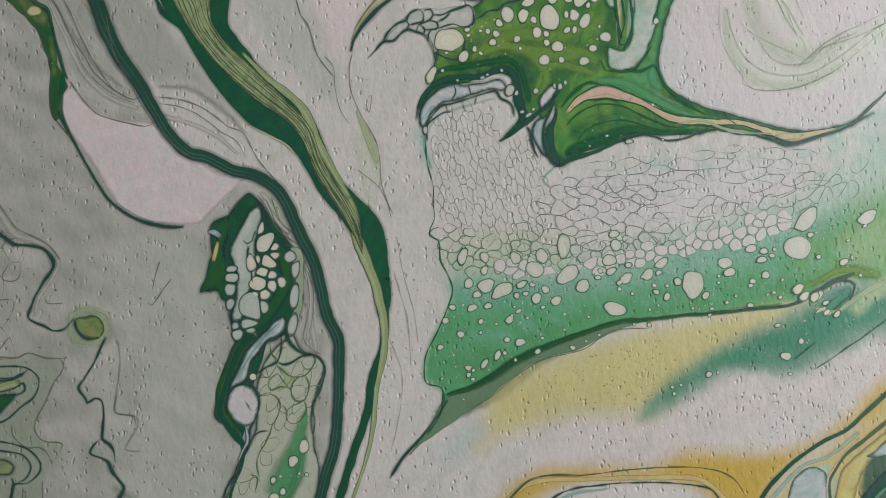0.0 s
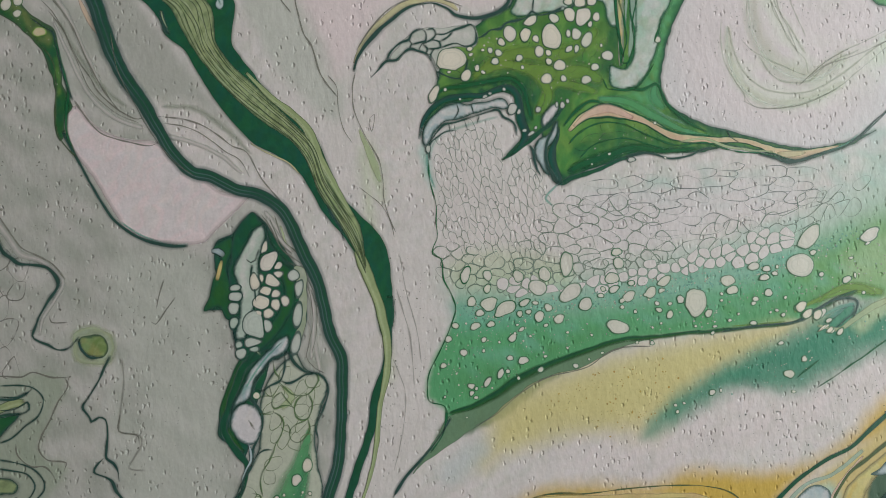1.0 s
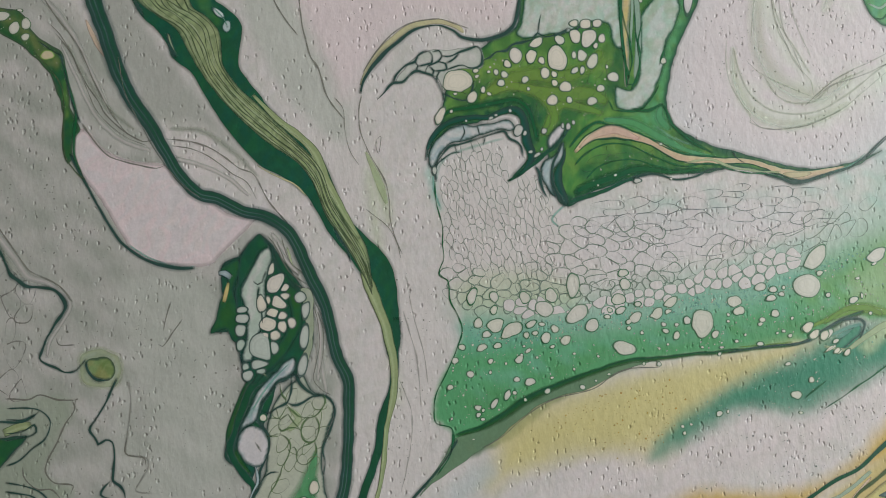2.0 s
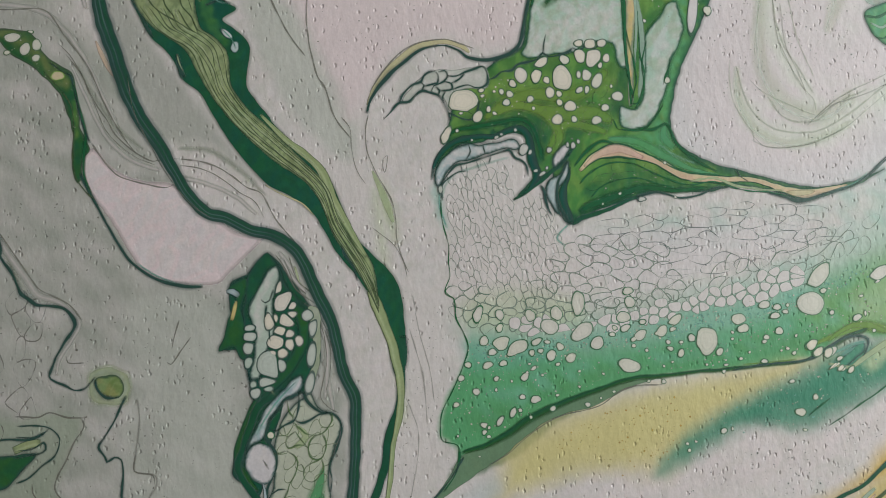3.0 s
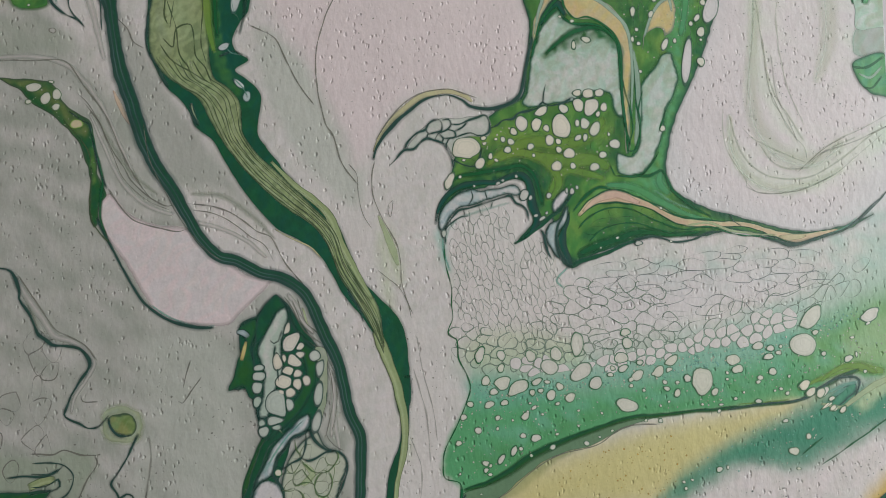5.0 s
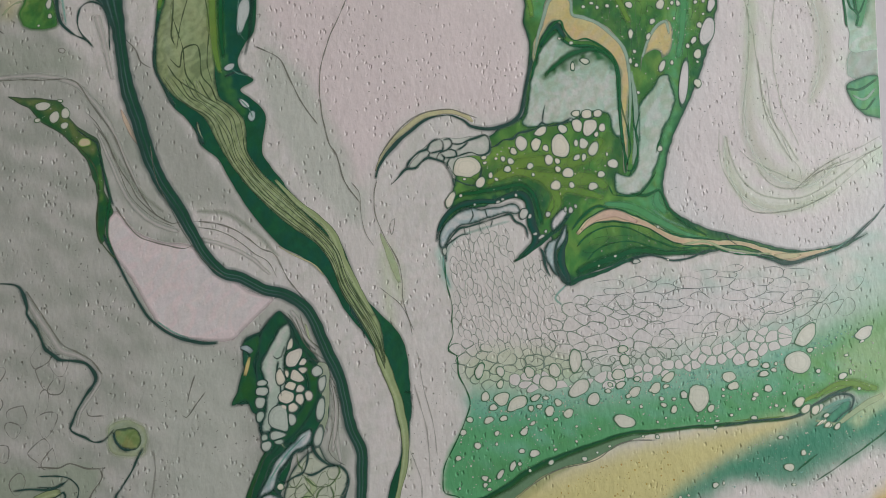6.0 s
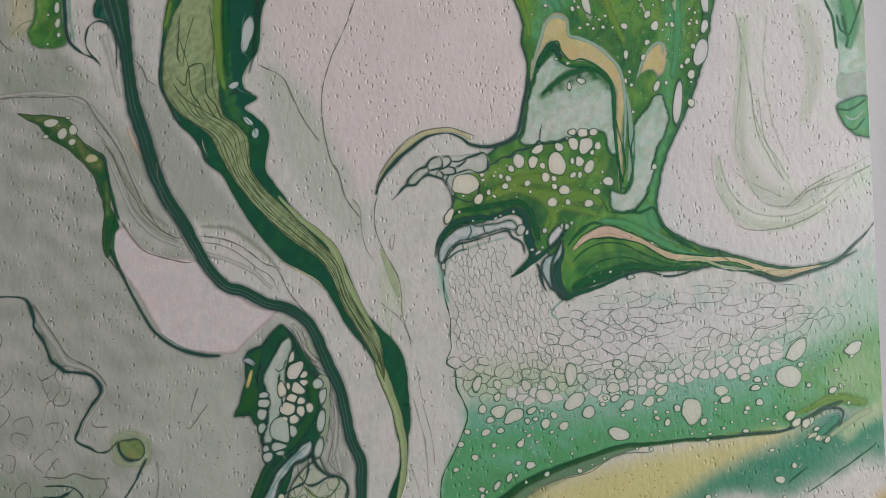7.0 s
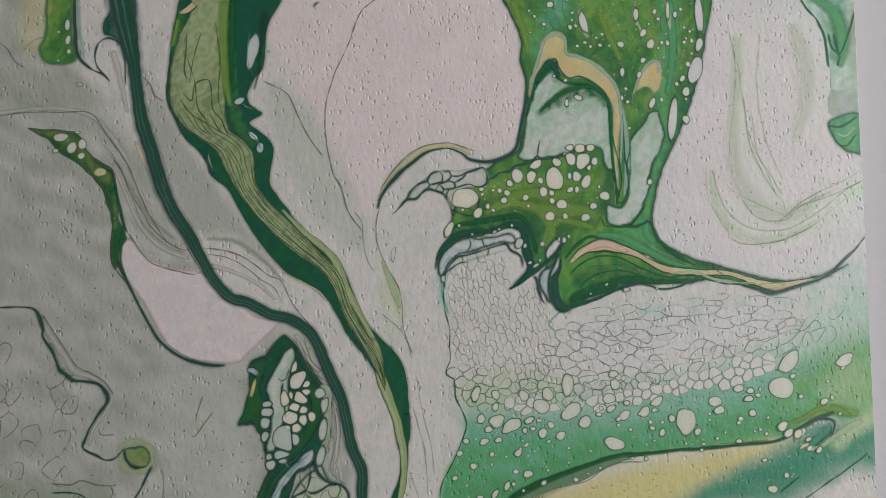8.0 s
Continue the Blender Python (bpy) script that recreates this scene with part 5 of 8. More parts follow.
vein("line", 6, [(6.7, 42.3, 1.2), (8.8, 49.3, 1.9), (15, 58.2, 2.7), (24.2, 67, 2.2), (32.3, 72.8, 1.5), (42.3, 74.6, 0.8), (49.3, 72.5, 1.2), (53.2, 69.4, 1.9), (63.2, 68.2, 2.4), (72.3, 71, 2.4), (77.4, 75.9, 2.4), (79.6, 85.9, 1.8), (81.7, 95.9, 1.7), (83.9, 104.8, 1.8)])
vein("hair", 6, [(7.9, 52.3, 0.8), (14.1, 62.2, 0.9), (22.2, 71, 0.9), (31.3, 75.8, 0.8), (42.4, 77.6, 0.8), (50.3, 75.5, 0.9), (56.3, 73.4, 0.8)])
vein("light", 2, [(-32.6, -20.9, 3), (-25.8, -31.1, 4), (-20, -44.2, 3.9), (-11.3, -57.3, 3.5), (-9.7, -78.4, 4.4), (-7, -93.4, 2.5)])
vein("olive", 5, [(-92.5, 138.3, 0.8), (-94.8, 122.3, 0.9), (-93, 110.3, 0.9)])
vein("oline", 6, [(-93.6, 132.3, 0.6), (-93.8, 119.3, 0.8), (-94, 112.3, 0.8), (-92.1, 107.3, 0.6)])
vein("oline", 6, [(-94.2, 100.3, 0.6), (-89.3, 96.2, 0.9), (-88.1, 105.2, 0.9), (-81.1, 107, 0.8), (-78.4, 92, 0.8), (-73.5, 85.9, 0.8), (-70.6, 78.8, 0.6)])
vein("leafy", 6, [(-98.4, 140.4, 2.2), (-99.6, 131.4, 3.3), (-100.7, 124.4, 3)])
vein("sand", 6, [(-98.4, 142.4, 1.1), (-94.3, 144.3, 2.8), (-90.3, 148.2, 3.3)])
cells(7, [(-59.7, 123.6, 3, 10.8, -4), (-53.7, 72.5, 2.2, 2.8, 0), (-57.6, 78.6, 3.9, 1.7, -35), (-65.3, 96.7, 3.3, 1.9, 20)], "teal", "ice")
vein("line", 7, [(-67.4, 91.8, 1.1), (-60.3, 94.6, 1.2), (-56.3, 92.6, 0.9)])
vein("line", 6, [(3.2, -34.6, 1), (1.3, -28.6, 1), (-2.6, -22.5, 1), (-4.5, -18.5, 0.8)])
vein("line", 6, [(-79.8, 69, 1.4), (-78, 61, 2.2), (-76, 57.9, 1.8)])
vein("celery", 7, [(-79.8, 69, 0.8), (-78.9, 65, 0.8), (-77, 61, 0.5)])
# fringe of the green mass: dark threads between pale cells
bleed("white", 0.6, [(29.8, 52.7, 3.6), (42.7, 59.5, 4.1), (58.3, 59.8, 3.6)])
pool("pale", "pale", 5, [(22.6, 47.9), (27.7, 55.9), (32.3, 60.1), (38.8, 63.4), (46.6, 63.5), (54.4, 64.7), (61.4, 64.8), (63.5, 60.6), (62.4, 54.8), (54.4, 54.2), (47.9, 52.5), (44.8, 43.8), (41.7, 49.8), (36.2, 51.8), (31.1, 51.7), (26.7, 47.5)], soft=0.8)
vein("line", 8, [(14.4, 39.5, 0.7), (17.5, 42.6, 0.8), (21.6, 47.4, 1.7), (25.9, 48, 1.3), (29.3, 51.4, 1.3), (32.4, 53.3, 1.7), (36.2, 52.3, 1), (39.4, 51.1, 1.3), (42.2, 47.7, 1.3), (44.5, 43, 1), (45.1, 39.4, 1)])
vein("line", 8, [(21.6, 47.4, 1.3), (23.3, 51.3, 1), (27.7, 55.9, 1), (31.8, 57.5, 1.7), (33.1, 60.1, 1), (35.4, 62, 1.3), (38, 62.8, 1)])
vein("line", 8, [(32.4, 53.3, 1.3), (33.1, 55.9, 1), (31.8, 57.5, 1.3)])
vein("line", 8, [(33.1, 55.4, 1), (37, 56.3, 1), (39.3, 56.8, 1.3), (39.6, 60.8, 0.8), (38, 62.8, 1)])
vein("line", 8, [(36.2, 52.3, 1), (37.5, 55.5, 1), (39.3, 56.3, 1.3), (42.2, 57.7, 1.3), (44, 60.3, 1), (42.7, 62.9, 1), (39.6, 62.3, 1)])
vein("line", 8, [(39.4, 51.1, 1.3), (40.1, 53.4, 1), (38, 55.5, 1)])
vein("line", 8, [(40.1, 53.4, 1), (43.2, 53.5, 1), (46.3, 54.1, 1.3), (45.8, 56.9, 1), (42.2, 57.7, 1)])
vein("line", 8, [(42.2, 47.7, 1.3), (41.7, 50.8, 1), (43.2, 53.5, 1)])
vein("line", 8, [(46.3, 54.1, 1.3), (50.5, 55.7, 1), (53.6, 56.3, 1), (57, 55, 1), (60.4, 55.3, 1), (62.7, 57.2, 1.3), (62.2, 62.5, 1), (60.3, 65.1, 1.3), (55.7, 63.7, 1), (51.8, 62.3, 1.3), (47.9, 60.4, 1), (44, 60.3, 1)])
vein("line", 8, [(45.8, 56.9, 1), (49.2, 58.8, 0.8), (51.8, 61.5, 1)])
vein("line", 8, [(62.7, 58.5, 1), (66.1, 59.9, 1), (69.2, 62.6, 1), (73.9, 63.4, 1.3), (76.5, 66.1, 1), (81.2, 67.3, 1.3), (85.7, 68.9, 1), (88.3, 71.6, 1.3), (91.5, 70.1, 1), (96.2, 71, 1), (100.2, 72.4, 1.7), (102.8, 74.5, 1)])
vein("line", 8, [(44.5, 43, 1.3), (46.9, 42, 1), (50.5, 40.5, 1), (55.2, 40, 1), (57.8, 44, 1.3), (58.8, 49.3, 1)])
vein("line", 8, [(88.3, 71.6, 1), (88.9, 76.1, 0.7), (89.9, 80.7, 0.5)])
vein("line", 8, [(102.8, 74.5, 1), (105.5, 73, 1), (108.6, 75.7, 1), (112.3, 74.2, 1), (116.1, 77.4, 0.7)])
# pale tongue and dark teal bands round the underside
vein("teal", 6, [(36.7, 11.7, 0.8), (37.7, 17.7, 1.5), (40.2, 22.9, 2.3), (44.1, 27.4, 2.6), (49.2, 30.3, 2.6), (58.3, 32, 2.3), (66.1, 32.3, 2.3), (71.8, 34.8, 2.8), (77.8, 35.9, 3.1), (81.2, 32.5, 3.3), (82.2, 27.3, 3.8), (83.2, 20.8, 4.1), (85.3, 14.8, 3.6), (82.7, 8.8, 1.8), (79, 5.6, 1), (74.6, 2.7, 0.5)])
vein("foresty", 5, [(41.5, 30.7, 1.3), (47.9, 34.7, 3.1), (58.3, 36.9, 4.1), (68.7, 38.9, 4.1), (77.8, 40.4, 4.1), (83.8, 36.5, 3.6), (86.4, 28.7, 3.6), (88.2, 20.8, 2.6)])
bleed("white", 0.7, [(41.5, 17.7, 1.5), (48, 23.8, 2.6), (58.3, 25.5, 2.6), (68.7, 27.7, 2), (75.2, 28.8, 1.3)])
pool("ice", "ink", 7, [(38.2, 10.2), (38.2, 15.1), (40, 19), (42.8, 22.9), (46.7, 26.1), (50.5, 28.2), (54.4, 28.8), (58.3, 28.1), (63.5, 29.2), (68.7, 30), (73.4, 31.4), (76.7, 29.9), (77.8, 27), (74.6, 25.9), (71.3, 26.7), (67.4, 25.3), (62.2, 23.9), (57, 21.8), (51.8, 20.4), (48, 19.6), (45.4, 17), (43.3, 14.4), (41.8, 10.7), (40, 8.6)], marbled=0.7, grain=5, turn=20)
vein("wash", 7, [(39.5, 13.3, 1), (42.8, 19, 1.8), (49.2, 23.8, 1.8), (58.3, 24.7, 1.5), (67.4, 27.1, 1.3), (73.9, 28.3, 1)])
vein("line", 8, [(40.3, 6.1, 0.8), (42.3, 11.8, 1), (45.4, 16, 1), (48, 18.8, 1.3), (52.6, 19.7, 1), (58.3, 21.3, 1.3), (63.5, 23.2, 1), (69.2, 25.1, 1), (72.8, 25.9, 1.3), (75.2, 22.5, 1.3), (78.5, 21, 1.3), (80.6, 18.9, 1.3), (81.4, 13.7, 1)])
vein("line", 8, [(41.6, 2.2, 0.7), (41.8, 9.4, 1), (45.4, 13.1, 0.8), (49, 15.5, 0.7), (53.1, 16, 0.7)])
vein("line", 8, [(53.6, 28.5, 0.7), (54.4, 24.9, 0.7), (52.1, 20.7, 0.7)])
vein("line", 8, [(60.4, 28.1, 0.7), (61.4, 23.9, 0.5)])
vein("line", 8, [(50.6, 16, 0.7), (50, 19.1, 0.7)])
vein("line", 8, [(57.3, 20.8, 0.7), (58.8, 16.1, 0.5)])
vein("line", 8, [(64, 22.9, 0.7), (63, 19.3, 0.5)])
vein("streak", 6, [(41.6, 3.5, 1.5), (43.3, 10, 2), (48, 14.9, 2), (55.7, 17.6, 2), (66.1, 20.9, 1.8), (72.6, 22.5, 1.5)])
cells(9, [(79.3, 26.2, 2.3, 3.3, -10), (82.2, 25, 1, 1.8, -15), (40.8, 7.4, 1.3, 2.3, -10), (75.4, 35.3, 1, 1, 0), (66.6, 31.8, 1.3, 1, 20), (68.9, 33.2, 1, 0.8, 0), (55.2, 30.4, 0.8, 0.8, 0)], "ink", "pale")
vein("deep", 6, [(74.1, 2.7, 0.5), (77.2, 4.6, 1), (80.6, 6.7, 1), (84.2, 9.1, 1), (86.8, 11.2, 1.8), (89.5, 13.8, 2), (92.6, 16.5, 2), (96, 19.1, 1.8), (99.2, 22.8, 1.5), (101.5, 26, 1), (104.2, 28.1, 0.8)])
vein("greeny", 5, [(118.4, 31.7, 3.1), (131.6, 30.5, 5.6), (144.7, 24.1, 6.1), (157.9, 17.7, 3.6), (171.2, 14.7, 1.5)])
vein("greeny", 5, [(146.2, 40, 2.6), (144.8, 33.3, 6.1), (150, 26.8, 4.6)])
vein("line", 8, [(86.8, 10.1, 1.3), (88.7, 7, 1.7), (89.4, 2.6, 1.7), (90.7, -1.3, 1.3), (92.8, -4.6, 1)])
vein("line", 8, [(99.4, 21, 1.3), (98.1, 17, 1.3), (95.2, 11.3, 1.7), (94.6, 4, 1.7), (96.2, -1.2, 1.7), (98.5, -5.1, 2), (101.1, -8.5, 1.7)])
pool("mist", "ink", 7, [(93.7, 18), (92.1, 20.6), (93.2, 24), (95.8, 27), (98.7, 28.8), (100.8, 27.5), (100, 24.4), (97.8, 21.7), (95.5, 19.4)])
pool("ice", "ink", 7, [(100.2, 21.2), (98.4, 19.7), (96, 15.2), (93.6, 13.6), (90.8, 12.3), (89.4, 9.1), (90.2, 3.9), (92.5, -0.7), (94.6, -3.8), (96.4, -4.3), (95.1, -0.2), (94.6, 4.5), (95.4, 8.1), (98.6, 11.8), (99.9, 15.5)], marbled=0.7, grain=5)
vein("teal", 6, [(100.4, 18.4, 1.3), (99.9, 13.9, 2), (98.1, 9.2, 3.1), (97.2, 4, 3.6), (98.8, -1.7, 3.6), (100.9, -6.4, 2.6), (102.4, -8.5, 0.8)])
vein("deep", 6, [(100.8, -8, 0.8), (105, -5.8, 1.8), (111.6, -3.7, 2), (119.5, -1, 1.8), (126, 2.1, 1.5), (131.3, 4.3, 1.3), (136.6, 5.9, 1)])
cells(9, [(84.8, 16.4, 1.3, 1, 30), (87.9, 15.1, 2.3, 1, 35), (90, 17.7, 1, 1, 0), (99.7, 28.6, 1, 1.5, 0), (102.3, 28.3, 1.5, 1.8, -20), (104.7, 30.2, 1, 1.3, 0), (91.1, 26.1, 1.5, 1.8, 0)], "ink", "pale")
# flow lines through the wing
vein("gline", 8, [(105.1, 10.3, 0.8), (108.3, 14, 1.3), (114.3, 18.3, 1), (122.2, 20.7, 1), (130.1, 20, 1), (139.3, 16.2, 1), (148.6, 12.3, 1.3), (156.5, 10.3, 1), (168.4, 11.7, 1), (181.7, 8.2, 1), (195.1, 7, 1), (204.4, 5.2, 1)])
vein("gline", 8, [(110.3, 4.1, 0.8), (115.6, 9.4, 0.8), (123.5, 12.6, 0.8), (132.7, 13.2, 0.8), (141.9, 10.9, 0.8), (151.2, 8.4, 0.5)])
vein("gline", 8, [(134.2, 26.6, 0.8), (142, 22.2, 0.8), (151.3, 17.6, 1), (161.9, 15.6, 1), (171.7, 14.7, 0.8)])
vein("foresty", 8, [(131.6, 37.1, 1.5), (139.5, 35.9, 2.6), (146.2, 38.7, 2), (151.4, 29.5, 2.6), (159.3, 22.4, 2.3), (169.8, 16.5, 1.5)])
vein("streak", 8, [(142.1, 29.4, 1.5), (150, 24.2, 2), (159.3, 20.3, 1.5)])
vein("line", 8, [(131.3, 4.3, 1.3), (139.2, 6.5, 1.3), (145.8, 6, 1), (152.4, 4.2, 1.3), (160.4, 5.3, 1), (168.4, 8.8, 1), (175.1, 9.9, 0.7)])
vein("foresty", 8, [(104.5, -2.5, 3.1), (111.6, 1, 6.1), (123.4, 5.3, 6.6), (135.3, 9, 5.1), (149.8, 7.6, 3.6), (165.8, 9.3, 2)])
vein("line", 8, [(193.7, 7, 1), (202.5, 4.9, 2), (206.3, 3.4, 2.7), (213.2, 4, 2.3), (221.9, 6.7, 1.3), (230.1, 9.1, 1), (238.3, 12.7, 0.7), (245.2, 18.6, 0.7), (253.5, 26.2, 0.7)])
vein("celery", 8, [(156.5, 11.9, 1), (168.5, 13.6, 1.5), (179.1, 10, 1.5), (192.4, 8.3, 1.3), (201.8, 7.6, 1.3)])
vein("tan", 8, [(202.6, 7.6, 1.3), (207.1, 6.8, 3.1), (212.5, 7.1, 2.6), (216.5, 7.7, 0.8)])
vein("wash", 8, [(217.9, 5.6, 0.8), (227.3, 8.3, 1.5), (235.5, 11.9, 1.5), (242.4, 17.2, 0.8)])
vein("line", 8, [(178.9, 17.9, 1), (180.5, 14.7, 1), (184.5, 12.1, 0.8)])
cells(9, [(134.2, 3.5, 2, 1.5, 0)], "ink", "pale")
vein("leafy", 5, [(60.9, 40.1, 3.6), (71.3, 48.1, 7.7), (84.4, 52.3, 10.2), (98.8, 51.2, 10.7), (112, 56.7, 9.2), (118.6, 64.7, 5.1)])
vein("leafy", 5, [(84.3, 45.7, 5.1), (98.7, 43.3, 11.8), (113.2, 43.5, 11.2), (121.1, 39.6, 5.1)])
vein("leafy", 5, [(66.1, 42.8, 3.6), (76.5, 46.9, 6.6), (89.6, 43.1, 7.7), (96.1, 32.7, 6.6), (92.1, 23.5, 3.1)])
vein("leafy", 5, [(89.5, 23.5, 3.1), (98.7, 38, 6.6), (110.5, 36.9, 6.1), (118.9, 34.3, 3.1)])
vein("foresty", 5, [(102.5, 18.4, 1.5), (109.1, 26.3, 2.6), (115.7, 30.3, 2.3), (122.3, 29.1, 1.3)])
# green strands at the upper right of the mass
vein("gline", 8, [(128, 83.5, 1), (129.3, 75.6, 1), (131.4, 67.6, 1), (132.3, 58.3, 0.8), (130.1, 48.5, 1), (133.8, 49.1, 1), (136, 55.7, 0.8), (135.1, 67.7, 0.8), (137.3, 78.4, 0.8)])
vein("gline", 8, [(145.1, 57.2, 0.8), (146.2, 61.2, 1.3), (148.4, 67.9, 0.8), (148.4, 70.6, 0.5)])
vein("gline", 8, [(123.2, 36.2, 0.8), (129, 35.8, 1), (135.6, 35.9, 1), (139.6, 39.9, 1), (145, 47.9, 0.8)])
vein("gline", 8, [(121.1, 41, 0.5), (123.2, 36.2, 0.8)])
wash("pink", 14, 0.35, [(101.8, -131.6), (148.4, -115.5), (193.1, -105.6), (233.2, -90.3), (251.6, -83.9), (251.2, -99.5), (219.2, -121.1), (166.4, -133.4), (114.6, -140.5)])
wash("pink", 12, 0.25, [(50.6, 11.3), (76.4, -4), (102.4, -14.2), (154.9, -8.6), (221.8, -0.2), (235, -13.3), (181.1, -29.3), (102.2, -40), (50.7, -40.2)], streak=0.3, seed=51)
wash("yellow", 7, 0.75, [(68.6, -114.2), (89.1, -99.2), (114.9, -90.7), (140.9, -84.9), (180.4, -77.3), (207, -71.4), (190.8, -83.8), (164.3, -96.5), (140.7, -111.7), (107, -121.6), (76.2, -126.4)])
wash("sea", 6, 0.85, [(140.6, -121.3), (151.1, -106.7), (172.2, -94), (188.2, -85.8), (206.8, -78.1), (220.3, -69.6), (236.4, -66.2), (252.1, -61), (251.7, -76.7), (233.3, -87), (219.8, -94.7), (206.4, -98.7), (180.1, -97.9), (161.6, -108)], streak=0.2, seed=53)
# fine threads by the cords
vein("hair", 4, [(-129.8, 68.2, 0.5), (-123.4, 60.6, 0.6), (-119.5, 53, 0.5), (-115.6, 45.4, 0.6), (-110.4, 37.8, 0.6), (-106.6, 31.4, 0.8), (-101.5, 26.4, 0.6), (-96.4, 22.6, 0.8), (-90.1, 19.6, 0.8), (-85.9, 20.2, 0.5)])
vein("hair", 4, [(-133.6, 73.3, 0.5), (-127.3, 67, 0.5), (-122.1, 58.1, 0.5), (-118.1, 49.2, 0.5), (-114.2, 40.3, 0.5), (-110.3, 32.6, 0.5), (-104, 26.1, 0.5), (-96.4, 20.8, 0.5), (-88.4, 17.6, 0.5)])
vein("hair", 4, [(-117.1, 27.5, 0.8), (-113.8, 22.4, 0.9), (-109.9, 17.4, 0.8), (-104.9, 12.8, 0.9), (-98.6, 10.4, 0.8), (-91.2, 8.7, 0.9), (-83.7, 7.5, 0.8), (-79.5, 9, 0.5)])
vein("hair", 4, [(-80.2, 20.8, 0.6), (-74, 20.3, 0.8), (-66.4, 19.1, 0.9), (-60.1, 16.6, 0.8), (-53.8, 12.9, 0.9), (-47.4, 7.8, 0.8), (-41.1, 5.3, 0.9), (-37.2, -1.1, 0.8), (-33.4, -7.4, 0.8), (-28.8, -13, 0.8), (-24.4, -18.1, 0.5)])
vein("hair", 4, [(-77.4, 17.7, 0.5), (-68.9, 16.5, 0.6), (-62.6, 14, 0.5), (-56.2, 9.8, 0.6), (-49.9, 5.2, 0.6), (-43.6, 1.4, 0.5), (-39.2, -6.2, 0.5)])
vein("light", 2, [(-127.2, 63.1, 2), (-119.3, 46.6, 2.6), (-111.5, 31.4, 3.1), (-100.1, 20.5, 3.6), (-86.3, 15.1, 3.1)])
vein("light", 2, [(-76.3, 12.1, 3.1), (-63.7, 8.9, 3.1), (-51.1, 2.7, 3.1), (-42.2, -4.9, 2)])
vein("shade", 2, [(-124.7, 63.2, 2.6), (-114.3, 45.4, 3.1), (-105.4, 34, 3.6), (-94, 24.7, 2.6)])
vein("shade", 2, [(-113.7, 18.6, 2), (-104.8, 10.3, 3.1), (-92.3, 6.1, 3.1), (-79.9, 6.2, 1.5)])
vein("shade", 2, [(-79, 25.4, 2.6), (-64, 24.3, 3.6), (-48.8, 14.2, 3.6), (-38.6, 4, 2)])
vein("tan", 4, [(-39.4, 9.2, 0.5), (-34.8, 6.6, 0.8), (-28.5, 3.4, 0.8), (-22.1, 0.4, 0.8), (-17, -4.7, 0.5)])
vein("foresty", 5, [(-125.9, 54.2, 0.8), (-123.8, 46.5, 1.8), (-121.3, 37.6, 2), (-119.6, 30, 2.6), (-120.4, 21.1, 2.6), (-120, 12.7, 2), (-116.3, 4.1, 1)])
vein("line", 5, [(-137.1, 64.3, 0.7), (-130.8, 60, 1), (-127, 58, 1), (-125.9, 52.9, 1), (-123.7, 45.2, 1), (-121, 35.1, 1), (-117.6, 27.5, 1)])
vein("oline", 5, [(-139.5, 60.4, 0.5), (-133.1, 53.3, 0.8), (-127.2, 45.7, 0.8), (-125.2, 35, 0.6), (-125.4, 23.5, 0.8), (-123.9, 12.6, 0.8), (-119.5, 5.8, 0.8), (-115.3, 2.1, 0.8)])
vein("olive", 4, [(-41.6, 41.3, 1.3), (-31.4, 31.1, 2.8), (-21.1, 23, 3.6), (-12.9, 14.6, 4.1), (-9.3, 5.6, 4.1), (-4.9, -3.3, 3.6), (0.8, -13.6, 3.1), (7.2, -23.7, 1.3)])
vein("celery", 5, [(-28.8, 27.8, 0.8), (-17.3, 18.4, 1), (-10.8, 5.6, 1), (-3.1, -8.5, 0.8)])
vein("hair", 4, [(7.5, 42, 0.8), (6.3, 35.5, 0.8), (6.8, 26.4, 0.6), (8.9, 20, 0.6), (12, 13.5, 0.6), (15.7, 7.6, 0.8), (19, 0.7, 0.8), (20.4, -7, 0.6), (20.9, -15.2, 0.6), (23, -22.9, 0.6), (26.3, -30.6, 0.5)])
vein("hair", 4, [(9.7, -10.2, 0.5), (14.8, -14.2, 0.6), (19.9, -18.6, 0.6), (23.8, -24.9, 0.6), (25.6, -32.6, 0.5)])
vein("hair", 4, [(-4.8, 40.5, 0.5), (-0.9, 35.4, 0.5), (-0.1, 26.3, 0.5), (2.3, 16.5, 0.5), (6.5, 9.6, 0.4)])
vein("celery", 2, [(9.5, 16.1, 1.5), (13.4, 7.1, 3.6), (16.7, -0.6, 4.6), (19.3, -8.3, 2)])
# feather island
feather_island = pool("deep", "ink", 4, [(-37.6, -21.8), (-34.6, -24.9), (-31.7, -28.9), (-29.8, -35), (-24, -42.1), (-19, -46.2), (-14.1, -47.3), (-13.3, -60.3), (-13.6, -72.3), (-16.8, -82.2), (-20.8, -85.2), (-24.8, -83.1), (-30.9, -88), (-38, -95.8), (-40.2, -105.8), (-45.3, -110.7), (-47.6, -123.7), (-51.5, -120.6), (-50.4, -113.6), (-46.2, -106.7), (-45.1, -97.7), (-41.9, -90.8), (-43.8, -85.7), (-44.7, -79.7), (-46.6, -72.7), (-46.4, -64.7), (-47.3, -57.6), (-48.1, -49.6), (-47, -41.6), (-46.8, -35.7), (-44.7, -29.7), (-41.6, -24.8)], label="dark green island of paint filled with pale cells")
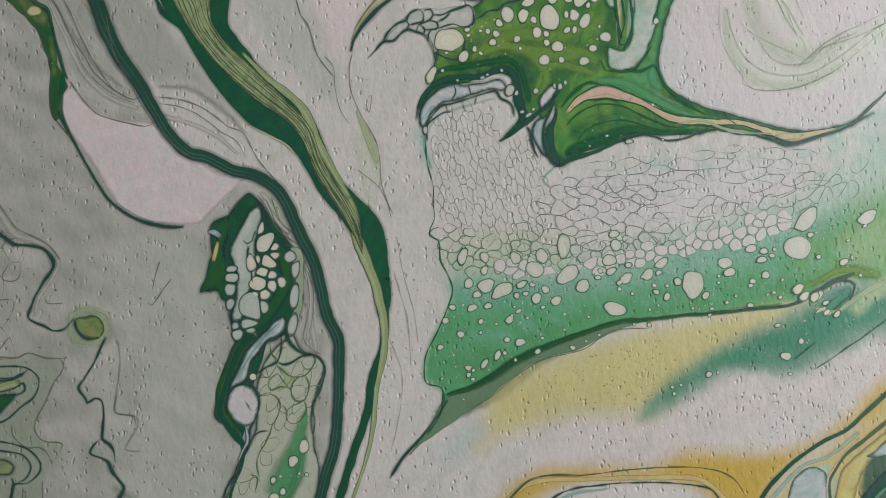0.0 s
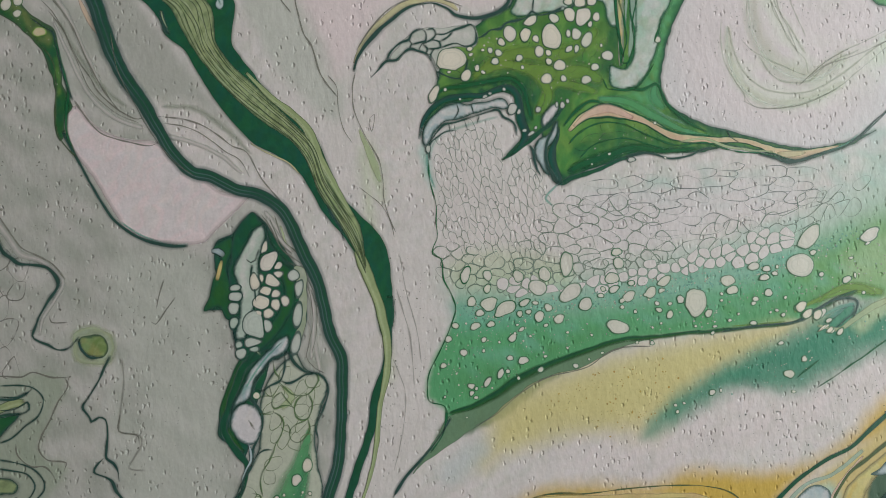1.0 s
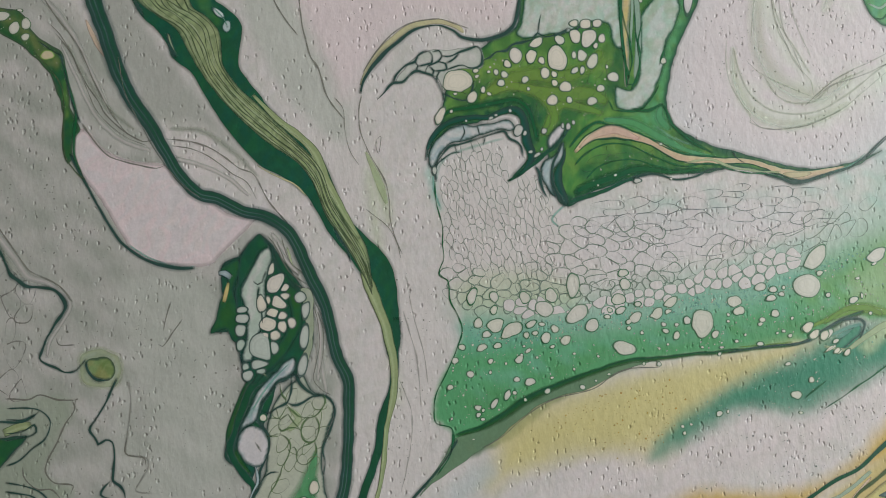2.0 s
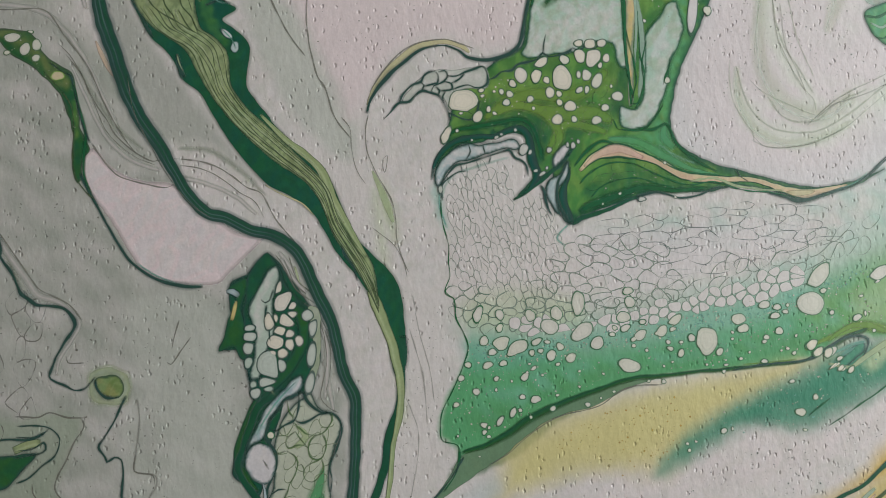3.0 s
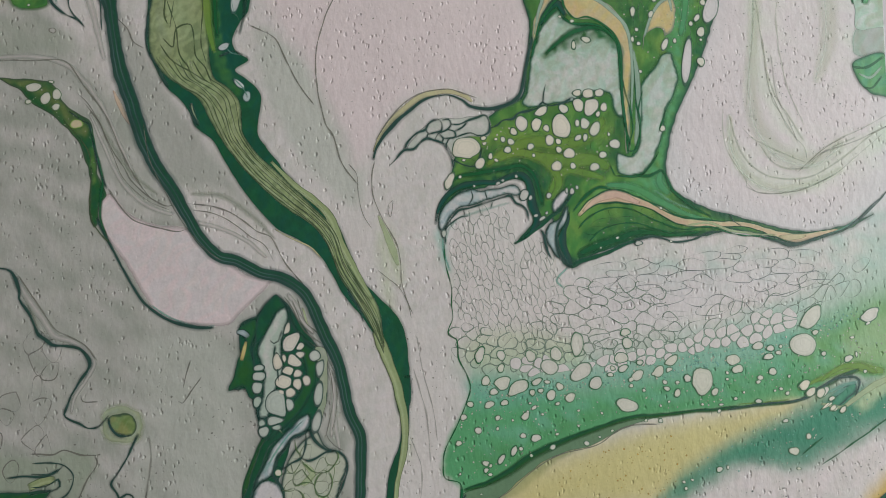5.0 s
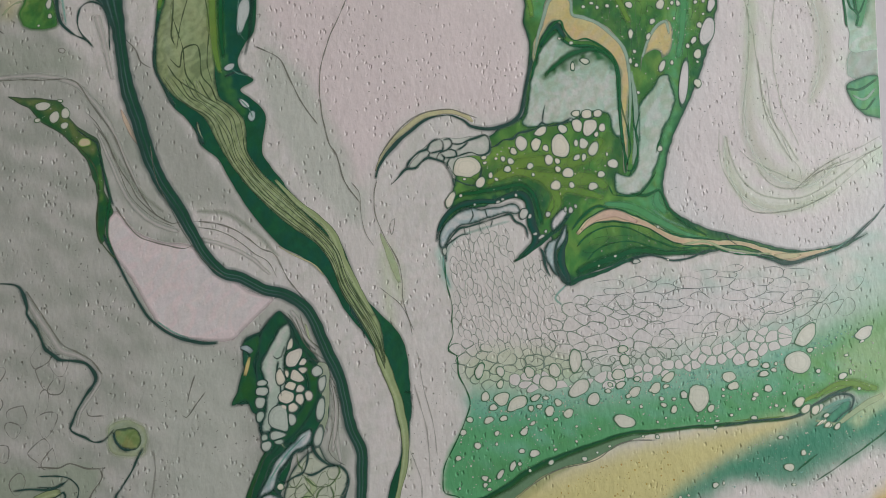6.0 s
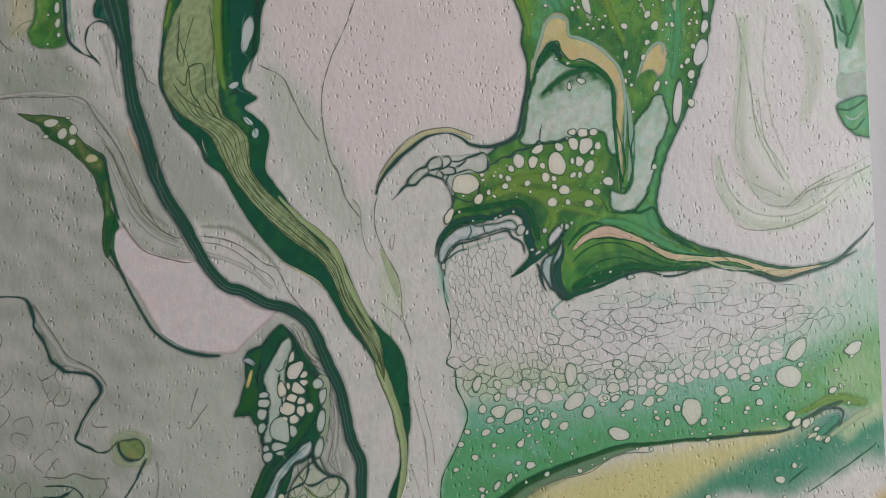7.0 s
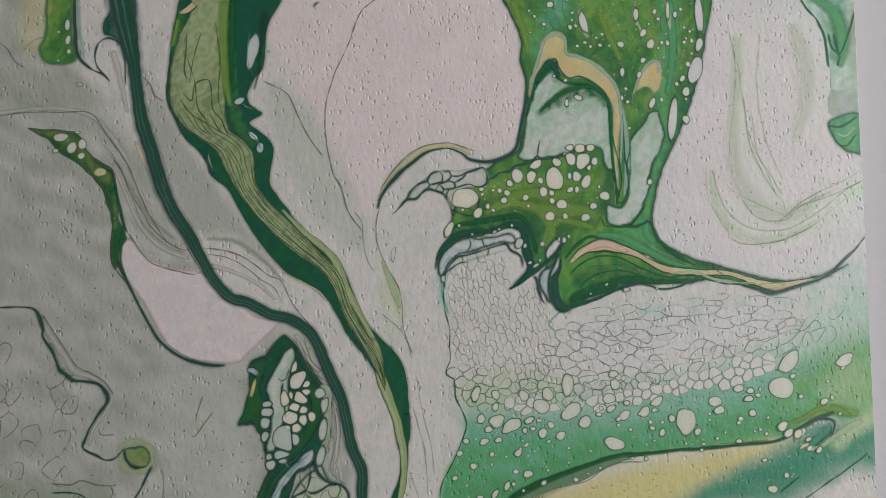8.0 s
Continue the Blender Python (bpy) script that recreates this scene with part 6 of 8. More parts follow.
pool("moss", "deep", 4, [(-54.9, -38.5), (-50.8, -34.6), (-46.8, -33.7), (-46.9, -40.6), (-49.1, -46.6), (-46.3, -57.7), (-46.5, -69.7), (-48.5, -69.6), (-52.4, -64.5), (-58.5, -66.4), (-56.3, -59.5), (-54.1, -50.5), (-51, -44.6), (-52.9, -40.5)])
vein("gold", 6, [(-51, -43.6, 1.5), (-52.1, -48.6, 2.5), (-53.2, -52.5, 2)])
vein("ice", 6, [(-55.9, -39.5, 1.5), (-52.9, -39.5, 3.5), (-50, -41.6, 3)])
pool("sage", "sage", 5, [(-19, -46.2), (-14.1, -47.3), (-13.3, -60.3), (-13.6, -72.3), (-16.7, -81.2), (-18.7, -78.2), (-16.5, -70.2), (-17.3, -57.2)])
bleed("white", 0.6, [(-34.1, -29.4, 1.5), (-37.8, -36.5, 2.5), (-41.4, -46.6, 2.5), (-40.5, -59.2, 2)])
pool("frost", "ink", 5, [(-33.4, -27.7), (-31.6, -31.4), (-32.6, -36.5), (-34, -40.3), (-34.7, -46.6), (-33.6, -54.1), (-34.5, -59.2), (-36.2, -63), (-36.6, -68), (-39, -74.2), (-40.2, -78.3), (-43.7, -79.3), (-44.7, -76.3), (-43.5, -70.5), (-42.9, -64.2), (-42.5, -59.2), (-43.8, -54.2), (-45.8, -49.2), (-45.1, -44.9), (-42.7, -40.1), (-39.8, -34.8), (-37.9, -30.2), (-35.9, -28.2)], marbled=0.6, grain=6)
pool("moss", "deep", 6, [(-28, -44), (-20.1, -47.2), (-18.3, -57.2), (-20.5, -67.2), (-27.7, -78), (-34.8, -84.9), (-39.9, -88.8), (-36.8, -82.9), (-28.5, -71), (-23.3, -61.1), (-24.2, -52.1)])
cells(7, [(-32.3, -38.3, 1.4, 3.3, -15), (-30, -44, 3.3, 5.8, -12), (-26.4, -46, 1.9, 1.9, 0), (-26.4, -49.8, 2.2, 1.7, 0), (-28.9, -52.4, 4.4, 3, 0), (-33.4, -51.6, 1.1, 2.5, 0), (-36.1, -52.9, 2.2, 3.9, 5), (-30.8, -57.2, 3.6, 2.2, 0), (-27.5, -58.4, 2.5, 1.9, 0), (-32.7, -62.4, 3.8, 4.1, 0), (-27.2, -62.9, 2.2, 3.3, -15), (-23, -61.6, 1.9, 2.2, 0), (-30.4, -66.7, 2.7, 2.2, 20), (-34.2, -67, 2.2, 1.1, 0)], "ink", "shell", parent=feather_island, swell=1.32)
cells(7, [(-35.1, -73, 5.8, 5.2, -30), (-30.9, -72.5, 2.2, 2.5, 0), (-37.2, -80.3, 4.1, 2.2, 20), (-36.4, -82.8, 2.2, 1.4, 0), (-41.9, -84.5, 2.2, 2.5, 0), (-42.9, -81.3, 1.4, 1.9, 0), (-45, -56, 2.2, 1.7, 0), (-44.9, -59.5, 2.5, 3, 0), (-45.4, -64.5, 2.2, 3, 0), (-45.3, -71.3, 1.7, 2.5, 0), (-19.2, -50.3, 2.2, 2.5, 0), (-16.8, -55.3, 1.7, 4.1, -8), (-17.2, -67.9, 1.9, 5, -5), (-17.8, -80.5, 1.7, 5, -12)], "ink", "frost", parent=feather_island, swell=1.32)
vein("line", 7, [(-40.2, -42.9, 0.7), (-38.2, -44.6, 1), (-36.2, -43.6, 1), (-34.5, -38.5, 1)])
vein("line", 7, [(-37.7, -45.4, 0.7), (-38.1, -50.4, 1), (-36.3, -56.2, 0.7), (-35.7, -61.7, 1)])
vein("line", 7, [(-39.4, -68, 1), (-37.4, -66.2, 1.3), (-35.7, -66.7, 1)])
vein("line", 7, [(-41.1, -70.5, 0.7), (-39.4, -68, 1), (-41, -73, 0.7)])
vein("celery", 7, [(-36.4, -82.8, 0.5), (-34.7, -84.3, 0.6), (-33.2, -86, 0.5)])
vein("hair", 4, [(-34.2, -22.6, 0.5), (-30.4, -27.6, 0.6), (-27.1, -33.9, 0.6), (-24, -39, 0.6), (-19, -42.7, 0.8), (-15.7, -45, 0.5)])
vein("hair", 4, [(-30.5, -23.8, 0.5), (-27.9, -30.1, 0.5), (-24.8, -36.4, 0.5), (-19.8, -40.4, 0.5)])
vein("hair", 4, [(-28, -23.3, 0.5), (-25.9, -30.1, 0.6), (-23.3, -35.2, 0.5), (-19, -38.9, 0.6), (-16.2, -42.7, 0.5)])
vein("hair", 4, [(-21.5, -44, 0.5), (-16.4, -47.8, 0.6), (-12.6, -52.8, 0.6), (-9.5, -59.1, 0.6), (-7.5, -67.1, 0.5)])
vein("hair", 4, [(-13.9, -51.5, 0.5), (-11.3, -61.6, 0.6), (-10.4, -71.7, 0.5), (-12.3, -81.7, 0.6), (-13, -86.7, 0.5), (-9.2, -91.3, 0.6), (-4.7, -93.8, 0.5)])
vein("hair", 4, [(-11.3, -56.6, 0.5), (-8.7, -66.6, 0.5), (-9.1, -76.7, 0.6), (-10.8, -84.7, 0.5)])
vein("light", 3, [(-31.7, -23.8, 2), (-26.6, -32.7, 3.1), (-19.8, -40.2, 2.5)])
vein("light", 3, [(-15.1, -50.3, 2.5), (-10.5, -64.1, 3.6), (-10.3, -79.2, 3.6), (-11, -88, 2.5)])
vein("celery", 3, [(-25.4, -27.6, 0.8), (-22.8, -35.2, 1), (-18.3, -39.4, 0.8)])
pool("ice", "ink", 6, [(-21.6, -76.7), (-24.8, -78), (-29.7, -83), (-34.6, -88), (-38.3, -93), (-40.7, -98), (-43.1, -103), (-45.5, -108.7), (-45.7, -111.2), (-43.3, -108.2), (-39.3, -106.2), (-36.9, -102.5), (-35.5, -96.7), (-32.1, -92.5), (-28.4, -88), (-24.7, -85.8), (-22, -84.2), (-20.8, -80.5)], marbled=0.8, grain=6, turn=45)
vein("wash", 7, [(-23.6, -79.7, 1.3), (-30.9, -86.8, 1.5), (-37, -95.5, 1.5), (-41.4, -103.7, 1.3)])
vein("line", 7, [(-21.5, -84.2, 1), (-24.7, -86, 1.3), (-28.4, -87.5, 1.3), (-32.1, -92.3, 1.3), (-35, -96.7, 1.3), (-36.7, -100.5, 1.3), (-36.9, -104.7, 1.7), (-34.9, -108, 1.7), (-32.3, -111.7, 1.3), (-32, -117.9, 1.3), (-34.2, -122.9, 1.3), (-36.1, -127.1, 1.7), (-36.3, -132.8, 1.3)])
# lower island
lower_island = pool("husk", "ink", 4, [(-17.8, -84.2), (-20.8, -87.2), (-24.9, -90.1), (-30, -97), (-33.2, -106.9), (-33.4, -116.9), (-33.6, -126.9), (-36.8, -133.9), (-42, -143.8), (-45.2, -153.7), (-47.4, -168.7), (-10.4, -168.4), (-5.1, -149.5), (-7.7, -131.4), (-8.5, -118.4), (-4.2, -103.5), (-3.1, -98.5), (-7, -94.4), (-13.9, -91.3)], label="pale green island of paint netted with dark green threads")
flecks(6, 50, "cell", .15, .4, 9, [(-12.6, -126.3), (-8.8, -136.4), (-9.1, -149.4), (-21.3, -159.2), (-36.3, -158.9), (-23.9, -139.1)])
vein("deep", 5, [(-29.8, -84, 2.5), (-39.9, -89.8, 3.2), (-44.1, -99.7, 3.3), (-47.3, -109.7, 2.7), (-49.4, -116.6, 2.7), (-46.6, -123.7, 2.8), (-41.7, -129.8, 3.2), (-38.8, -133.8, 2), (-40, -143.8, 1.5), (-43.1, -151.7, 1.5), (-46.4, -165.7, 1.4)])
bleed("sky", 0.7, [(-44.7, -109.2, 1.3), (-45.6, -115.4, 1.5), (-43.6, -121.6, 1.5), (-39.6, -124.6, 1.3)])
bleed("white", 0.7, [(-38.1, -110.4, 2), (-36.7, -116.7, 2.5)])
pool("mist", "slate", 7, [(-39.3, -106.7), (-43, -107.9), (-45.7, -111.7), (-46.1, -116.6), (-44.1, -121.6), (-40.3, -124.6), (-37.6, -125.6), (-34.7, -123.6), (-32.5, -119.2), (-32.1, -114.2), (-33.9, -110), (-36.4, -107.7)])
vein("hair", 8, [(-38.3, -114.2, 1), (-36.7, -116.7, 1.5), (-35.5, -118.6, 0.8)])
vein("ice", 7, [(-38.1, -124.6, 0.8), (-37.1, -128.6, 1.5), (-37, -132, 1.5), (-38.9, -136, 1), (-40.9, -140.9, 0.5)])
vein("greeny", 5, [(-11.4, -118, 2), (-13.1, -125.5, 6.6), (-15.7, -134.2, 10.2), (-18.6, -142.8, 14.3), (-21.5, -150.2, 15.8), (-23.9, -156.9, 15.3)])
vein("greeny", 5, [(-11.8, -129.2, 3.6), (-14.2, -139.1, 7.6), (-15.3, -147.8, 7.6), (-20.2, -156.4, 7.6)])
vein("celery", 5, [(-23.3, -99.3, 2.5), (-19.5, -104.3, 4.1), (-24.4, -109.2, 3.1)])
vein("line", 8, [(-21, -83.7, 1.3), (-19.2, -88, 2), (-15.9, -91.3, 1.7), (-12.2, -93.5, 1.3), (-8.4, -93.8, 1.3), (-5.2, -95.5, 1.3), (-3.4, -99.3, 1.2), (-3.6, -104.3, 1), (-5.8, -110.5, 1), (-8.2, -115.8, 1), (-8.4, -118.8, 1), (-7.6, -123, 1), (-8.1, -128.7, 0.7)])
vein("line", 8, [(-24.6, -96.8, 1), (-20.9, -98, 1.3), (-17.1, -96.8, 1.2), (-13.4, -94.3, 1.3), (-9.7, -93.5, 1.3)])
vein("line", 8, [(-23, -84.2, 1), (-22.5, -88, 1), (-23.1, -93, 1), (-24.6, -96.8, 1.3), (-29, -99.2, 1), (-32.7, -101.7, 1), (-35.5, -100.5, 1)])
vein("gthread", 8, [(-27.7, -88.5, 0.8), (-26.9, -93, 0.8), (-24.6, -96, 1)])
vein("gthread", 8, [(-8.4, -93.8, 1.3), (-7.7, -96.8, 1.3), (-9.6, -100.5, 1), (-12.1, -102.8, 1), (-15.8, -103.5, 1), (-19.6, -102.8, 1), (-22.1, -100.5, 1), (-24.6, -98.8, 1)])
vein("gthread", 8, [(-12.1, -103, 1), (-10.3, -106.8, 1), (-10.8, -110.5, 1), (-12.5, -113.8, 1.2), (-14.9, -114.3, 1), (-17.2, -113, 1), (-18.2, -109.3, 1), (-17, -105.5, 1), (-14.6, -103.5, 1)])
vein("gthread", 8, [(-18.2, -109.3, 1), (-20.7, -108, 0.8), (-23.5, -108, 1), (-26.9, -109.2, 1), (-28.2, -106.7, 0.8), (-27, -104.2, 0.8), (-24, -101.8, 1)])
vein("gthread", 8, [(-13.2, -114.5, 1), (-17.7, -116.5, 1), (-19.9, -119.2, 0.8), (-19.3, -123, 0.8), (-16.3, -124.2, 0.8), (-13.1, -121.7, 0.8), (-11.4, -118, 1), (-12.2, -113.8, 1)])
vein("gthread", 8, [(-11.4, -117.3, 0.8), (-8, -116.3, 1)])
vein("gthread", 8, [(-28.2, -110.5, 1), (-24.4, -112.5, 1), (-22.6, -115.5, 1), (-23.1, -118.7, 0.8), (-24.5, -122.2, 0.8), (-26.2, -125.4, 1), (-27.2, -129.6, 0.7)])
vein("gthread", 8, [(-22.9, -117.2, 0.8), (-21.1, -116.5, 0.8), (-19.3, -120.7, 0.7)])
vein("line", 8, [(-34.6, -129.6, 1), (-31.2, -127.4, 1), (-27.7, -127.4, 0.8)])
vein("gthread", 8, [(-27.2, -127.9, 1), (-29.1, -132.8, 0.8), (-31.5, -136.5, 0.8), (-32.7, -141.5, 1), (-31.6, -147.9, 0.7)])
vein("line", 8, [(-34.6, -131.6, 1), (-36.5, -134.5, 1.3), (-39.9, -140.2, 1.2), (-41, -145.8, 1.3), (-43.7, -148.8, 1.3), (-46.1, -153.2, 1.3), (-47, -157.6, 1.3)])
vein("gthread", 8, [(-36.3, -146.4, 0.7), (-32.4, -147.7, 0.8), (-33.3, -154.3, 0.7)])
vein("gthread", 8, [(-33.8, -111.7, 1), (-30.6, -111.5, 0.8), (-28.2, -110.5, 1)])
vein("gthread", 8, [(-24, -101.8, 1), (-22, -104.8, 0.7), (-18.2, -109.3, 0.7)])
vein("gthread", 8, [(-33.2, -104.2, 0.7), (-29.5, -103.7, 0.8), (-27, -104.2, 0.8)])
vein("gthread", 8, [(-29.5, -99.2, 0.8), (-28.2, -103.7, 0.7)])
cells(8, [(-34.9, -103.5, 1.8, 2, 0), (-12.2, -134.2, 2.3, 3.8, -5), (-16.9, -140.6, 2.3, 3.1, 5), (-25.5, -148.9, 1.5, 2, 0), (-10.9, -146.6, 1, 1.3, 0), (-21.2, -153.9, 1.5, 2.3, 0), (-25.1, -156.4, 2.5, 2.3, 30), (-14.1, -146.1, 0.8, 0.8, 0), (-22.3, -147.2, 1, 0.8, 0)], "forest", "shell", parent=lower_island)
# foot of the green band
pool("slab", "slab", 2, [(50.4, -113), (61, -109.5), (71.2, -104), (78.9, -98.2), (91.7, -91.8), (104.6, -86.7), (117.5, -82.4), (130.5, -79.5), (142.3, -78.5), (130.5, -82.4), (120.6, -86.7), (111, -91.8), (99.4, -94.6), (89.1, -98.4), (79.6, -105.3), (69.2, -114.1), (59, -120.6), (49.7, -127.1), (40.8, -133), (34.6, -138.5), (40.3, -129), (45.8, -120.8)], soft=0.6, marbled=0)
vein("hair", 4, [(143.6, -81.8, 0.5), (130.5, -82.4, 0.8), (122.7, -84.9, 0.8), (114.9, -90.6, 0.8), (107.2, -93.1, 0.8), (98.1, -94.9, 0.6), (89.1, -98.9, 0.6), (80.2, -105, 0.5), (71.2, -112.8, 0.5), (62.3, -117.6, 0.5)])
vein("shadow_green", 3, [(50.4, -112, 2), (61, -109, 3.6), (71.2, -104, 4.6), (80.1, -97.9, 5.1), (91.7, -92.1, 4.6), (104.6, -87, 3.6), (117.5, -82.6, 3.3), (130.5, -78.8, 3.1), (143.6, -78, 2.8), (156.7, -76.4, 2.3), (172.5, -75.1, 2.8), (191, -73.3, 2), (209.7, -71.1, 2), (220.4, -65.9, 2.8), (231.2, -59.9, 3.1), (239.9, -56.4, 2.5)])
vein("leafy", 3, [(180.5, -72.8, 0.8), (193.7, -72, 1.3), (205.7, -70.6, 1)])
vein("leafy", 3, [(220.5, -62, 2), (231.3, -55.4, 3.6), (240.7, -54.9, 5.1), (248.8, -58, 3.6)])
vein("line", 4, [(175.2, -75.4, 0.7), (191.1, -72.7, 1), (211, -70.6, 1.3), (220.4, -65.4, 1.7), (228.5, -60.7, 1.3), (236.6, -59.8, 1.3), (239.8, -61.4, 1.3), (239.2, -65.3, 1), (237.3, -69.2, 0.7)])
pool("sea", "teal", 3, [(224.4, -73.2), (228.5, -68), (233.3, -63.8), (237.4, -61.7), (239, -64), (236.8, -68.5), (231.6, -72.6), (227, -75.3)], soft=0.8)
vein("celery", 4, [(220.4, -72.4, 1.5), (230.5, -74.2, 2), (237.8, -69.8, 3.1), (246, -64.5, 3.6), (255, -60, 3.6)])
cells(5, [(226, -70.1, 2, 1.3, 25), (226.5, -74.5, 2.3, 1.3, 35), (223.3, -73.2, 3.6, 0.6, 38), (231.3, -75.3, 2.5, 1.5, 40), (220.7, -67.5, 2, 3.3, -40), (216.1, -67, 3.3, 2, 30), (213, -63.8, 3.1, 2.5, 15)], "forest", "shell")
vein("gline", 4, [(210.8, -96.3, 0.5), (216.1, -91.9, 1), (221.5, -88, 0.5)])
vein("gline", 4, [(220, -101, 0.5), (229.5, -95, 0.8), (240.3, -88, 0.8), (249.8, -81.5, 0.8), (256.6, -76.3, 0.8)])
vein("line", 4, [(51.4, -113.5, 1.3), (47.1, -120.8, 1), (41.3, -129, 1), (35.8, -135, 1.7), (31.3, -140, 1.7), (27.6, -145.7, 2), (25.8, -148.9, 1)])
lace(6, 5.2, 0.6, 1.3, 70, "ivy", 0.34, 0.75, 52, [(-27.7, -86.8), (-22.2, -86.8), (-10.9, -94.8), (-4.7, -96.8), (-4.1, -106.8), (-8.2, -119.3), (-14.3, -126.7), (-24.1, -134.1), (-30.2, -146.4), (-33.7, -156.8), (-44.8, -156.7), (-38.8, -143.9), (-32.8, -131.6), (-27.3, -121.7), (-31.4, -109.2), (-34.5, -101.7)])
wash("turq", 5, 0.5, [(51.9, -62.6), (68.5, -60.8), (89.1, -61.2), (104.6, -57.3), (125.4, -52.8), (146.3, -49.4), (167.4, -44.1), (191.3, -40), (215.4, -34.1), (237.1, -26.5), (237, -32.3), (215.4, -42.4), (191.3, -48.3), (167.4, -54.2), (146.3, -59.4), (125.4, -63.6), (104.6, -67.6), (86.5, -72.7), (68.6, -72.8), (53.2, -72.8)], streak=0.35, seed=41)
flecks(4, 380, "shell", 0.12, 0.55, 61, [(53.2, -62.6), (73.7, -61.3), (94.3, -59.9), (117.6, -55.4), (143.7, -51.2), (170.1, -45.3), (196.7, -41.3), (223.5, -34.5), (223.4, -41.1), (196.6, -49.1), (170, -54.4), (143.7, -60.5), (117.6, -64.9), (91.7, -70.1), (68.6, -71.5), (54.5, -71.5)])
vein("moss_edge", 4, [(-39.1, -87.5, 6.6), (-43, -94.2, 6.1), (-46.3, -101.7, 5.1), (-48.9, -109.2, 4.6), (-49.1, -115.4, 4.1), (-47, -120.3, 3.6), (-43.5, -124.6, 3.1), (-40, -128.5, 2.5)])
# cells and borders of the green mass
cells(8, [(78, 61, 3.1, 3.7, -20), (74.2, 57.1, 2.3, 1.7, -30), (85.3, 60.9, 2.6, 3.4, 0), (87.6, 67.2, 4, 2, 25), (90, 59, 1.7, 2, 0), (97.3, 59.7, 4.8, 5.7, 0), (91.7, 53.1, 2.3, 2.6, -20), (95.8, 52.6, 1.7, 1.7, 0), (96.1, 48.5, 1.7, 1.7, 0), (101.1, 46.8, 2.6, 2.9, -30), (95, 40.5, 2.3, 2.9, -30), (106.1, 70.6, 3.1, 3.4, 40), (111.8, 69.9, 4, 4.6, 20), (110.6, 76.4, 3.4, 2.3, 0), (105.3, 76.6, 2.6, 1.7, 0), (115.9, 76.8, 2.6, 2, 30), (118.2, 69.7, 2, 2, 0), (115.3, 66.4, 1.4, 1.7, 0)], "deep", "shell", parent=green_mass, swell=1.12)
cells(8, [(108.8, 61.5, 2.9, 2.6, 0), (105.2, 61.7, 1.4, 2, 0), (113.8, 58.9, 2.6, 3.7, -25), (105.8, 54.6, 2.3, 1.7, 30), (109, 54.7, 1.4, 2.3, -20), (82.4, 49.9, 1.7, 2, 0), (71.3, 48.2, 2.3, 1.7, 0), (72.8, 52.1, 2, 1.7, 0), (69, 53.2, 1.4, 1.7, 0), (117.5, 46.3, 2, 2, 0), (123.4, 51.7, 2.6, 2.6, 30), (113.4, 40.3, 2.3, 2.3, 0), (102.9, 40.7, 1.7, 1.7, 20), (65.6, 43.1, 1.1, 1.1, 0), (98.5, 68.7, 2.6, 2.3, 0), (120.5, 56.4, 0.9, 1.1, 0), (83.9, 45.6, 1.1, 1.1, 0)], "deep", "cell", parent=green_mass, swell=1.08)
vein("mint", 8, [(84.6, 105.2, 1.1), (86.6, 115.9, 1.7), (89.6, 126.7, 2.3), (92.5, 134.5, 2.3), (98.5, 137.2, 2.3), (103, 134.2, 2), (103.9, 127.2, 1.7), (109, 125.8, 2.3), (116.5, 122.9, 2.3), (123.9, 117, 2.3), (129.9, 109.6, 2.3), (132.1, 99, 2), (132.6, 83.9, 1.7), (131.8, 65.9, 1.1)])
vein("mint", 8, [(138.8, 105.2, 1.4), (141.9, 114.5, 1.7), (146.5, 122.3, 2), (151.1, 124.6, 2), (152.8, 117.9, 1.4)])
vein("gline", 8, [(82.8, 93.1, 1.1), (85.7, 105.3, 1.4), (88.1, 112.9, 1.4), (94, 121.7, 1.7), (97.6, 123.9, 1.4), (99.4, 119.4, 1.4), (104.5, 114, 1.1), (110.5, 114.8, 1.1), (117.9, 111.4, 1.4), (123.8, 106.3, 1.4), (126.8, 98.8, 1.7), (127.2, 83.7, 1.7), (128, 65.8, 1.4), (130.8, 51, 1.1)])
vein("foresty", 6, [(89.6, 95.4, 2.3), (95.5, 101, 4), (104.5, 107.3, 5.1), (116.4, 109.2, 3.4), (124.4, 104.2, 1.7)])
vein("foresty", 6, [(88.1, 109.9, 2.9), (92.6, 116.1, 4.6), (97, 119.9, 3.4)])
vein("greeny", 6, [(159.2, 158.5, 5.1), (160.4, 139.7, 6.3), (159.5, 121.1, 5.1), (156.8, 105.7, 3.4)])
vein("leafy", 6, [(74.5, 155.7, 5.7), (80.6, 140.3, 5.1), (83.6, 125, 3.4)])
vein("leafy", 6, [(121.2, 151, 4.6), (127.1, 135.6, 5.7), (133, 123.4, 3.4)])
vein("greeny", 6, [(92.5, 156.3, 6.8), (95.5, 147, 8.6), (100, 139.4, 4.6)])
vein("celery", 6, [(110.6, 152.2, 2.9), (112.1, 144.4, 3.7), (114.5, 137.7, 3.7), (115, 135.2, 1.4)])
vein("celery", 6, [(140, 154.1, 2), (139.9, 148.4, 2.6), (142.3, 143.8, 1.4), (144, 139.2, 2.6)])
vein("celery", 6, [(157.1, 158.4, 2.3), (158.7, 147.5, 3.4), (159.2, 141.3, 1.7)])
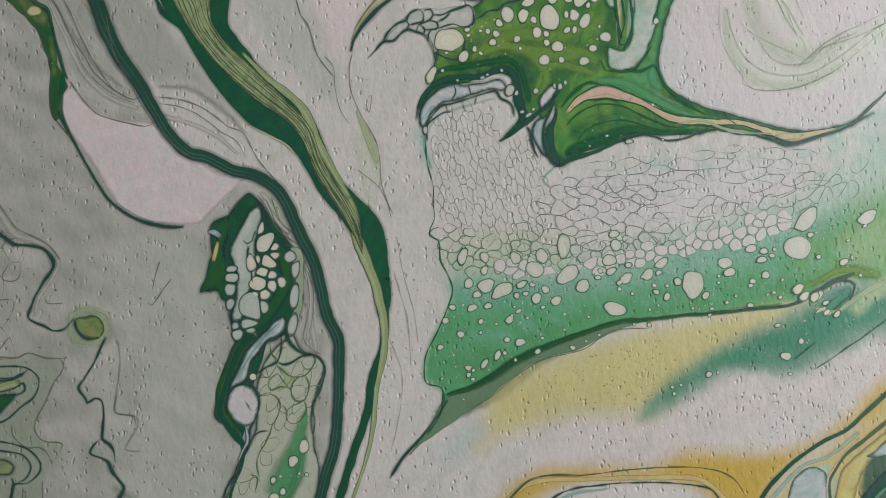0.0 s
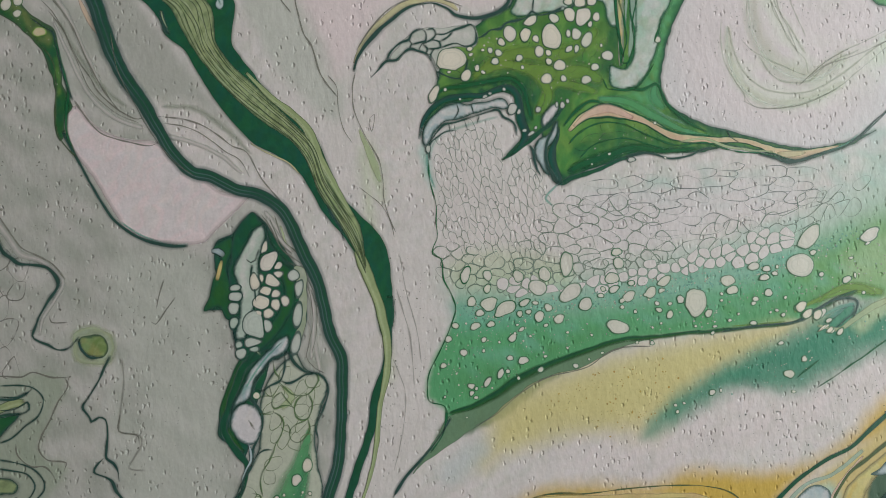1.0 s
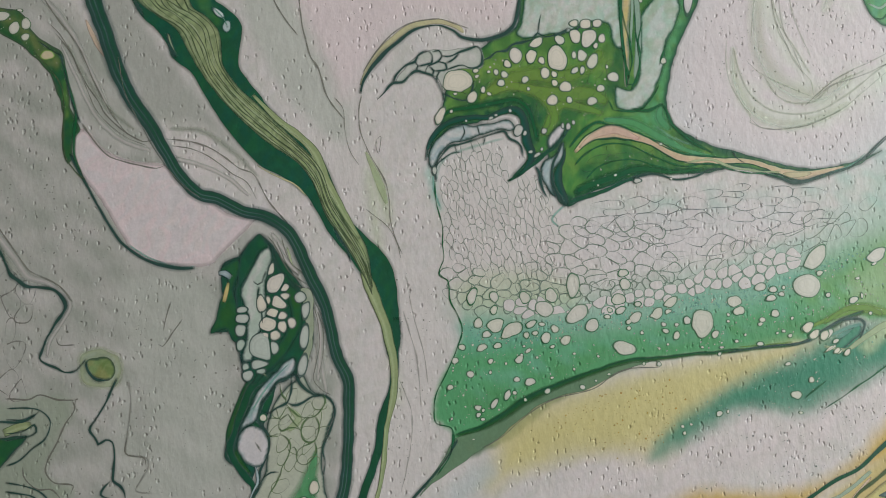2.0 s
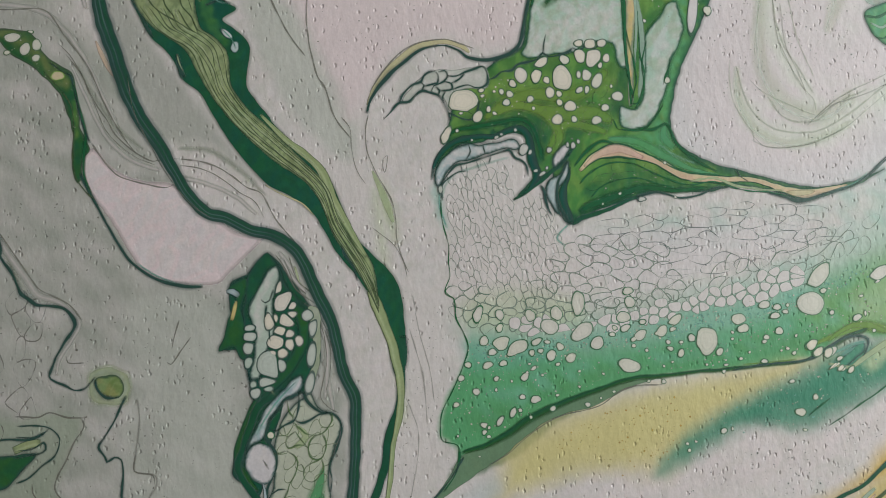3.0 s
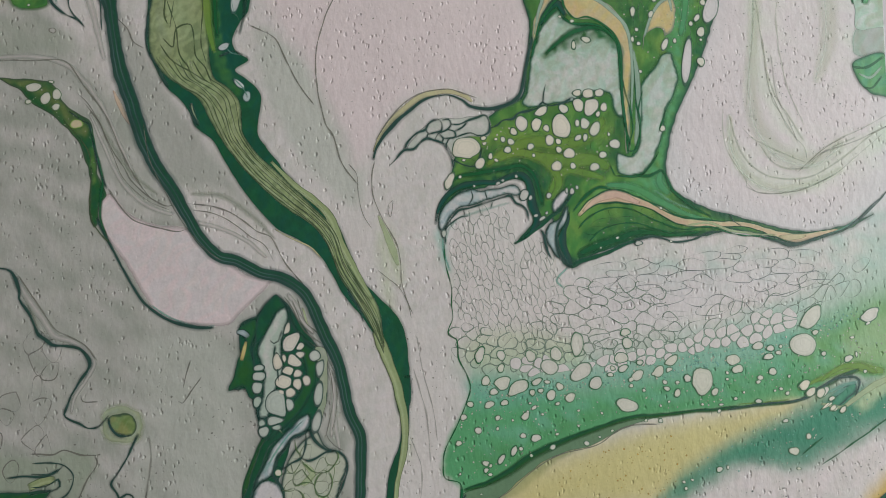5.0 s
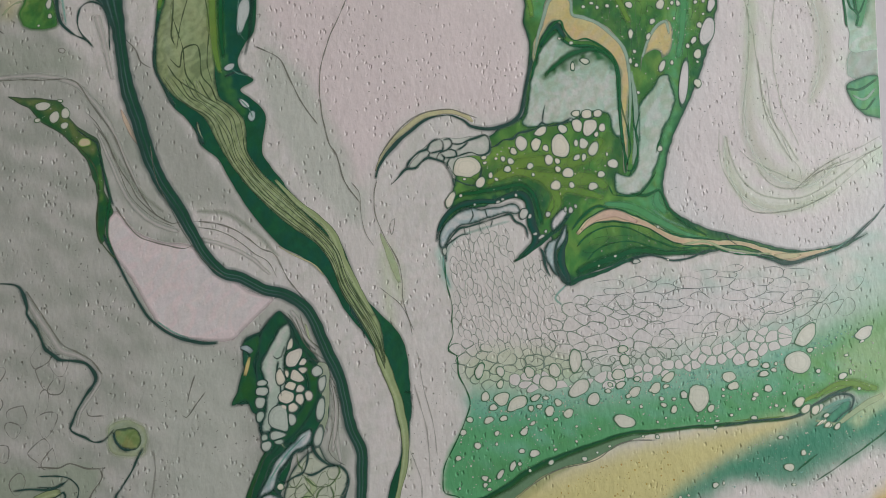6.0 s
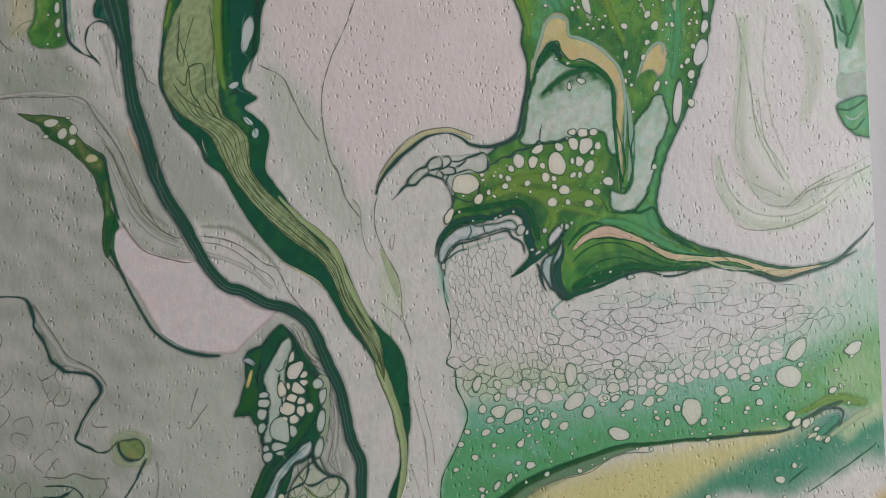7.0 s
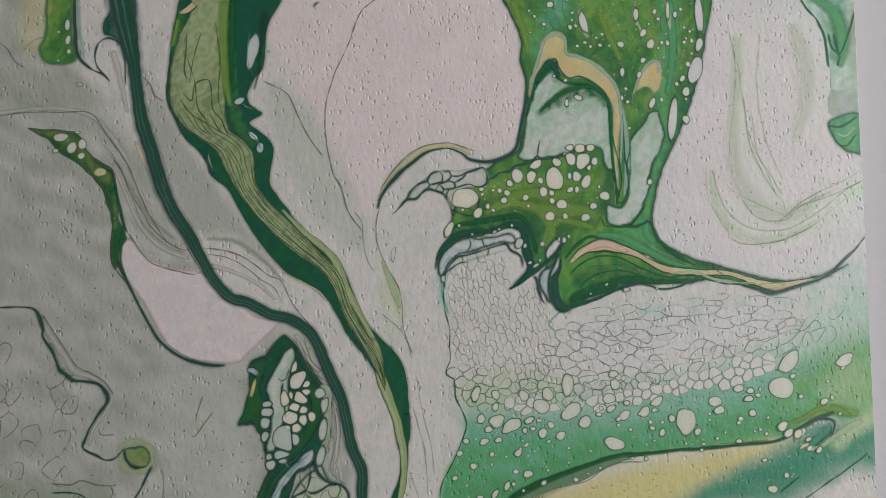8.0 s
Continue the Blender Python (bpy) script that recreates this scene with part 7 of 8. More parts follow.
cells(8, [(51, 48.4, 6.4, 6.6, -30), (58, 41.4, 2.3, 3.6, -30), (43.3, 32.6, 2.3, 4.3, -20), (59.6, 53.7, 1.8, 1.3, 0), (60.1, 51.1, 1.3, 1, 0), (63, 44.9, 1.5, 1.8, 0), (66.1, 42.8, 1, 0.8, 0), (48.4, 34.7, 1, 1, 0), (50.2, 42.9, 1.3, 0.8, 0), (65.6, 53.3, 1, 1, 0)], "deep", "shell", parent=green_mass)
# veils and threads in the white
vein("leafy", 6, [(-75.2, 150.7, 7.4), (-75.1, 135.4, 6.8), (-74.2, 117.3, 6.3), (-71.7, 100.9, 4.6), (-69.7, 93.5, 2.3)])
vein("foresty", 6, [(-71.2, 150.8, 5.1), (-70.9, 132.5, 5.1), (-70.1, 114.4, 4), (-68.3, 101, 2.3)])
vein("ink_wash", 6, [(-54, 145.3, 5.7), (-55.6, 126.9, 3.4), (-56.1, 111.8, 2.3), (-58, 102.8, 1.7)])
wash("pink", 10, 0.45, [(185.1, 153), (237, 142.1), (244.4, 98.9), (255.3, 68.8), (244.7, 32.7), (214.3, 17.5), (170.2, 28.3), (156, 57.5), (171.8, 103.1)])
vein("wash", 8, [(-64.9, 96.6, 0.6), (-61.1, 93.7, 1.1), (-56.1, 92.4, 0.9)])
vein("wash", 8, [(-60, 81.3, 0.6), (-55.4, 76.1, 1.1), (-53.2, 71.7, 0.9)])
vein("wash", 8, [(-61.4, 134.3, 0.6), (-62.4, 123.7, 0.7), (-61.1, 114.7, 0.7), (-58.3, 110.2, 0.9)])
vein("veil", 2, [(195.5, 140.8, 8.6), (194.6, 119.1, 8.6), (192.8, 97.6, 8.6), (191.7, 79.3, 10.3), (194.8, 61.4, 12.6), (204.9, 48.2, 14.3), (221.2, 44.1, 12.6), (236.6, 54.9, 8.6)])
vein("veil", 2, [(224.9, 148, 11.4), (231.7, 126.4, 13.1), (230.8, 101.6, 11.4), (224.1, 83.2, 5.7)])
vein("veil", 2, [(180.6, 67, 4.6), (181.1, 52.1, 5.7), (188.2, 37.5, 6.8), (202.8, 30.4, 7.4), (220.8, 33.7, 6.8), (236.1, 41.4, 4)])
vein("swirl", 3, [(189.5, 146.9, 0.9), (192.6, 134.5, 0.9), (193.7, 122.1, 0.9), (193.1, 108.3, 0.9), (191.8, 96, 0.7), (190, 83.8, 0.7), (189.1, 71.7, 0.6)])
vein("swirl", 3, [(197.6, 106.9, 0.7), (198.4, 94.7, 0.9), (200.2, 82.6, 0.9), (202.3, 73.6, 0.9), (206.1, 67.6, 1), (208.6, 61.7, 0.9), (212.9, 55.8, 0.9), (217.2, 51.1, 0.9), (218.2, 44.6, 0.6)])
vein("swirl", 3, [(186.4, 60.6, 0.6), (192.2, 54.8, 0.9), (200.5, 50.8, 0.9), (209.3, 46.8, 0.9), (217.6, 43.7, 0.6)])
vein("swirl", 3, [(177.1, 69.9, 0.6), (176.8, 59.5, 0.9), (178.7, 49.1, 0.9), (183.8, 40.3, 0.9), (187.5, 35.1, 0.9), (188, 31, 0.6)])
vein("swirl", 3, [(186.6, 31.6, 0.6), (193.9, 28.8, 0.9), (204.3, 28.4, 0.9), (214.7, 30.4, 0.9), (223.8, 34.1, 0.9), (232.3, 38.1, 0.6)])
vein("swirl", 3, [(213.5, 38.9, 0.7), (219.7, 44.4, 0.9), (227.4, 51.1, 0.9), (236.6, 56.4, 0.9), (247.4, 61.4, 0.7), (259.8, 68.3, 0.6)])
vein("swirl", 3, [(220.8, 32.3, 0.6), (233, 39, 0.7), (245.4, 49.1, 0.7), (256.3, 58.3, 0.6)])
vein("faint", 4, [(198.1, 105.3, 0.4), (200.2, 82, 0.6), (206.1, 67.3, 0.7), (212.9, 55.5, 0.6)])
vein("faint", 4, [(187.2, 33.9, 0.4), (193.9, 28.5, 0.6), (214.7, 30.1, 0.6), (232, 37.8, 0.4)])
vein("faint", 4, [(213.8, 39.2, 0.4), (227.4, 51.1, 0.6), (236.6, 56.1, 0.4)])
# left
vein("light", 3, [(-157.5, -14.5, 2.2), (-152.6, -22.6, 4.9), (-144.8, -32.7, 5.5), (-139, -40.9, 5), (-130, -44, 4.4), (-123.1, -49.2, 3.8), (-120.2, -54.2, 3.5), (-123.4, -61.2, 2.7), (-128.5, -70.1, 2.7), (-129.7, -77, 2)])
vein("hair", 4, [(-156.4, -13.5, 0.8), (-147.7, -25.7, 0.8), (-138.9, -37.9, 0.8), (-131, -42, 0.8), (-124.1, -46.1, 0.8), (-119.2, -52.2, 0.8)])
vein("line", 4, [(-180.4, -11, 0.7), (-170.4, -10.2, 1), (-163.4, -10.4, 1.1), (-159.4, -12.4, 1.7), (-155.6, -20.5, 2.2), (-155.7, -24.5, 1.4), (-150.8, -30.6, 1.7), (-147.9, -36.7, 1.6), (-146, -40.7, 1.9), (-140, -44.8, 2.2), (-134.1, -45.9, 1.9), (-127.1, -47.1, 1.7), (-123.2, -51.2, 2.2), (-122.2, -55.2, 2.5), (-126.4, -62.1, 1.4), (-130.5, -70, 1.4), (-132.7, -77, 1.3), (-130.7, -79, 1.4), (-125.8, -81.1, 1.4), (-121.8, -83.2, 1.1), (-116.8, -82.3, 1.1), (-112.7, -77.4, 0.8)], wobble=0.3)
vein("shade", 3, [(-160.4, -11.4, 2.8), (-154.6, -19.5, 5), (-149.8, -30.6, 3.5), (-145.9, -38.7, 3.3)])
vein("hair", 4, [(-125.5, -68.1, 0.8), (-124.6, -71.1, 0.8), (-117.6, -71.3, 0.6)])
pool("celery", "celery", 2, [(-106.6, -71.5), (-97.6, -75.7), (-95.8, -81.7), (-97.9, -89.7), (-104.9, -91.5), (-113.9, -89.4), (-116.8, -82.3), (-115.6, -74.3)], soft=2.5, band=1, cover=0.6)
pool("khaki", "olive_line", 3, [(-106.7, -76.5), (-101.7, -77.6), (-99.8, -82.6), (-101.9, -86.6), (-107.9, -86.5), (-111.8, -83.4), (-112.7, -78.4)])
vein("line", 4, [(-112.7, -78.4, 1.1), (-111.8, -82.4, 1.4), (-107.9, -86.5, 1.4), (-101.9, -86.6, 1.1)])
vein("line", 4, [(-98.8, -85.6, 1.2), (-102, -92.6, 1.3), (-104.1, -97.5, 1), (-108.2, -104.5, 1), (-110.3, -108.4, 1.3), (-107.4, -112.5, 1.1), (-106.4, -114.5, 1.3), (-103.4, -112.6, 0.9), (-100.4, -113.6, 1), (-99.5, -118.6, 1), (-99.6, -126.6, 1.2), (-99.7, -130.6, 1.5), (-96.8, -132.7, 1.5), (-94.8, -135.7, 0.9), (-93.9, -140.8, 0.7)], wobble=0.3)
vein("line", 4, [(-100.7, -130.6, 1), (-103.8, -133.6, 1), (-104.8, -136.5, 0.9), (-99.9, -138.6, 1), (-96.9, -140.7, 1.7), (-95, -144.7, 1.7), (-92.1, -148.8, 1.5), (-90.1, -151.8, 1.8), (-92.2, -156.8, 2.3), (-93.3, -162.8, 2)], wobble=0.3)
vein("faint", 3, [(-93.9, -86.7, 1.5), (-93, -96.8, 1.3), (-93.2, -102.8, 1.5), (-94.5, -118.7, 1.5), (-91.5, -119.8, 1.5), (-85.5, -120.9, 1.5), (-84.6, -124.9, 1.2), (-87.7, -129.9, 1.3), (-89.8, -134.8, 1.2), (-82.8, -136, 1.3)])
vein("hair", 3, [(-94.3, -111.7, 0.7), (-94.5, -118.7, 0.7), (-86.5, -120.9, 0.8), (-85.6, -124.9, 0.5)])
vein("hair", 3, [(-76.2, -52.1, 0.7), (-78.3, -59, 0.8), (-79.4, -65, 0.4)])
vein("hair", 3, [(-71.3, -60.2, 0.5), (-75.4, -66.1, 0.8), (-79.6, -72, 0.7), (-81.5, -71, 0.5)])
vein("line", 4, [(-146.1, -98.7, 0.7), (-134.1, -99, 0.9), (-130.1, -101, 0.9), (-127.2, -105.1, 0.9), (-129.4, -112.1, 1), (-135.5, -116.9, 1), (-140.5, -121.8, 1), (-145.6, -123.7, 0.9)])
vein("line", 4, [(-146.2, -103.7, 1), (-138.2, -103.9, 1), (-134.2, -102, 0.9), (-132.1, -100, 0.8)])
vein("line", 4, [(-146.3, -109.7, 1), (-139.3, -108.9, 0.8), (-134.2, -106, 1), (-133.3, -109, 0.9), (-136.3, -110.9, 0.9), (-146.4, -112.7, 1.3)])
pool("moss", "ink", 3, [(-153.4, -114.6), (-143.4, -112.8), (-138.4, -111.9), (-140.4, -114.8), (-143.5, -118.8), (-153.6, -123.6)])
vein("hair", 4, [(-147, -94.7, 0.9), (-137, -94.9, 1), (-132, -93, 1), (-124, -95.2, 1), (-117, -95.3, 0.7)])
vein("hair", 4, [(-118, -95.3, 0.8), (-117.1, -99.3, 0.9), (-121.2, -106.2, 1), (-124.4, -114.2, 1), (-127.5, -120.1, 0.9), (-128.6, -126.1, 1), (-124.7, -131.1, 0.9), (-116.7, -132.3, 1), (-117.8, -136.3, 0.7)])
vein("line", 4, [(-145.7, -130.7, 1), (-132.8, -134, 1), (-126.9, -139.1, 1), (-126, -144.1, 0.9), (-131.1, -149, 1), (-137.1, -149.9, 1), (-138.2, -154.9, 1.3), (-140.3, -159.8, 1.5)])
vein("line", 4, [(-145.8, -134.7, 1), (-133.8, -137, 0.9), (-129.9, -142, 0.9), (-132, -147, 0.9), (-135.1, -148.9, 0.9)])
vein("hair", 4, [(-138.6, -123.9, 0.8), (-137.7, -128.9, 0.8), (-131.8, -134, 0.7), (-125.8, -134.1, 0.9), (-121.9, -138.2, 0.7), (-121.9, -141.2, 0.7)])
pool("olive", "ink", 3, [(-149.9, -139.7), (-141.9, -138.8), (-136.9, -141.9), (-138, -144.9), (-142, -145.8), (-150, -145.7)])
vein("line", 4, [(-138, -146.9, 1.5), (-137.1, -149.9, 1.3), (-138.2, -156.9, 1.6)])
vein("hair", 4, [(-133.1, -151, 1), (-133.3, -158, 1.1)])
vein("hair", 4, [(-125.1, -148.1, 0.7), (-124.3, -158.2, 0.7)])
pool("moss", "ink", 3, [(-169.4, -112.3), (-157.4, -111.5), (-149.4, -111.7), (-137.3, -110.9), (-143.5, -118.8), (-149.6, -125.7), (-168.7, -130.3)])
vein("line", 4, [(-157.2, -105.5, 1.2), (-150.2, -104.6, 1.2), (-140.2, -104.8, 1.5), (-134.2, -102, 1.2)])
vein("olive", 4, [(-147.3, -109.7, 3.5), (-140.3, -106.8, 4), (-135.2, -105.9, 2.5)])
vein("shade", 3, [(-95.1, -150.7, 3.5), (-89.2, -154.8, 5.4), (-82.3, -159, 5)])
# top left
bleed("yellow", .8, [(-166.2, 151.7, 5.5), (-166.6, 132.7, 5), (-168.9, 118.8, 2.8)])
bleed("lime", .7, [(-161.3, 147.6, 6), (-161.6, 129.6, 4.4)])
bleed("forest", .8, [(-153.2, 151.5, 3), (-149.9, 118.4, 3)])
pool("leaf", "leaf", 3, [(-166.2, 151.7), (-166.6, 129.7), (-168.8, 120.8), (-165, 113.7), (-156, 112.5), (-148.9, 114.4), (-147.8, 119.4), (-150.6, 130.4), (-153.2, 152.5)], soft=2.2)
vein("line", 4, [(-152.2, 152.4, 1.9), (-150.6, 133.4, 2.4), (-147.9, 118.4, 2.4), (-142, 112.2, 1.4), (-135, 109.1, 1.1), (-131.1, 105, 0.9)])
vein("wash", 3, [(-150.2, 152.4, 2.2), (-147.6, 130.3, 2.2), (-144.9, 116.3, 1.7)])
cells(5, [(-154.5, 134.5, 1.7, 3.6, 0), (-153.7, 126.5, 1.7, 2.8, 0), (-152.8, 120.4, 1.5, 1.5, 0), (-157.9, 115.5, 0.8, 0.8, 0), (-158.6, 130.6, 0.9, 0.9, 0)], "forest", "cell")
vein("celery", 4, [(-175.8, 119.9, 0.8), (-170.7, 125.8, 1.1), (-165.7, 127.7, 1.1)])
pool("teal", "ink", 4, [(-131.2, 153), (-133.4, 143.1), (-136.5, 136.1), (-135.6, 130.1), (-131.6, 129), (-126.7, 124.9), (-122.9, 114.9), (-118.9, 115.8), (-119.6, 130.8), (-122.2, 153.9)])
vein("line", 5, [(-133.1, 107.1, 0.8), (-138.9, 115.2, 0.9), (-138.7, 124.2, 1.1), (-133.7, 128.1, 1.1), (-127.7, 126, 1.2), (-124.8, 118.9, 0.8), (-123.1, 103.9, 0.8)])
vein("light", 3, [(-130.8, 122, 6), (-126.1, 106.9, 4.4), (-121.4, 88.8, 3)])
cells(6, [(-153.7, 75.5, 4.2, 2.4, 0), (-145.6, 78.3, 1.5, 0.9, 0), (-155.8, 68.5, 1.7, 1.4, 0), (-147.8, 70.3, 2.7, 3.3, -20), (-142.8, 72.2, 2.5, 2.7, 0), (-142.9, 66.2, 2.2, 1.9, 0)], "moss", "cell", parent=side_vein)
cells(6, [(-133, 58.1, 3, 2.5, 0)], "lime", "gold", parent=side_vein)
flecks(5, 30, "cell", .15, .4, 10, [(-158.7, 76.6), (-141.8, 71.2), (-128.1, 57), (-123.5, 33.9), (-124.7, 24.9), (-132.2, 51), (-149.9, 65.4)])
cells(3, [(-146.2, 103.3, 1.8, 1.5, 0)], "hair", "grey")
# right edge
bleed("sea", .9, [(235.1, 163.9, 6.5), (248, 158.6, 13), (252.6, 139.5, 11.1)])
bleed("sea", .7, [(246.7, 142.7, 6.5), (247.4, 129.6, 6)])
bleed("sage", .8, [(258.9, 155.4, 6.5), (258.4, 127.4, 7.2)])
pool("mint", "mint", 3, [(229.2, 167), (233, 156.9), (238.8, 149.8), (242.7, 141.7), (244.4, 126.7), (245.2, 119.7), (245.1, 111.7), (248.1, 110.6), (258.1, 112.4), (263.1, 113.3), (264.2, 168.3)])
vein("greeny", 4, [(235.1, 163.9, 4.6), (247.9, 154.6, 9.8), (252.6, 139.5, 11.1), (250.3, 123.6, 4.8)])
vein("foresty", 4, [(247.7, 142.6, 1.8), (250.5, 131.6, 3), (255.7, 142.5, 1.8), (259.9, 155.4, 1.8)])
vein("gline", 4, [(229.1, 164, 0.9), (233, 156.9, 1.2), (238.8, 149.8, 1.2), (242.7, 140.7, 1.6), (244.3, 123.7, 1.5)])
vein("gline", 4, [(244.7, 142.7, 1.2), (246.5, 134.7, 1.5), (250.5, 130.6, 1.5), (249.3, 124.6, 1.2)])
pool("mint", "mint", 2, [(245.1, 111.7), (260.1, 113.4), (259.8, 97.4), (246.8, 96.6), (242.9, 99.7)], cover=0.6, soft=1.2)
pool("green", "forest", 3, [(242.7, 92.7), (247.8, 96.6), (258.8, 99.4), (262.7, 90.3), (261.4, 77.4), (255.4, 77.5), (251.4, 78.5), (246.5, 83.6)])
vein("gline", 5, [(242.7, 91.7, 0.9), (249.7, 91.6, 1.6), (258.8, 97.4, 1.3)])
vein("mint", 5, [(245.6, 88.7, 1.2), (251.6, 86.5, 1.8), (257.7, 92.4, 1.5)])
vein("gline", 5, [(248.5, 81.6, 1.2), (252.5, 81.5, 1.2), (257.6, 87.4, 1.2)])
vein("faint", 3, [(217.7, 42.2, 0.9), (226.9, 49, 0.9), (243, 54.7, 0.9), (261.1, 63.4, 0.9)])
vein("faint", 3, [(201.8, 97.5, 0.9), (204.4, 76.5, 0.9), (210.1, 63.4, 0.9), (213.9, 53.3, 0.6)])
flecks(3, 260, "hair", .12, .45, 11, [(179, 159), (231, 161), (242.3, 123.7), (240.7, 89.8), (252.2, 68.5), (258.1, 62.4), (235.2, 14.9), (190.3, 19.7), (155.4, 28.4), (151.7, 42.5), (165.5, 81.2)])
flecks(3, 90, "ink", .12, .4, 12, [(179, 159), (231, 161), (242.3, 123.7), (240.7, 89.8), (252.2, 68.5), (258.1, 62.4), (235.2, 14.9), (190.3, 19.7), (155.4, 28.4), (151.7, 42.5), (165.5, 81.2)])
flecks(3, 160, "hair", .12, .5, 13, [(-45.2, 151.4), (66.9, 155.2), (77.3, 125), (77.5, 82.9), (38.5, 81.7), (12.2, 66.2), (-12.9, 62.7), (-21.1, 106.9)])
flecks(3, 200, "slate", .12, .4, 14, [(48.1, 10.5), (94.5, -17.4), (237, 2.8), (237.7, -8.2), (157.3, -29.6), (79.1, -41.1), (48.3, -30.5)])
flecks(3, 130, "ink", .12, .45, 15, [(151.7, -112.5), (182.7, -110.1), (222.9, -101.9), (252.1, -91.5), (251.7, -112.5), (209.3, -132.7), (156.2, -135.6)])
flecks(3, 260, "hair", .15, .55, 16, [(-151.9, 12.4), (-122, 7.8), (-91.9, -36.8), (-53, -41.5), (-48.8, -136.6), (-95.1, -148.7), (-149.1, -96.7)])
flecks(3, 200, "ochre", .12, .5, 17, [(91.8, -107.4), (143.2, -86.4), (157, -96.6), (138.5, -120.3), (104.5, -119.6)])
vein("line", 6, [(-29.3, 148, 1.8), (-28.2, 150, 1.4), (-26.2, 151, 0.8)])
# lower right
vein("deep", 4, [(191.7, -163.3, 1.9), (199.9, -152.5, 1.9), (209.1, -143.7, 1.6), (217.2, -137.8, 1.6), (225.3, -133, 1.6), (235.4, -128.2, 1.6), (243.5, -121.3, 1.8), (253.7, -112.5, 2.2), (274, -96.9, 2.2)])
vein("mint", 3, [(195.7, -163.4, 3), (204.9, -153.6, 2.5), (214.1, -144.8, 2), (227.2, -140, 2.2), (241.4, -129.3, 2.2)])
vein("peach", 3, [(225.7, -164, 1.6), (226, -151, 1.5), (229, -146.1, 1.4), (235.2, -138.2, 1.4), (241.3, -132.3, 1.1)])
vein("oline", 3, [(227.7, -164, 1.8), (226.9, -152, 1.9), (230, -146.1, 1.8), (235.2, -139.2, 2.2), (243.3, -133.3, 2.5), (254.5, -124.6, 2.7), (267.6, -115.8, 2.8)])
pool("ice", "slate", 3, [(207.7, -163.6), (208.9, -152.7), (214, -146.8), (219.1, -144.9), (225, -148), (225.9, -156), (224.6, -167)])
pool("yellow", "gold", 2, [(229.7, -164.1), (229.9, -154.1), (233, -146.1), (241.2, -138.3), (254.4, -128.6), (273.6, -117.9), (273.5, -122.9), (251.2, -138.5), (243, -148.3), (238.8, -159.3), (237.7, -166.2)], soft=1)
pool("ice", "slate", 4, [(244.2, -140.4), (249.2, -137.5), (254.3, -132.5), (262.4, -128.7), (262.2, -138.7), (254.2, -140.5), (247.1, -141.4)])
vein("teal", 4, [(239.7, -164.3, 3.9), (248.9, -155.4, 5.5), (257, -148.6, 6.1), (273.2, -138.9, 6)])
vein("wash", 5, [(243.7, -165.3, 1.6), (251.8, -156.5, 2.2), (262, -150.7, 2.2)])
vein("oline", 3, [(77.7, -160.1, 1), (90, -149.3, 1.1), (115, -147.8, 0.8), (130, -146.1, 0.7), (156.1, -144.6, 0.7), (172, -145.9, 0.7), (182, -150.1, 1.1), (187.8, -158.3, 0.7)])
vein("line", 3, [(94.7, -160.4, 1.4), (105.9, -154.7, 1.2), (124.9, -152, 0.8), (142.9, -151.4, 0.8), (161.9, -152.7, 0.8), (171.9, -154.9, 1.1), (176.7, -162, 1)])
vein("wash", 2, [(94.7, -163.4, 2.7), (106.8, -156.7, 2.5), (124.9, -154, 1.5)])
vein("gold", 2, [(74.7, -162, 3.3), (88.9, -151.3, 3), (115, -149.8, 2.5), (143, -149.4, 2.8), (166.9, -150.8, 3), (179.7, -161.1, 3)])
vein("wash", 1, [(40, 6.7, 2), (40.8, -1.4, 2), (43.7, -10.4, 1.4)])
vein("wash", 1, [(100.7, -7.5, 1.5), (94.6, -14.4, 1.7), (98.5, -18.5, 1.4)])
lace(5, 3.2, .45, 3.2, 88, "deep", .3, .5, 71, [(74, 159), (80.5, 136.9), (90.6, 138.7), (105.6, 138.4), (118.3, 124.2), (131.1, 113.9), (136.9, 101.8), (151.4, 128.5), (156.9, 105.4), (162.8, 96.3), (170.1, 112.1), (175.6, 140), (176.1, 162)])
lace(5, 2.4, .35, 2.0, 60, "deep", .28, .45, 72, [(58.9, 52.3), (83, 58.8), (121.1, 64.1), (120.6, 39.1), (99.4, 27.5), (88.3, 22.7), (82.6, 35.8), (53.6, 35.4)])
lace(5, 3.0, .35, 2.6, 10, "deep", .3, .45, 73, [(102.8, -4.6), (132, 5.9), (161, 7.3), (155.2, 16.4), (126.3, 22), (108.1, 9.3)])
vein("swirl", 2, [(190.6, 140.7, 1.2), (195.3, 122.7, 1.2), (197.9, 100.6, 1.2), (202.4, 79.5, 1.2), (211.2, 64.3, 1.5), (217, 54.2, 1.2)])
vein("swirl", 2, [(180.2, 66.9, 1.2), (183, 54.9, 1.5), (188.7, 43.8, 1.5), (199.6, 36.6, 1.5), (217.6, 36.2, 1.5), (232.8, 43.9, 1.5), (252, 58.5, 1.2), (261.1, 63.4, 0.9)])
vein("swirl", 2, [(194.9, 52.6, 1.2), (202.7, 42.5, 1.2), (217.7, 41.2, 1.5), (226.9, 49, 1.2), (243, 56.7, 0.9)])
vein("swirl", 2, [(207.7, 141.4, 1.2), (205.1, 113.5, 1.2), (208.6, 85.4, 1.2), (217.1, 62.2, 0.9)])
flecks(3, 240, "ink", .1, .36, 18, [(179, 159), (231, 161), (242.3, 123.7), (240.7, 89.8), (252.2, 68.5), (258.1, 62.4), (235.2, 14.9), (190.3, 19.7), (155.4, 28.4), (151.7, 42.5), (165.5, 81.2)])
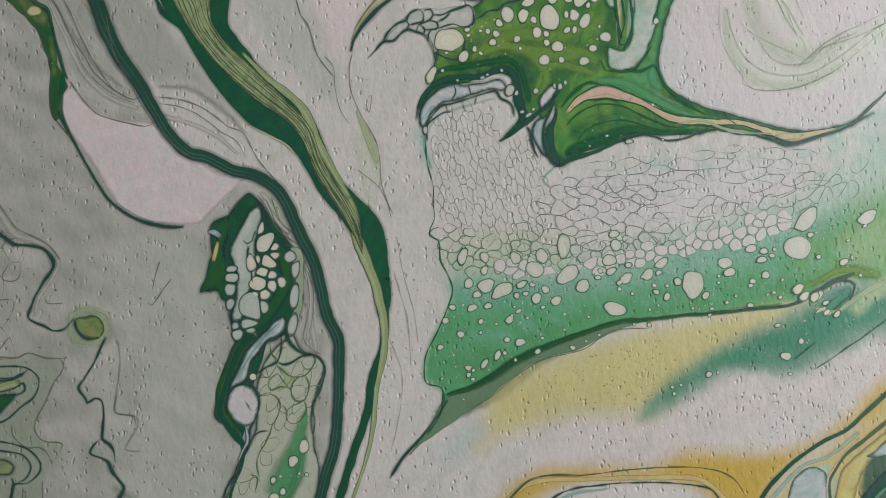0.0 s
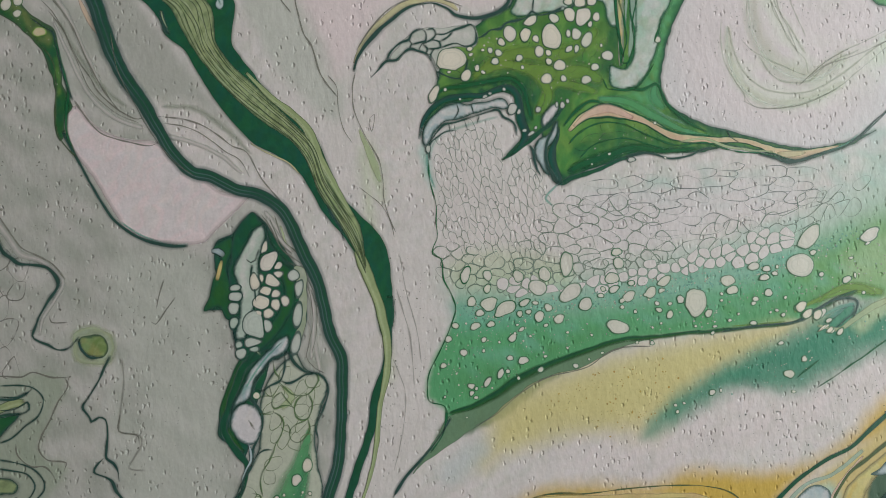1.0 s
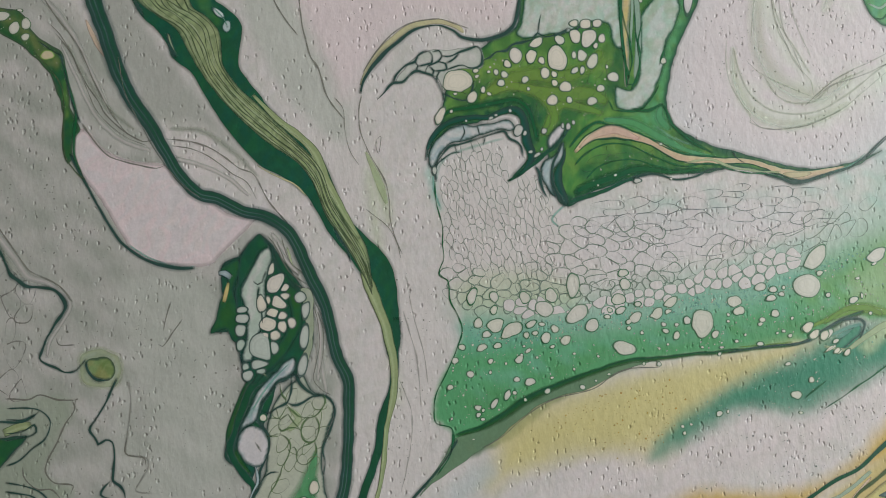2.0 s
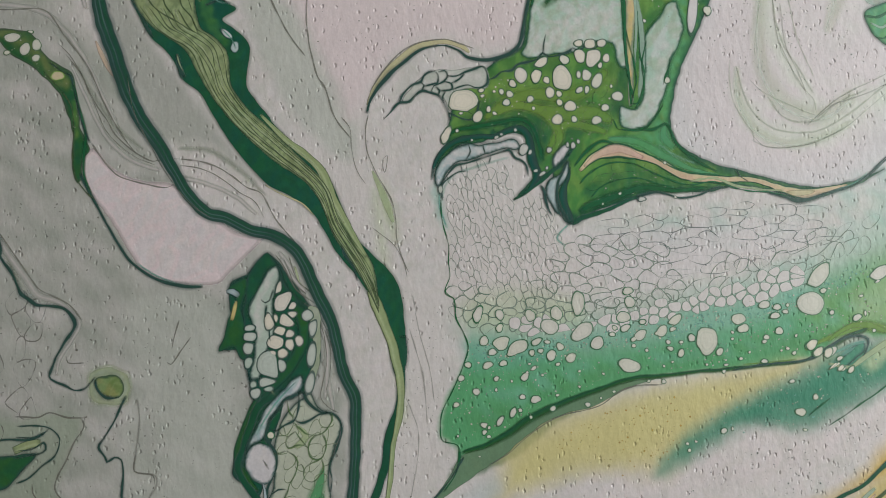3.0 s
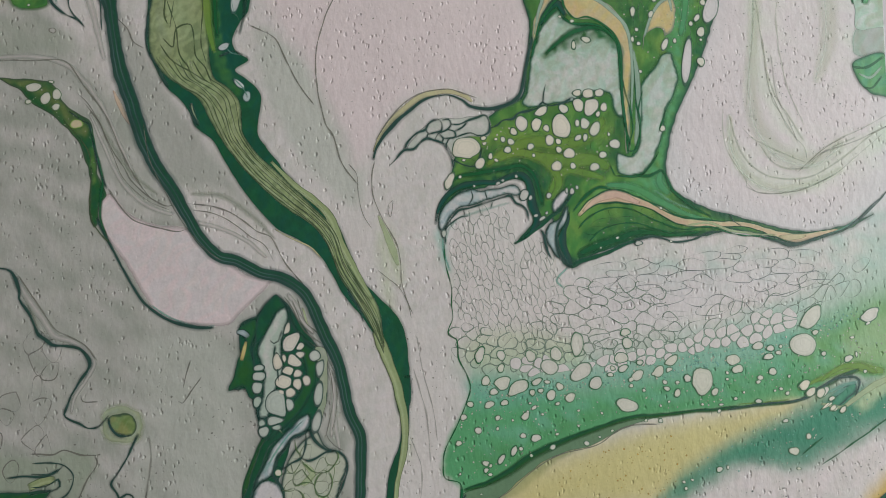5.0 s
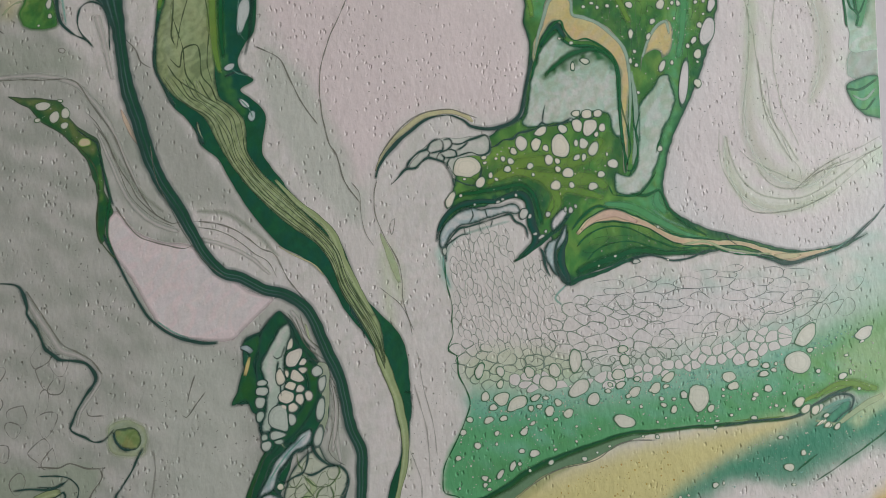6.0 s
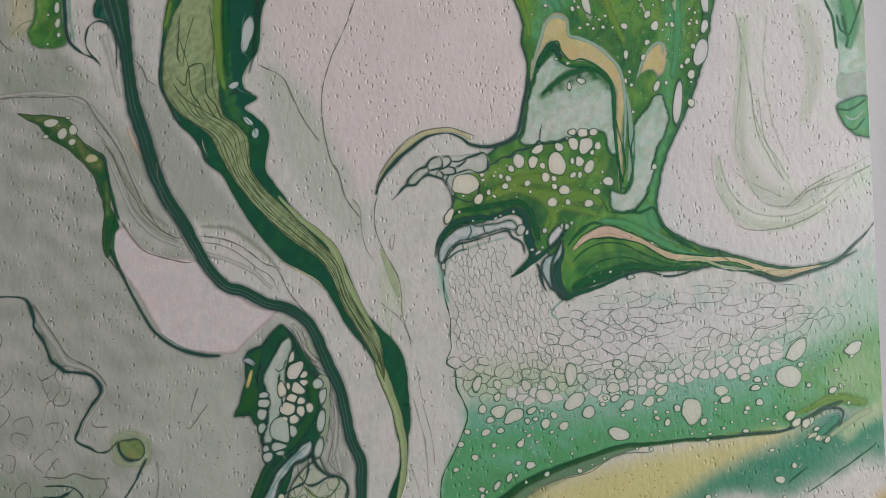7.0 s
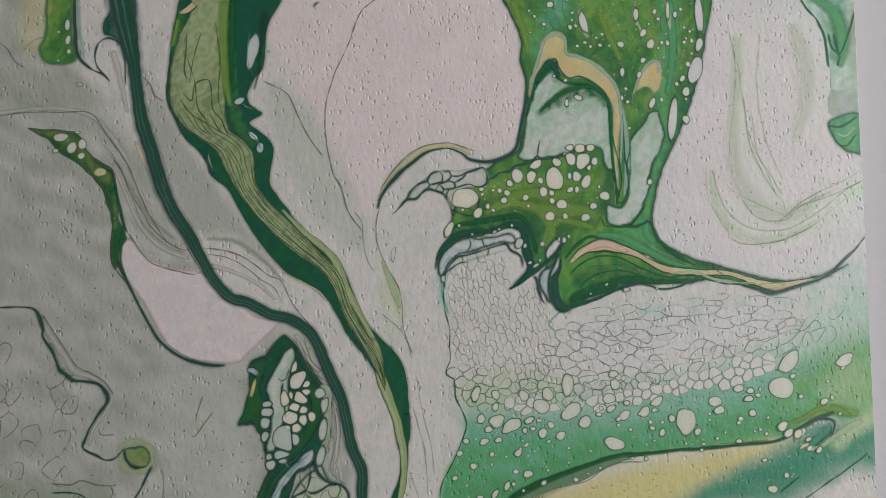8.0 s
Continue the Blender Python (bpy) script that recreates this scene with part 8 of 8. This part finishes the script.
flecks(3, 200, "white", .12, .5, 19, [(53.5, -68.6), (78.5, -68.1), (117.6, -63.9), (156.7, -58.6), (197, -47.4), (247.3, -29.4), (252.9, -52.5), (214.7, -63.8), (169.5, -72.9), (130.4, -76.1), (104.2, -84.6), (79, -97.1), (53.7, -109.6), (44.9, -99.5)])
flecks(3, 150, "aqua", .15, .5, 20, [(156.8, -104.6), (183.2, -87.2), (223.6, -68.9), (252.6, -65.5), (252.3, -81.5), (223, -96.9), (203.9, -100.6)])
vein("oline", 6, [(-97.3, 91.2, 0.4), (-90.4, 82.1, 0.4), (-84.4, 77.2, 0.5), (-74.1, 71, 0.6), (-69.1, 61.3, 0.4), (-63.2, 50.3, 0.4), (-55.8, 39.9, 0.4), (-48, 31.9, 0.7), (-34.8, 21.1, 0.6), (-20.3, 10.5, 0.4), (-13.8, 1.4, 0.6), (-8, -12.4, 0.7), (0.5, -25.1, 0.4), (8.2, -38.5, 0.6), (12.9, -49.2, 0.4)])
vein("oline", 6, [(-93.3, 90.8, 0.4), (-86.2, 81.9, 0.7), (-80.7, 77.3, 0.4), (-71.8, 71.1, 0.6), (-67.1, 61.8, 0.7), (-62.2, 51, 0.5), (-54.5, 40.9, 0.5), (-47, 32.7, 0.4), (-34, 21.9, 0.3), (-20.1, 10.7, 0.6), (-13.3, 2.3, 0.5), (-7.7, -11.7, 0.5), (0.7, -23.6, 0.4), (8.3, -37.4, 0.4), (12.9, -48.4, 0.4)])
vein("oline", 6, [(-89.7, 90.5, 0.6), (-84.4, 81.8, 0.5), (-76.8, 77.4, 0.4), (-70.8, 71.2, 0.4), (-65.1, 62.3, 0.6), (-61.1, 51.6, 0.5), (-53.7, 41.5, 0.5), (-46, 33.5, 0.6), (-32.9, 22.9, 0.7), (-19, 11.7, 0.7), (-12.8, 3.2, 0.4), (-7.1, -10.2, 0.6), (0.8, -22.7, 0.7), (8.5, -35.6, 0.6), (12.9, -47.8, 0.4)])
vein("oline", 6, [(-86.4, 90.2, 0.4), (-81.6, 81.6, 0.7), (-75.7, 77.4, 0.3), (-68.7, 71.2, 0.4), (-63.5, 62.7, 0.5), (-60.1, 52.3, 0.4), (-52.2, 42.6, 0.5), (-45, 34.4, 0.4), (-32.7, 23.1, 0.4), (-18.5, 12.2, 0.4), (-12.4, 4.1, 0.5), (-7, -9.9, 0.7), (0.9, -21.8, 0.5), (8.7, -34.3, 0.5), (12.9, -46.7, 0.5)])
vein("oline", 6, [(-83.3, 89.9, 0.5), (-79.3, 81.5, 0.5), (-73, 77.5, 0.7), (-64.7, 71.4, 0.5), (-62.6, 62.9, 0.4), (-58.9, 53, 0.4), (-51.7, 42.9, 0.7), (-43.9, 35.3, 0.3), (-31.2, 24.6, 0.5), (-17.6, 13, 0.5), (-11.5, 5.8, 0.6), (-6.4, -8.4, 0.6), (1.1, -20, 0.4), (8.8, -33.5, 0.7), (13, -46, 0.7)])
vein("oline", 6, [(-79.7, 89.6, 0.6), (-74.6, 81.2, 0.6), (-69.1, 77.6, 0.5), (-62.8, 71.4, 0.6), (-60.5, 63.4, 0.7), (-57.2, 54.2, 0.4), (-50.2, 44, 0.7), (-42.5, 36.4, 0.3), (-30.3, 25.4, 0.4), (-17, 13.6, 0.6), (-11.3, 6.1, 0.4), (-6.1, -7.6, 0.5), (1.2, -18.4, 0.7), (8.9, -32.1, 0.3), (13, -45.2, 0.3)])
vein("oline", 6, [(-74.6, 89.1, 0.4), (-71.4, 81, 0.6), (-66.1, 77.6, 0.5), (-59.9, 71.5, 0.4), (-57.9, 64.1, 0.5), (-56.1, 54.9, 0.6), (-49.5, 44.5, 0.5), (-42, 36.9, 0.3), (-29.6, 26, 0.5), (-16.4, 14.2, 0.6), (-10.7, 7.2, 0.5), (-5.6, -6.4, 0.5), (1.3, -17.8, 0.7), (9.2, -30, 0.4), (13, -44.7, 0.5)])
vein("celery", 5, [(-95.6, 91.1, 0.6), (-89, 82, 0.6), (-83.1, 77.2, 0.8), (-72.9, 71.1, 1), (-68.2, 61.5, 0.7), (-62.7, 50.7, 0.7), (-55.3, 40.3, 0.6), (-47.5, 32.3, 1.1), (-34.4, 21.5, 1), (-20, 10.8, 0.7), (-13.5, 1.8, 0.9), (-7.8, -11.9, 1.1), (0.6, -24.4, 0.6), (8.3, -37.9, 1), (12.9, -48.9, 0.7)])
vein("celery", 5, [(-87.7, 90.3, 0.6), (-81.4, 81.6, 1.1), (-76.3, 77.4, 0.7), (-68, 71.2, 0.9), (-64.1, 62.5, 1.1), (-60.3, 52.2, 0.8), (-52.9, 42.1, 0.8), (-45.4, 34, 0.7), (-32.5, 23.2, 0.6), (-19, 11.7, 0.9), (-12.5, 3.9, 0.9), (-7.1, -10.1, 0.8), (0.9, -21.4, 0.7), (8.6, -35.2, 0.7), (12.9, -47.2, 0.7)])
vein("celery", 5, [(-81.3, 89.8, 1), (-77.2, 81.3, 0.9), (-70.2, 77.5, 0.6), (-65.1, 71.3, 0.7), (-60.6, 63.4, 0.9), (-58.4, 53.4, 0.7), (-51.3, 43.2, 0.8), (-43.5, 35.6, 1), (-30.8, 24.9, 1.1), (-17.5, 13.2, 1.1), (-11.6, 5.6, 0.7), (-6.2, -7.8, 1), (1.1, -19.4, 1.1), (8.9, -32.3, 1.1), (13, -46, 0.7)])
vein("oline", 6, [(-93.8, 121.3, 0.6), (-88.1, 105.2, 0.6), (-86.3, 93.1, 0.9), (-81.5, 86, 0.6)])
vein("oline", 6, [(-86.6, 132.2, 0.6), (-89.9, 117.2, 0.6), (-91.1, 105.2, 0.6)])
vein("oline", 6, [(-79.5, 138, 0.6), (-75.9, 116.9, 0.6), (-76.2, 98.9, 0.6), (-73.4, 88.9, 0.5)])
vein("oline", 6, [(-95.3, 97.3, 0.6), (-90.4, 90.2, 0.9), (-80.5, 84, 0.8), (-71.6, 78.9, 0.5)])
vein("line", 5, [(-100.8, 119.4, 0.8), (-102.1, 104.5, 1.2), (-101.3, 95.4, 1.1), (-96.5, 86.3, 1.1), (-90.7, 76.2, 1.1)])
wash("white", 4, .5, [(28, -46.1), (38.8, -56.3), (40.4, -76.4), (36.9, -99.3), (43.7, -112.4), (28.2, -134.1), (17.9, -151.9), (25.7, -112.1), (27.4, -77.1)])
flecks(3, 120, "hair", .12, .4, 24, [(-8, -41.4), (38, -43.3), (41, -96.4), (26.2, -137.1), (12.9, -151.8), (23, -97), (25.7, -61.1)])
vein("faint", 3, [(28.1, -41.1, 0.8), (30.8, -56.2, 0.8), (36.4, -76.3, 0.8), (38.1, -89.3, 0.5)])
vein("faint", 3, [(25.2, -87.1, 0.7), (30.9, -102.2, 0.7), (29.5, -122.2, 0.8), (26.2, -137.1, 0.5)])
wash("celery", 3, .8, [(237.5, -73.2), (246.7, -63.4), (264.9, -51.7), (263.8, -58.7), (249.5, -69.4), (240.4, -76.3)])
vein("wash", 3, [(223.5, -71.9, 2.2), (229.6, -67.1, 3.8), (236.6, -64.2, 2.5)])
flecks(4, 420, "aqua", .12, .5, 31, [(55.6, -62.7), (78.7, -62.1), (117.8, -56.9), (156.9, -51.6), (197, -43.4), (237.4, -28.2), (247.3, -29.4), (196.9, -50.4), (156.7, -59.6), (117.6, -65.9), (78.5, -71.1), (55.5, -71.7)])
flecks(4, 160, "mint", .12, .5, 32, [(61.4, -76.8), (104.5, -68.6), (156.6, -63.6), (209.9, -50.7), (248.1, -39.4), (247.9, -50.4), (214.7, -60.8), (156.5, -72.6), (104.3, -82.6), (73.9, -99), (50.8, -106.6)])
cells(4, [(80.4, -76.1, 1, 0.8, 0), (73.3, -80, 0.8, 0.8, 0), (104.4, -75.6, 1, 0.7, 0), (135.6, -66.2, 1.2, 1, 0), (143.5, -73.4, 0.8, 0.8, 0), (151.7, -62.5, 1.3, 1, 0), (163.5, -72.8, 1, 0.7, 0), (190.7, -62.3, 1.4, 1.1, 0), (205.7, -59.6, 1, 1, 0), (222.9, -48.9, 1.4, 1.1, 0), (183.6, -67.2, 0.8, 0.8, 0), (66.2, -83.9, 1, 1, 0), (94.5, -72.4, 1.5, 1, 30), (115.4, -76.8, 0.8, 0.8, 0), (129.7, -61.1, 1.9, 1.4, 20), (140.7, -58.3, 1.7, 1.1, 30), (119.7, -58.9, 1.7, 1.4, 0), (86.6, -66.3, 1.8, 1.3, 30)], "forest", "cell")
cells(4, [(175.7, -61, 1.1, 0.8, 0), (198.6, -66.4, 0.8, 0.8, 0), (237.1, -41.2, 1.4, 0.8, 20), (245.2, -34.4, 1.7, 0.8, 30)], "forest", "cell")
vein("hair", 6, [(-102, 58.4, 0.5), (-98.4, 41.4, 0.5), (-90.6, 26.2, 0.5), (-82.9, 13.1, 0.5), (-73.1, 0.9, 0.5), (-63.3, -6.3, 0.5)])
vein("light", 3, [(-90.6, 31.2, 1), (-82.8, 16.1, 1.2), (-73, 5.9, 1)])

# The finished ground as one mesh, and the sides of the stretched canvas.
def canvas():
    rows, cols = gu.shape
    out = 0.01 * wave(gu, gv, 24, 31)
    me = bpy.data.meshes.new("canvas")
    at = np.stack([gu / 1000, -out / 1000, gv / 1000], -1).reshape(-1, 3)
    me.vertices.add(rows * cols)
    me.vertices.foreach_set("co", at.astype(np.float32).ravel())
    i = (np.arange(rows - 1)[:, None] * cols + np.arange(cols - 1)[None]).ravel()
    quads = np.stack([i, i + 1, i + cols + 1, i + cols], 1).astype(np.int32)
    me.loops.add(quads.size)
    me.loops.foreach_set("vertex_index", quads.ravel())
    me.polygons.add(len(quads))
    me.polygons.foreach_set("loop_start", np.arange(0, quads.size, 4, dtype=np.int32))
    me.update(calc_edges=True)
    me.polygons.foreach_set("use_smooth", np.ones(len(quads), bool))
    att = me.color_attributes.new("pigment", "FLOAT_COLOR", "POINT")
    rgba = np.ones((rows * cols, 4), np.float32)
    rgba[:, :3] = np.clip(ground.reshape(-1, 3), 0.005, 0.9)
    att.data.foreach_set("color", rgba.ravel())
    me.materials.append(GROUND)
    ob = new("canvas", me)
    ob.parent = painting
    tagged(ob, "white, grey and green flowed acrylic coat with an orange-peel skin")
    w, h, d = WIDE / 2000, HIGH / 2000, DEEP
    bm = boxes((-w, w, 0.0004, d, -h, h))
    bmesh.ops.bevel(bm, geom=bm.edges[:], offset=0.0008, segments=2, affect="EDGES")
    edge = link("canvas_edge", bm, WALL, painting, "primed white side of the stretched canvas")
    return ob


canvas()
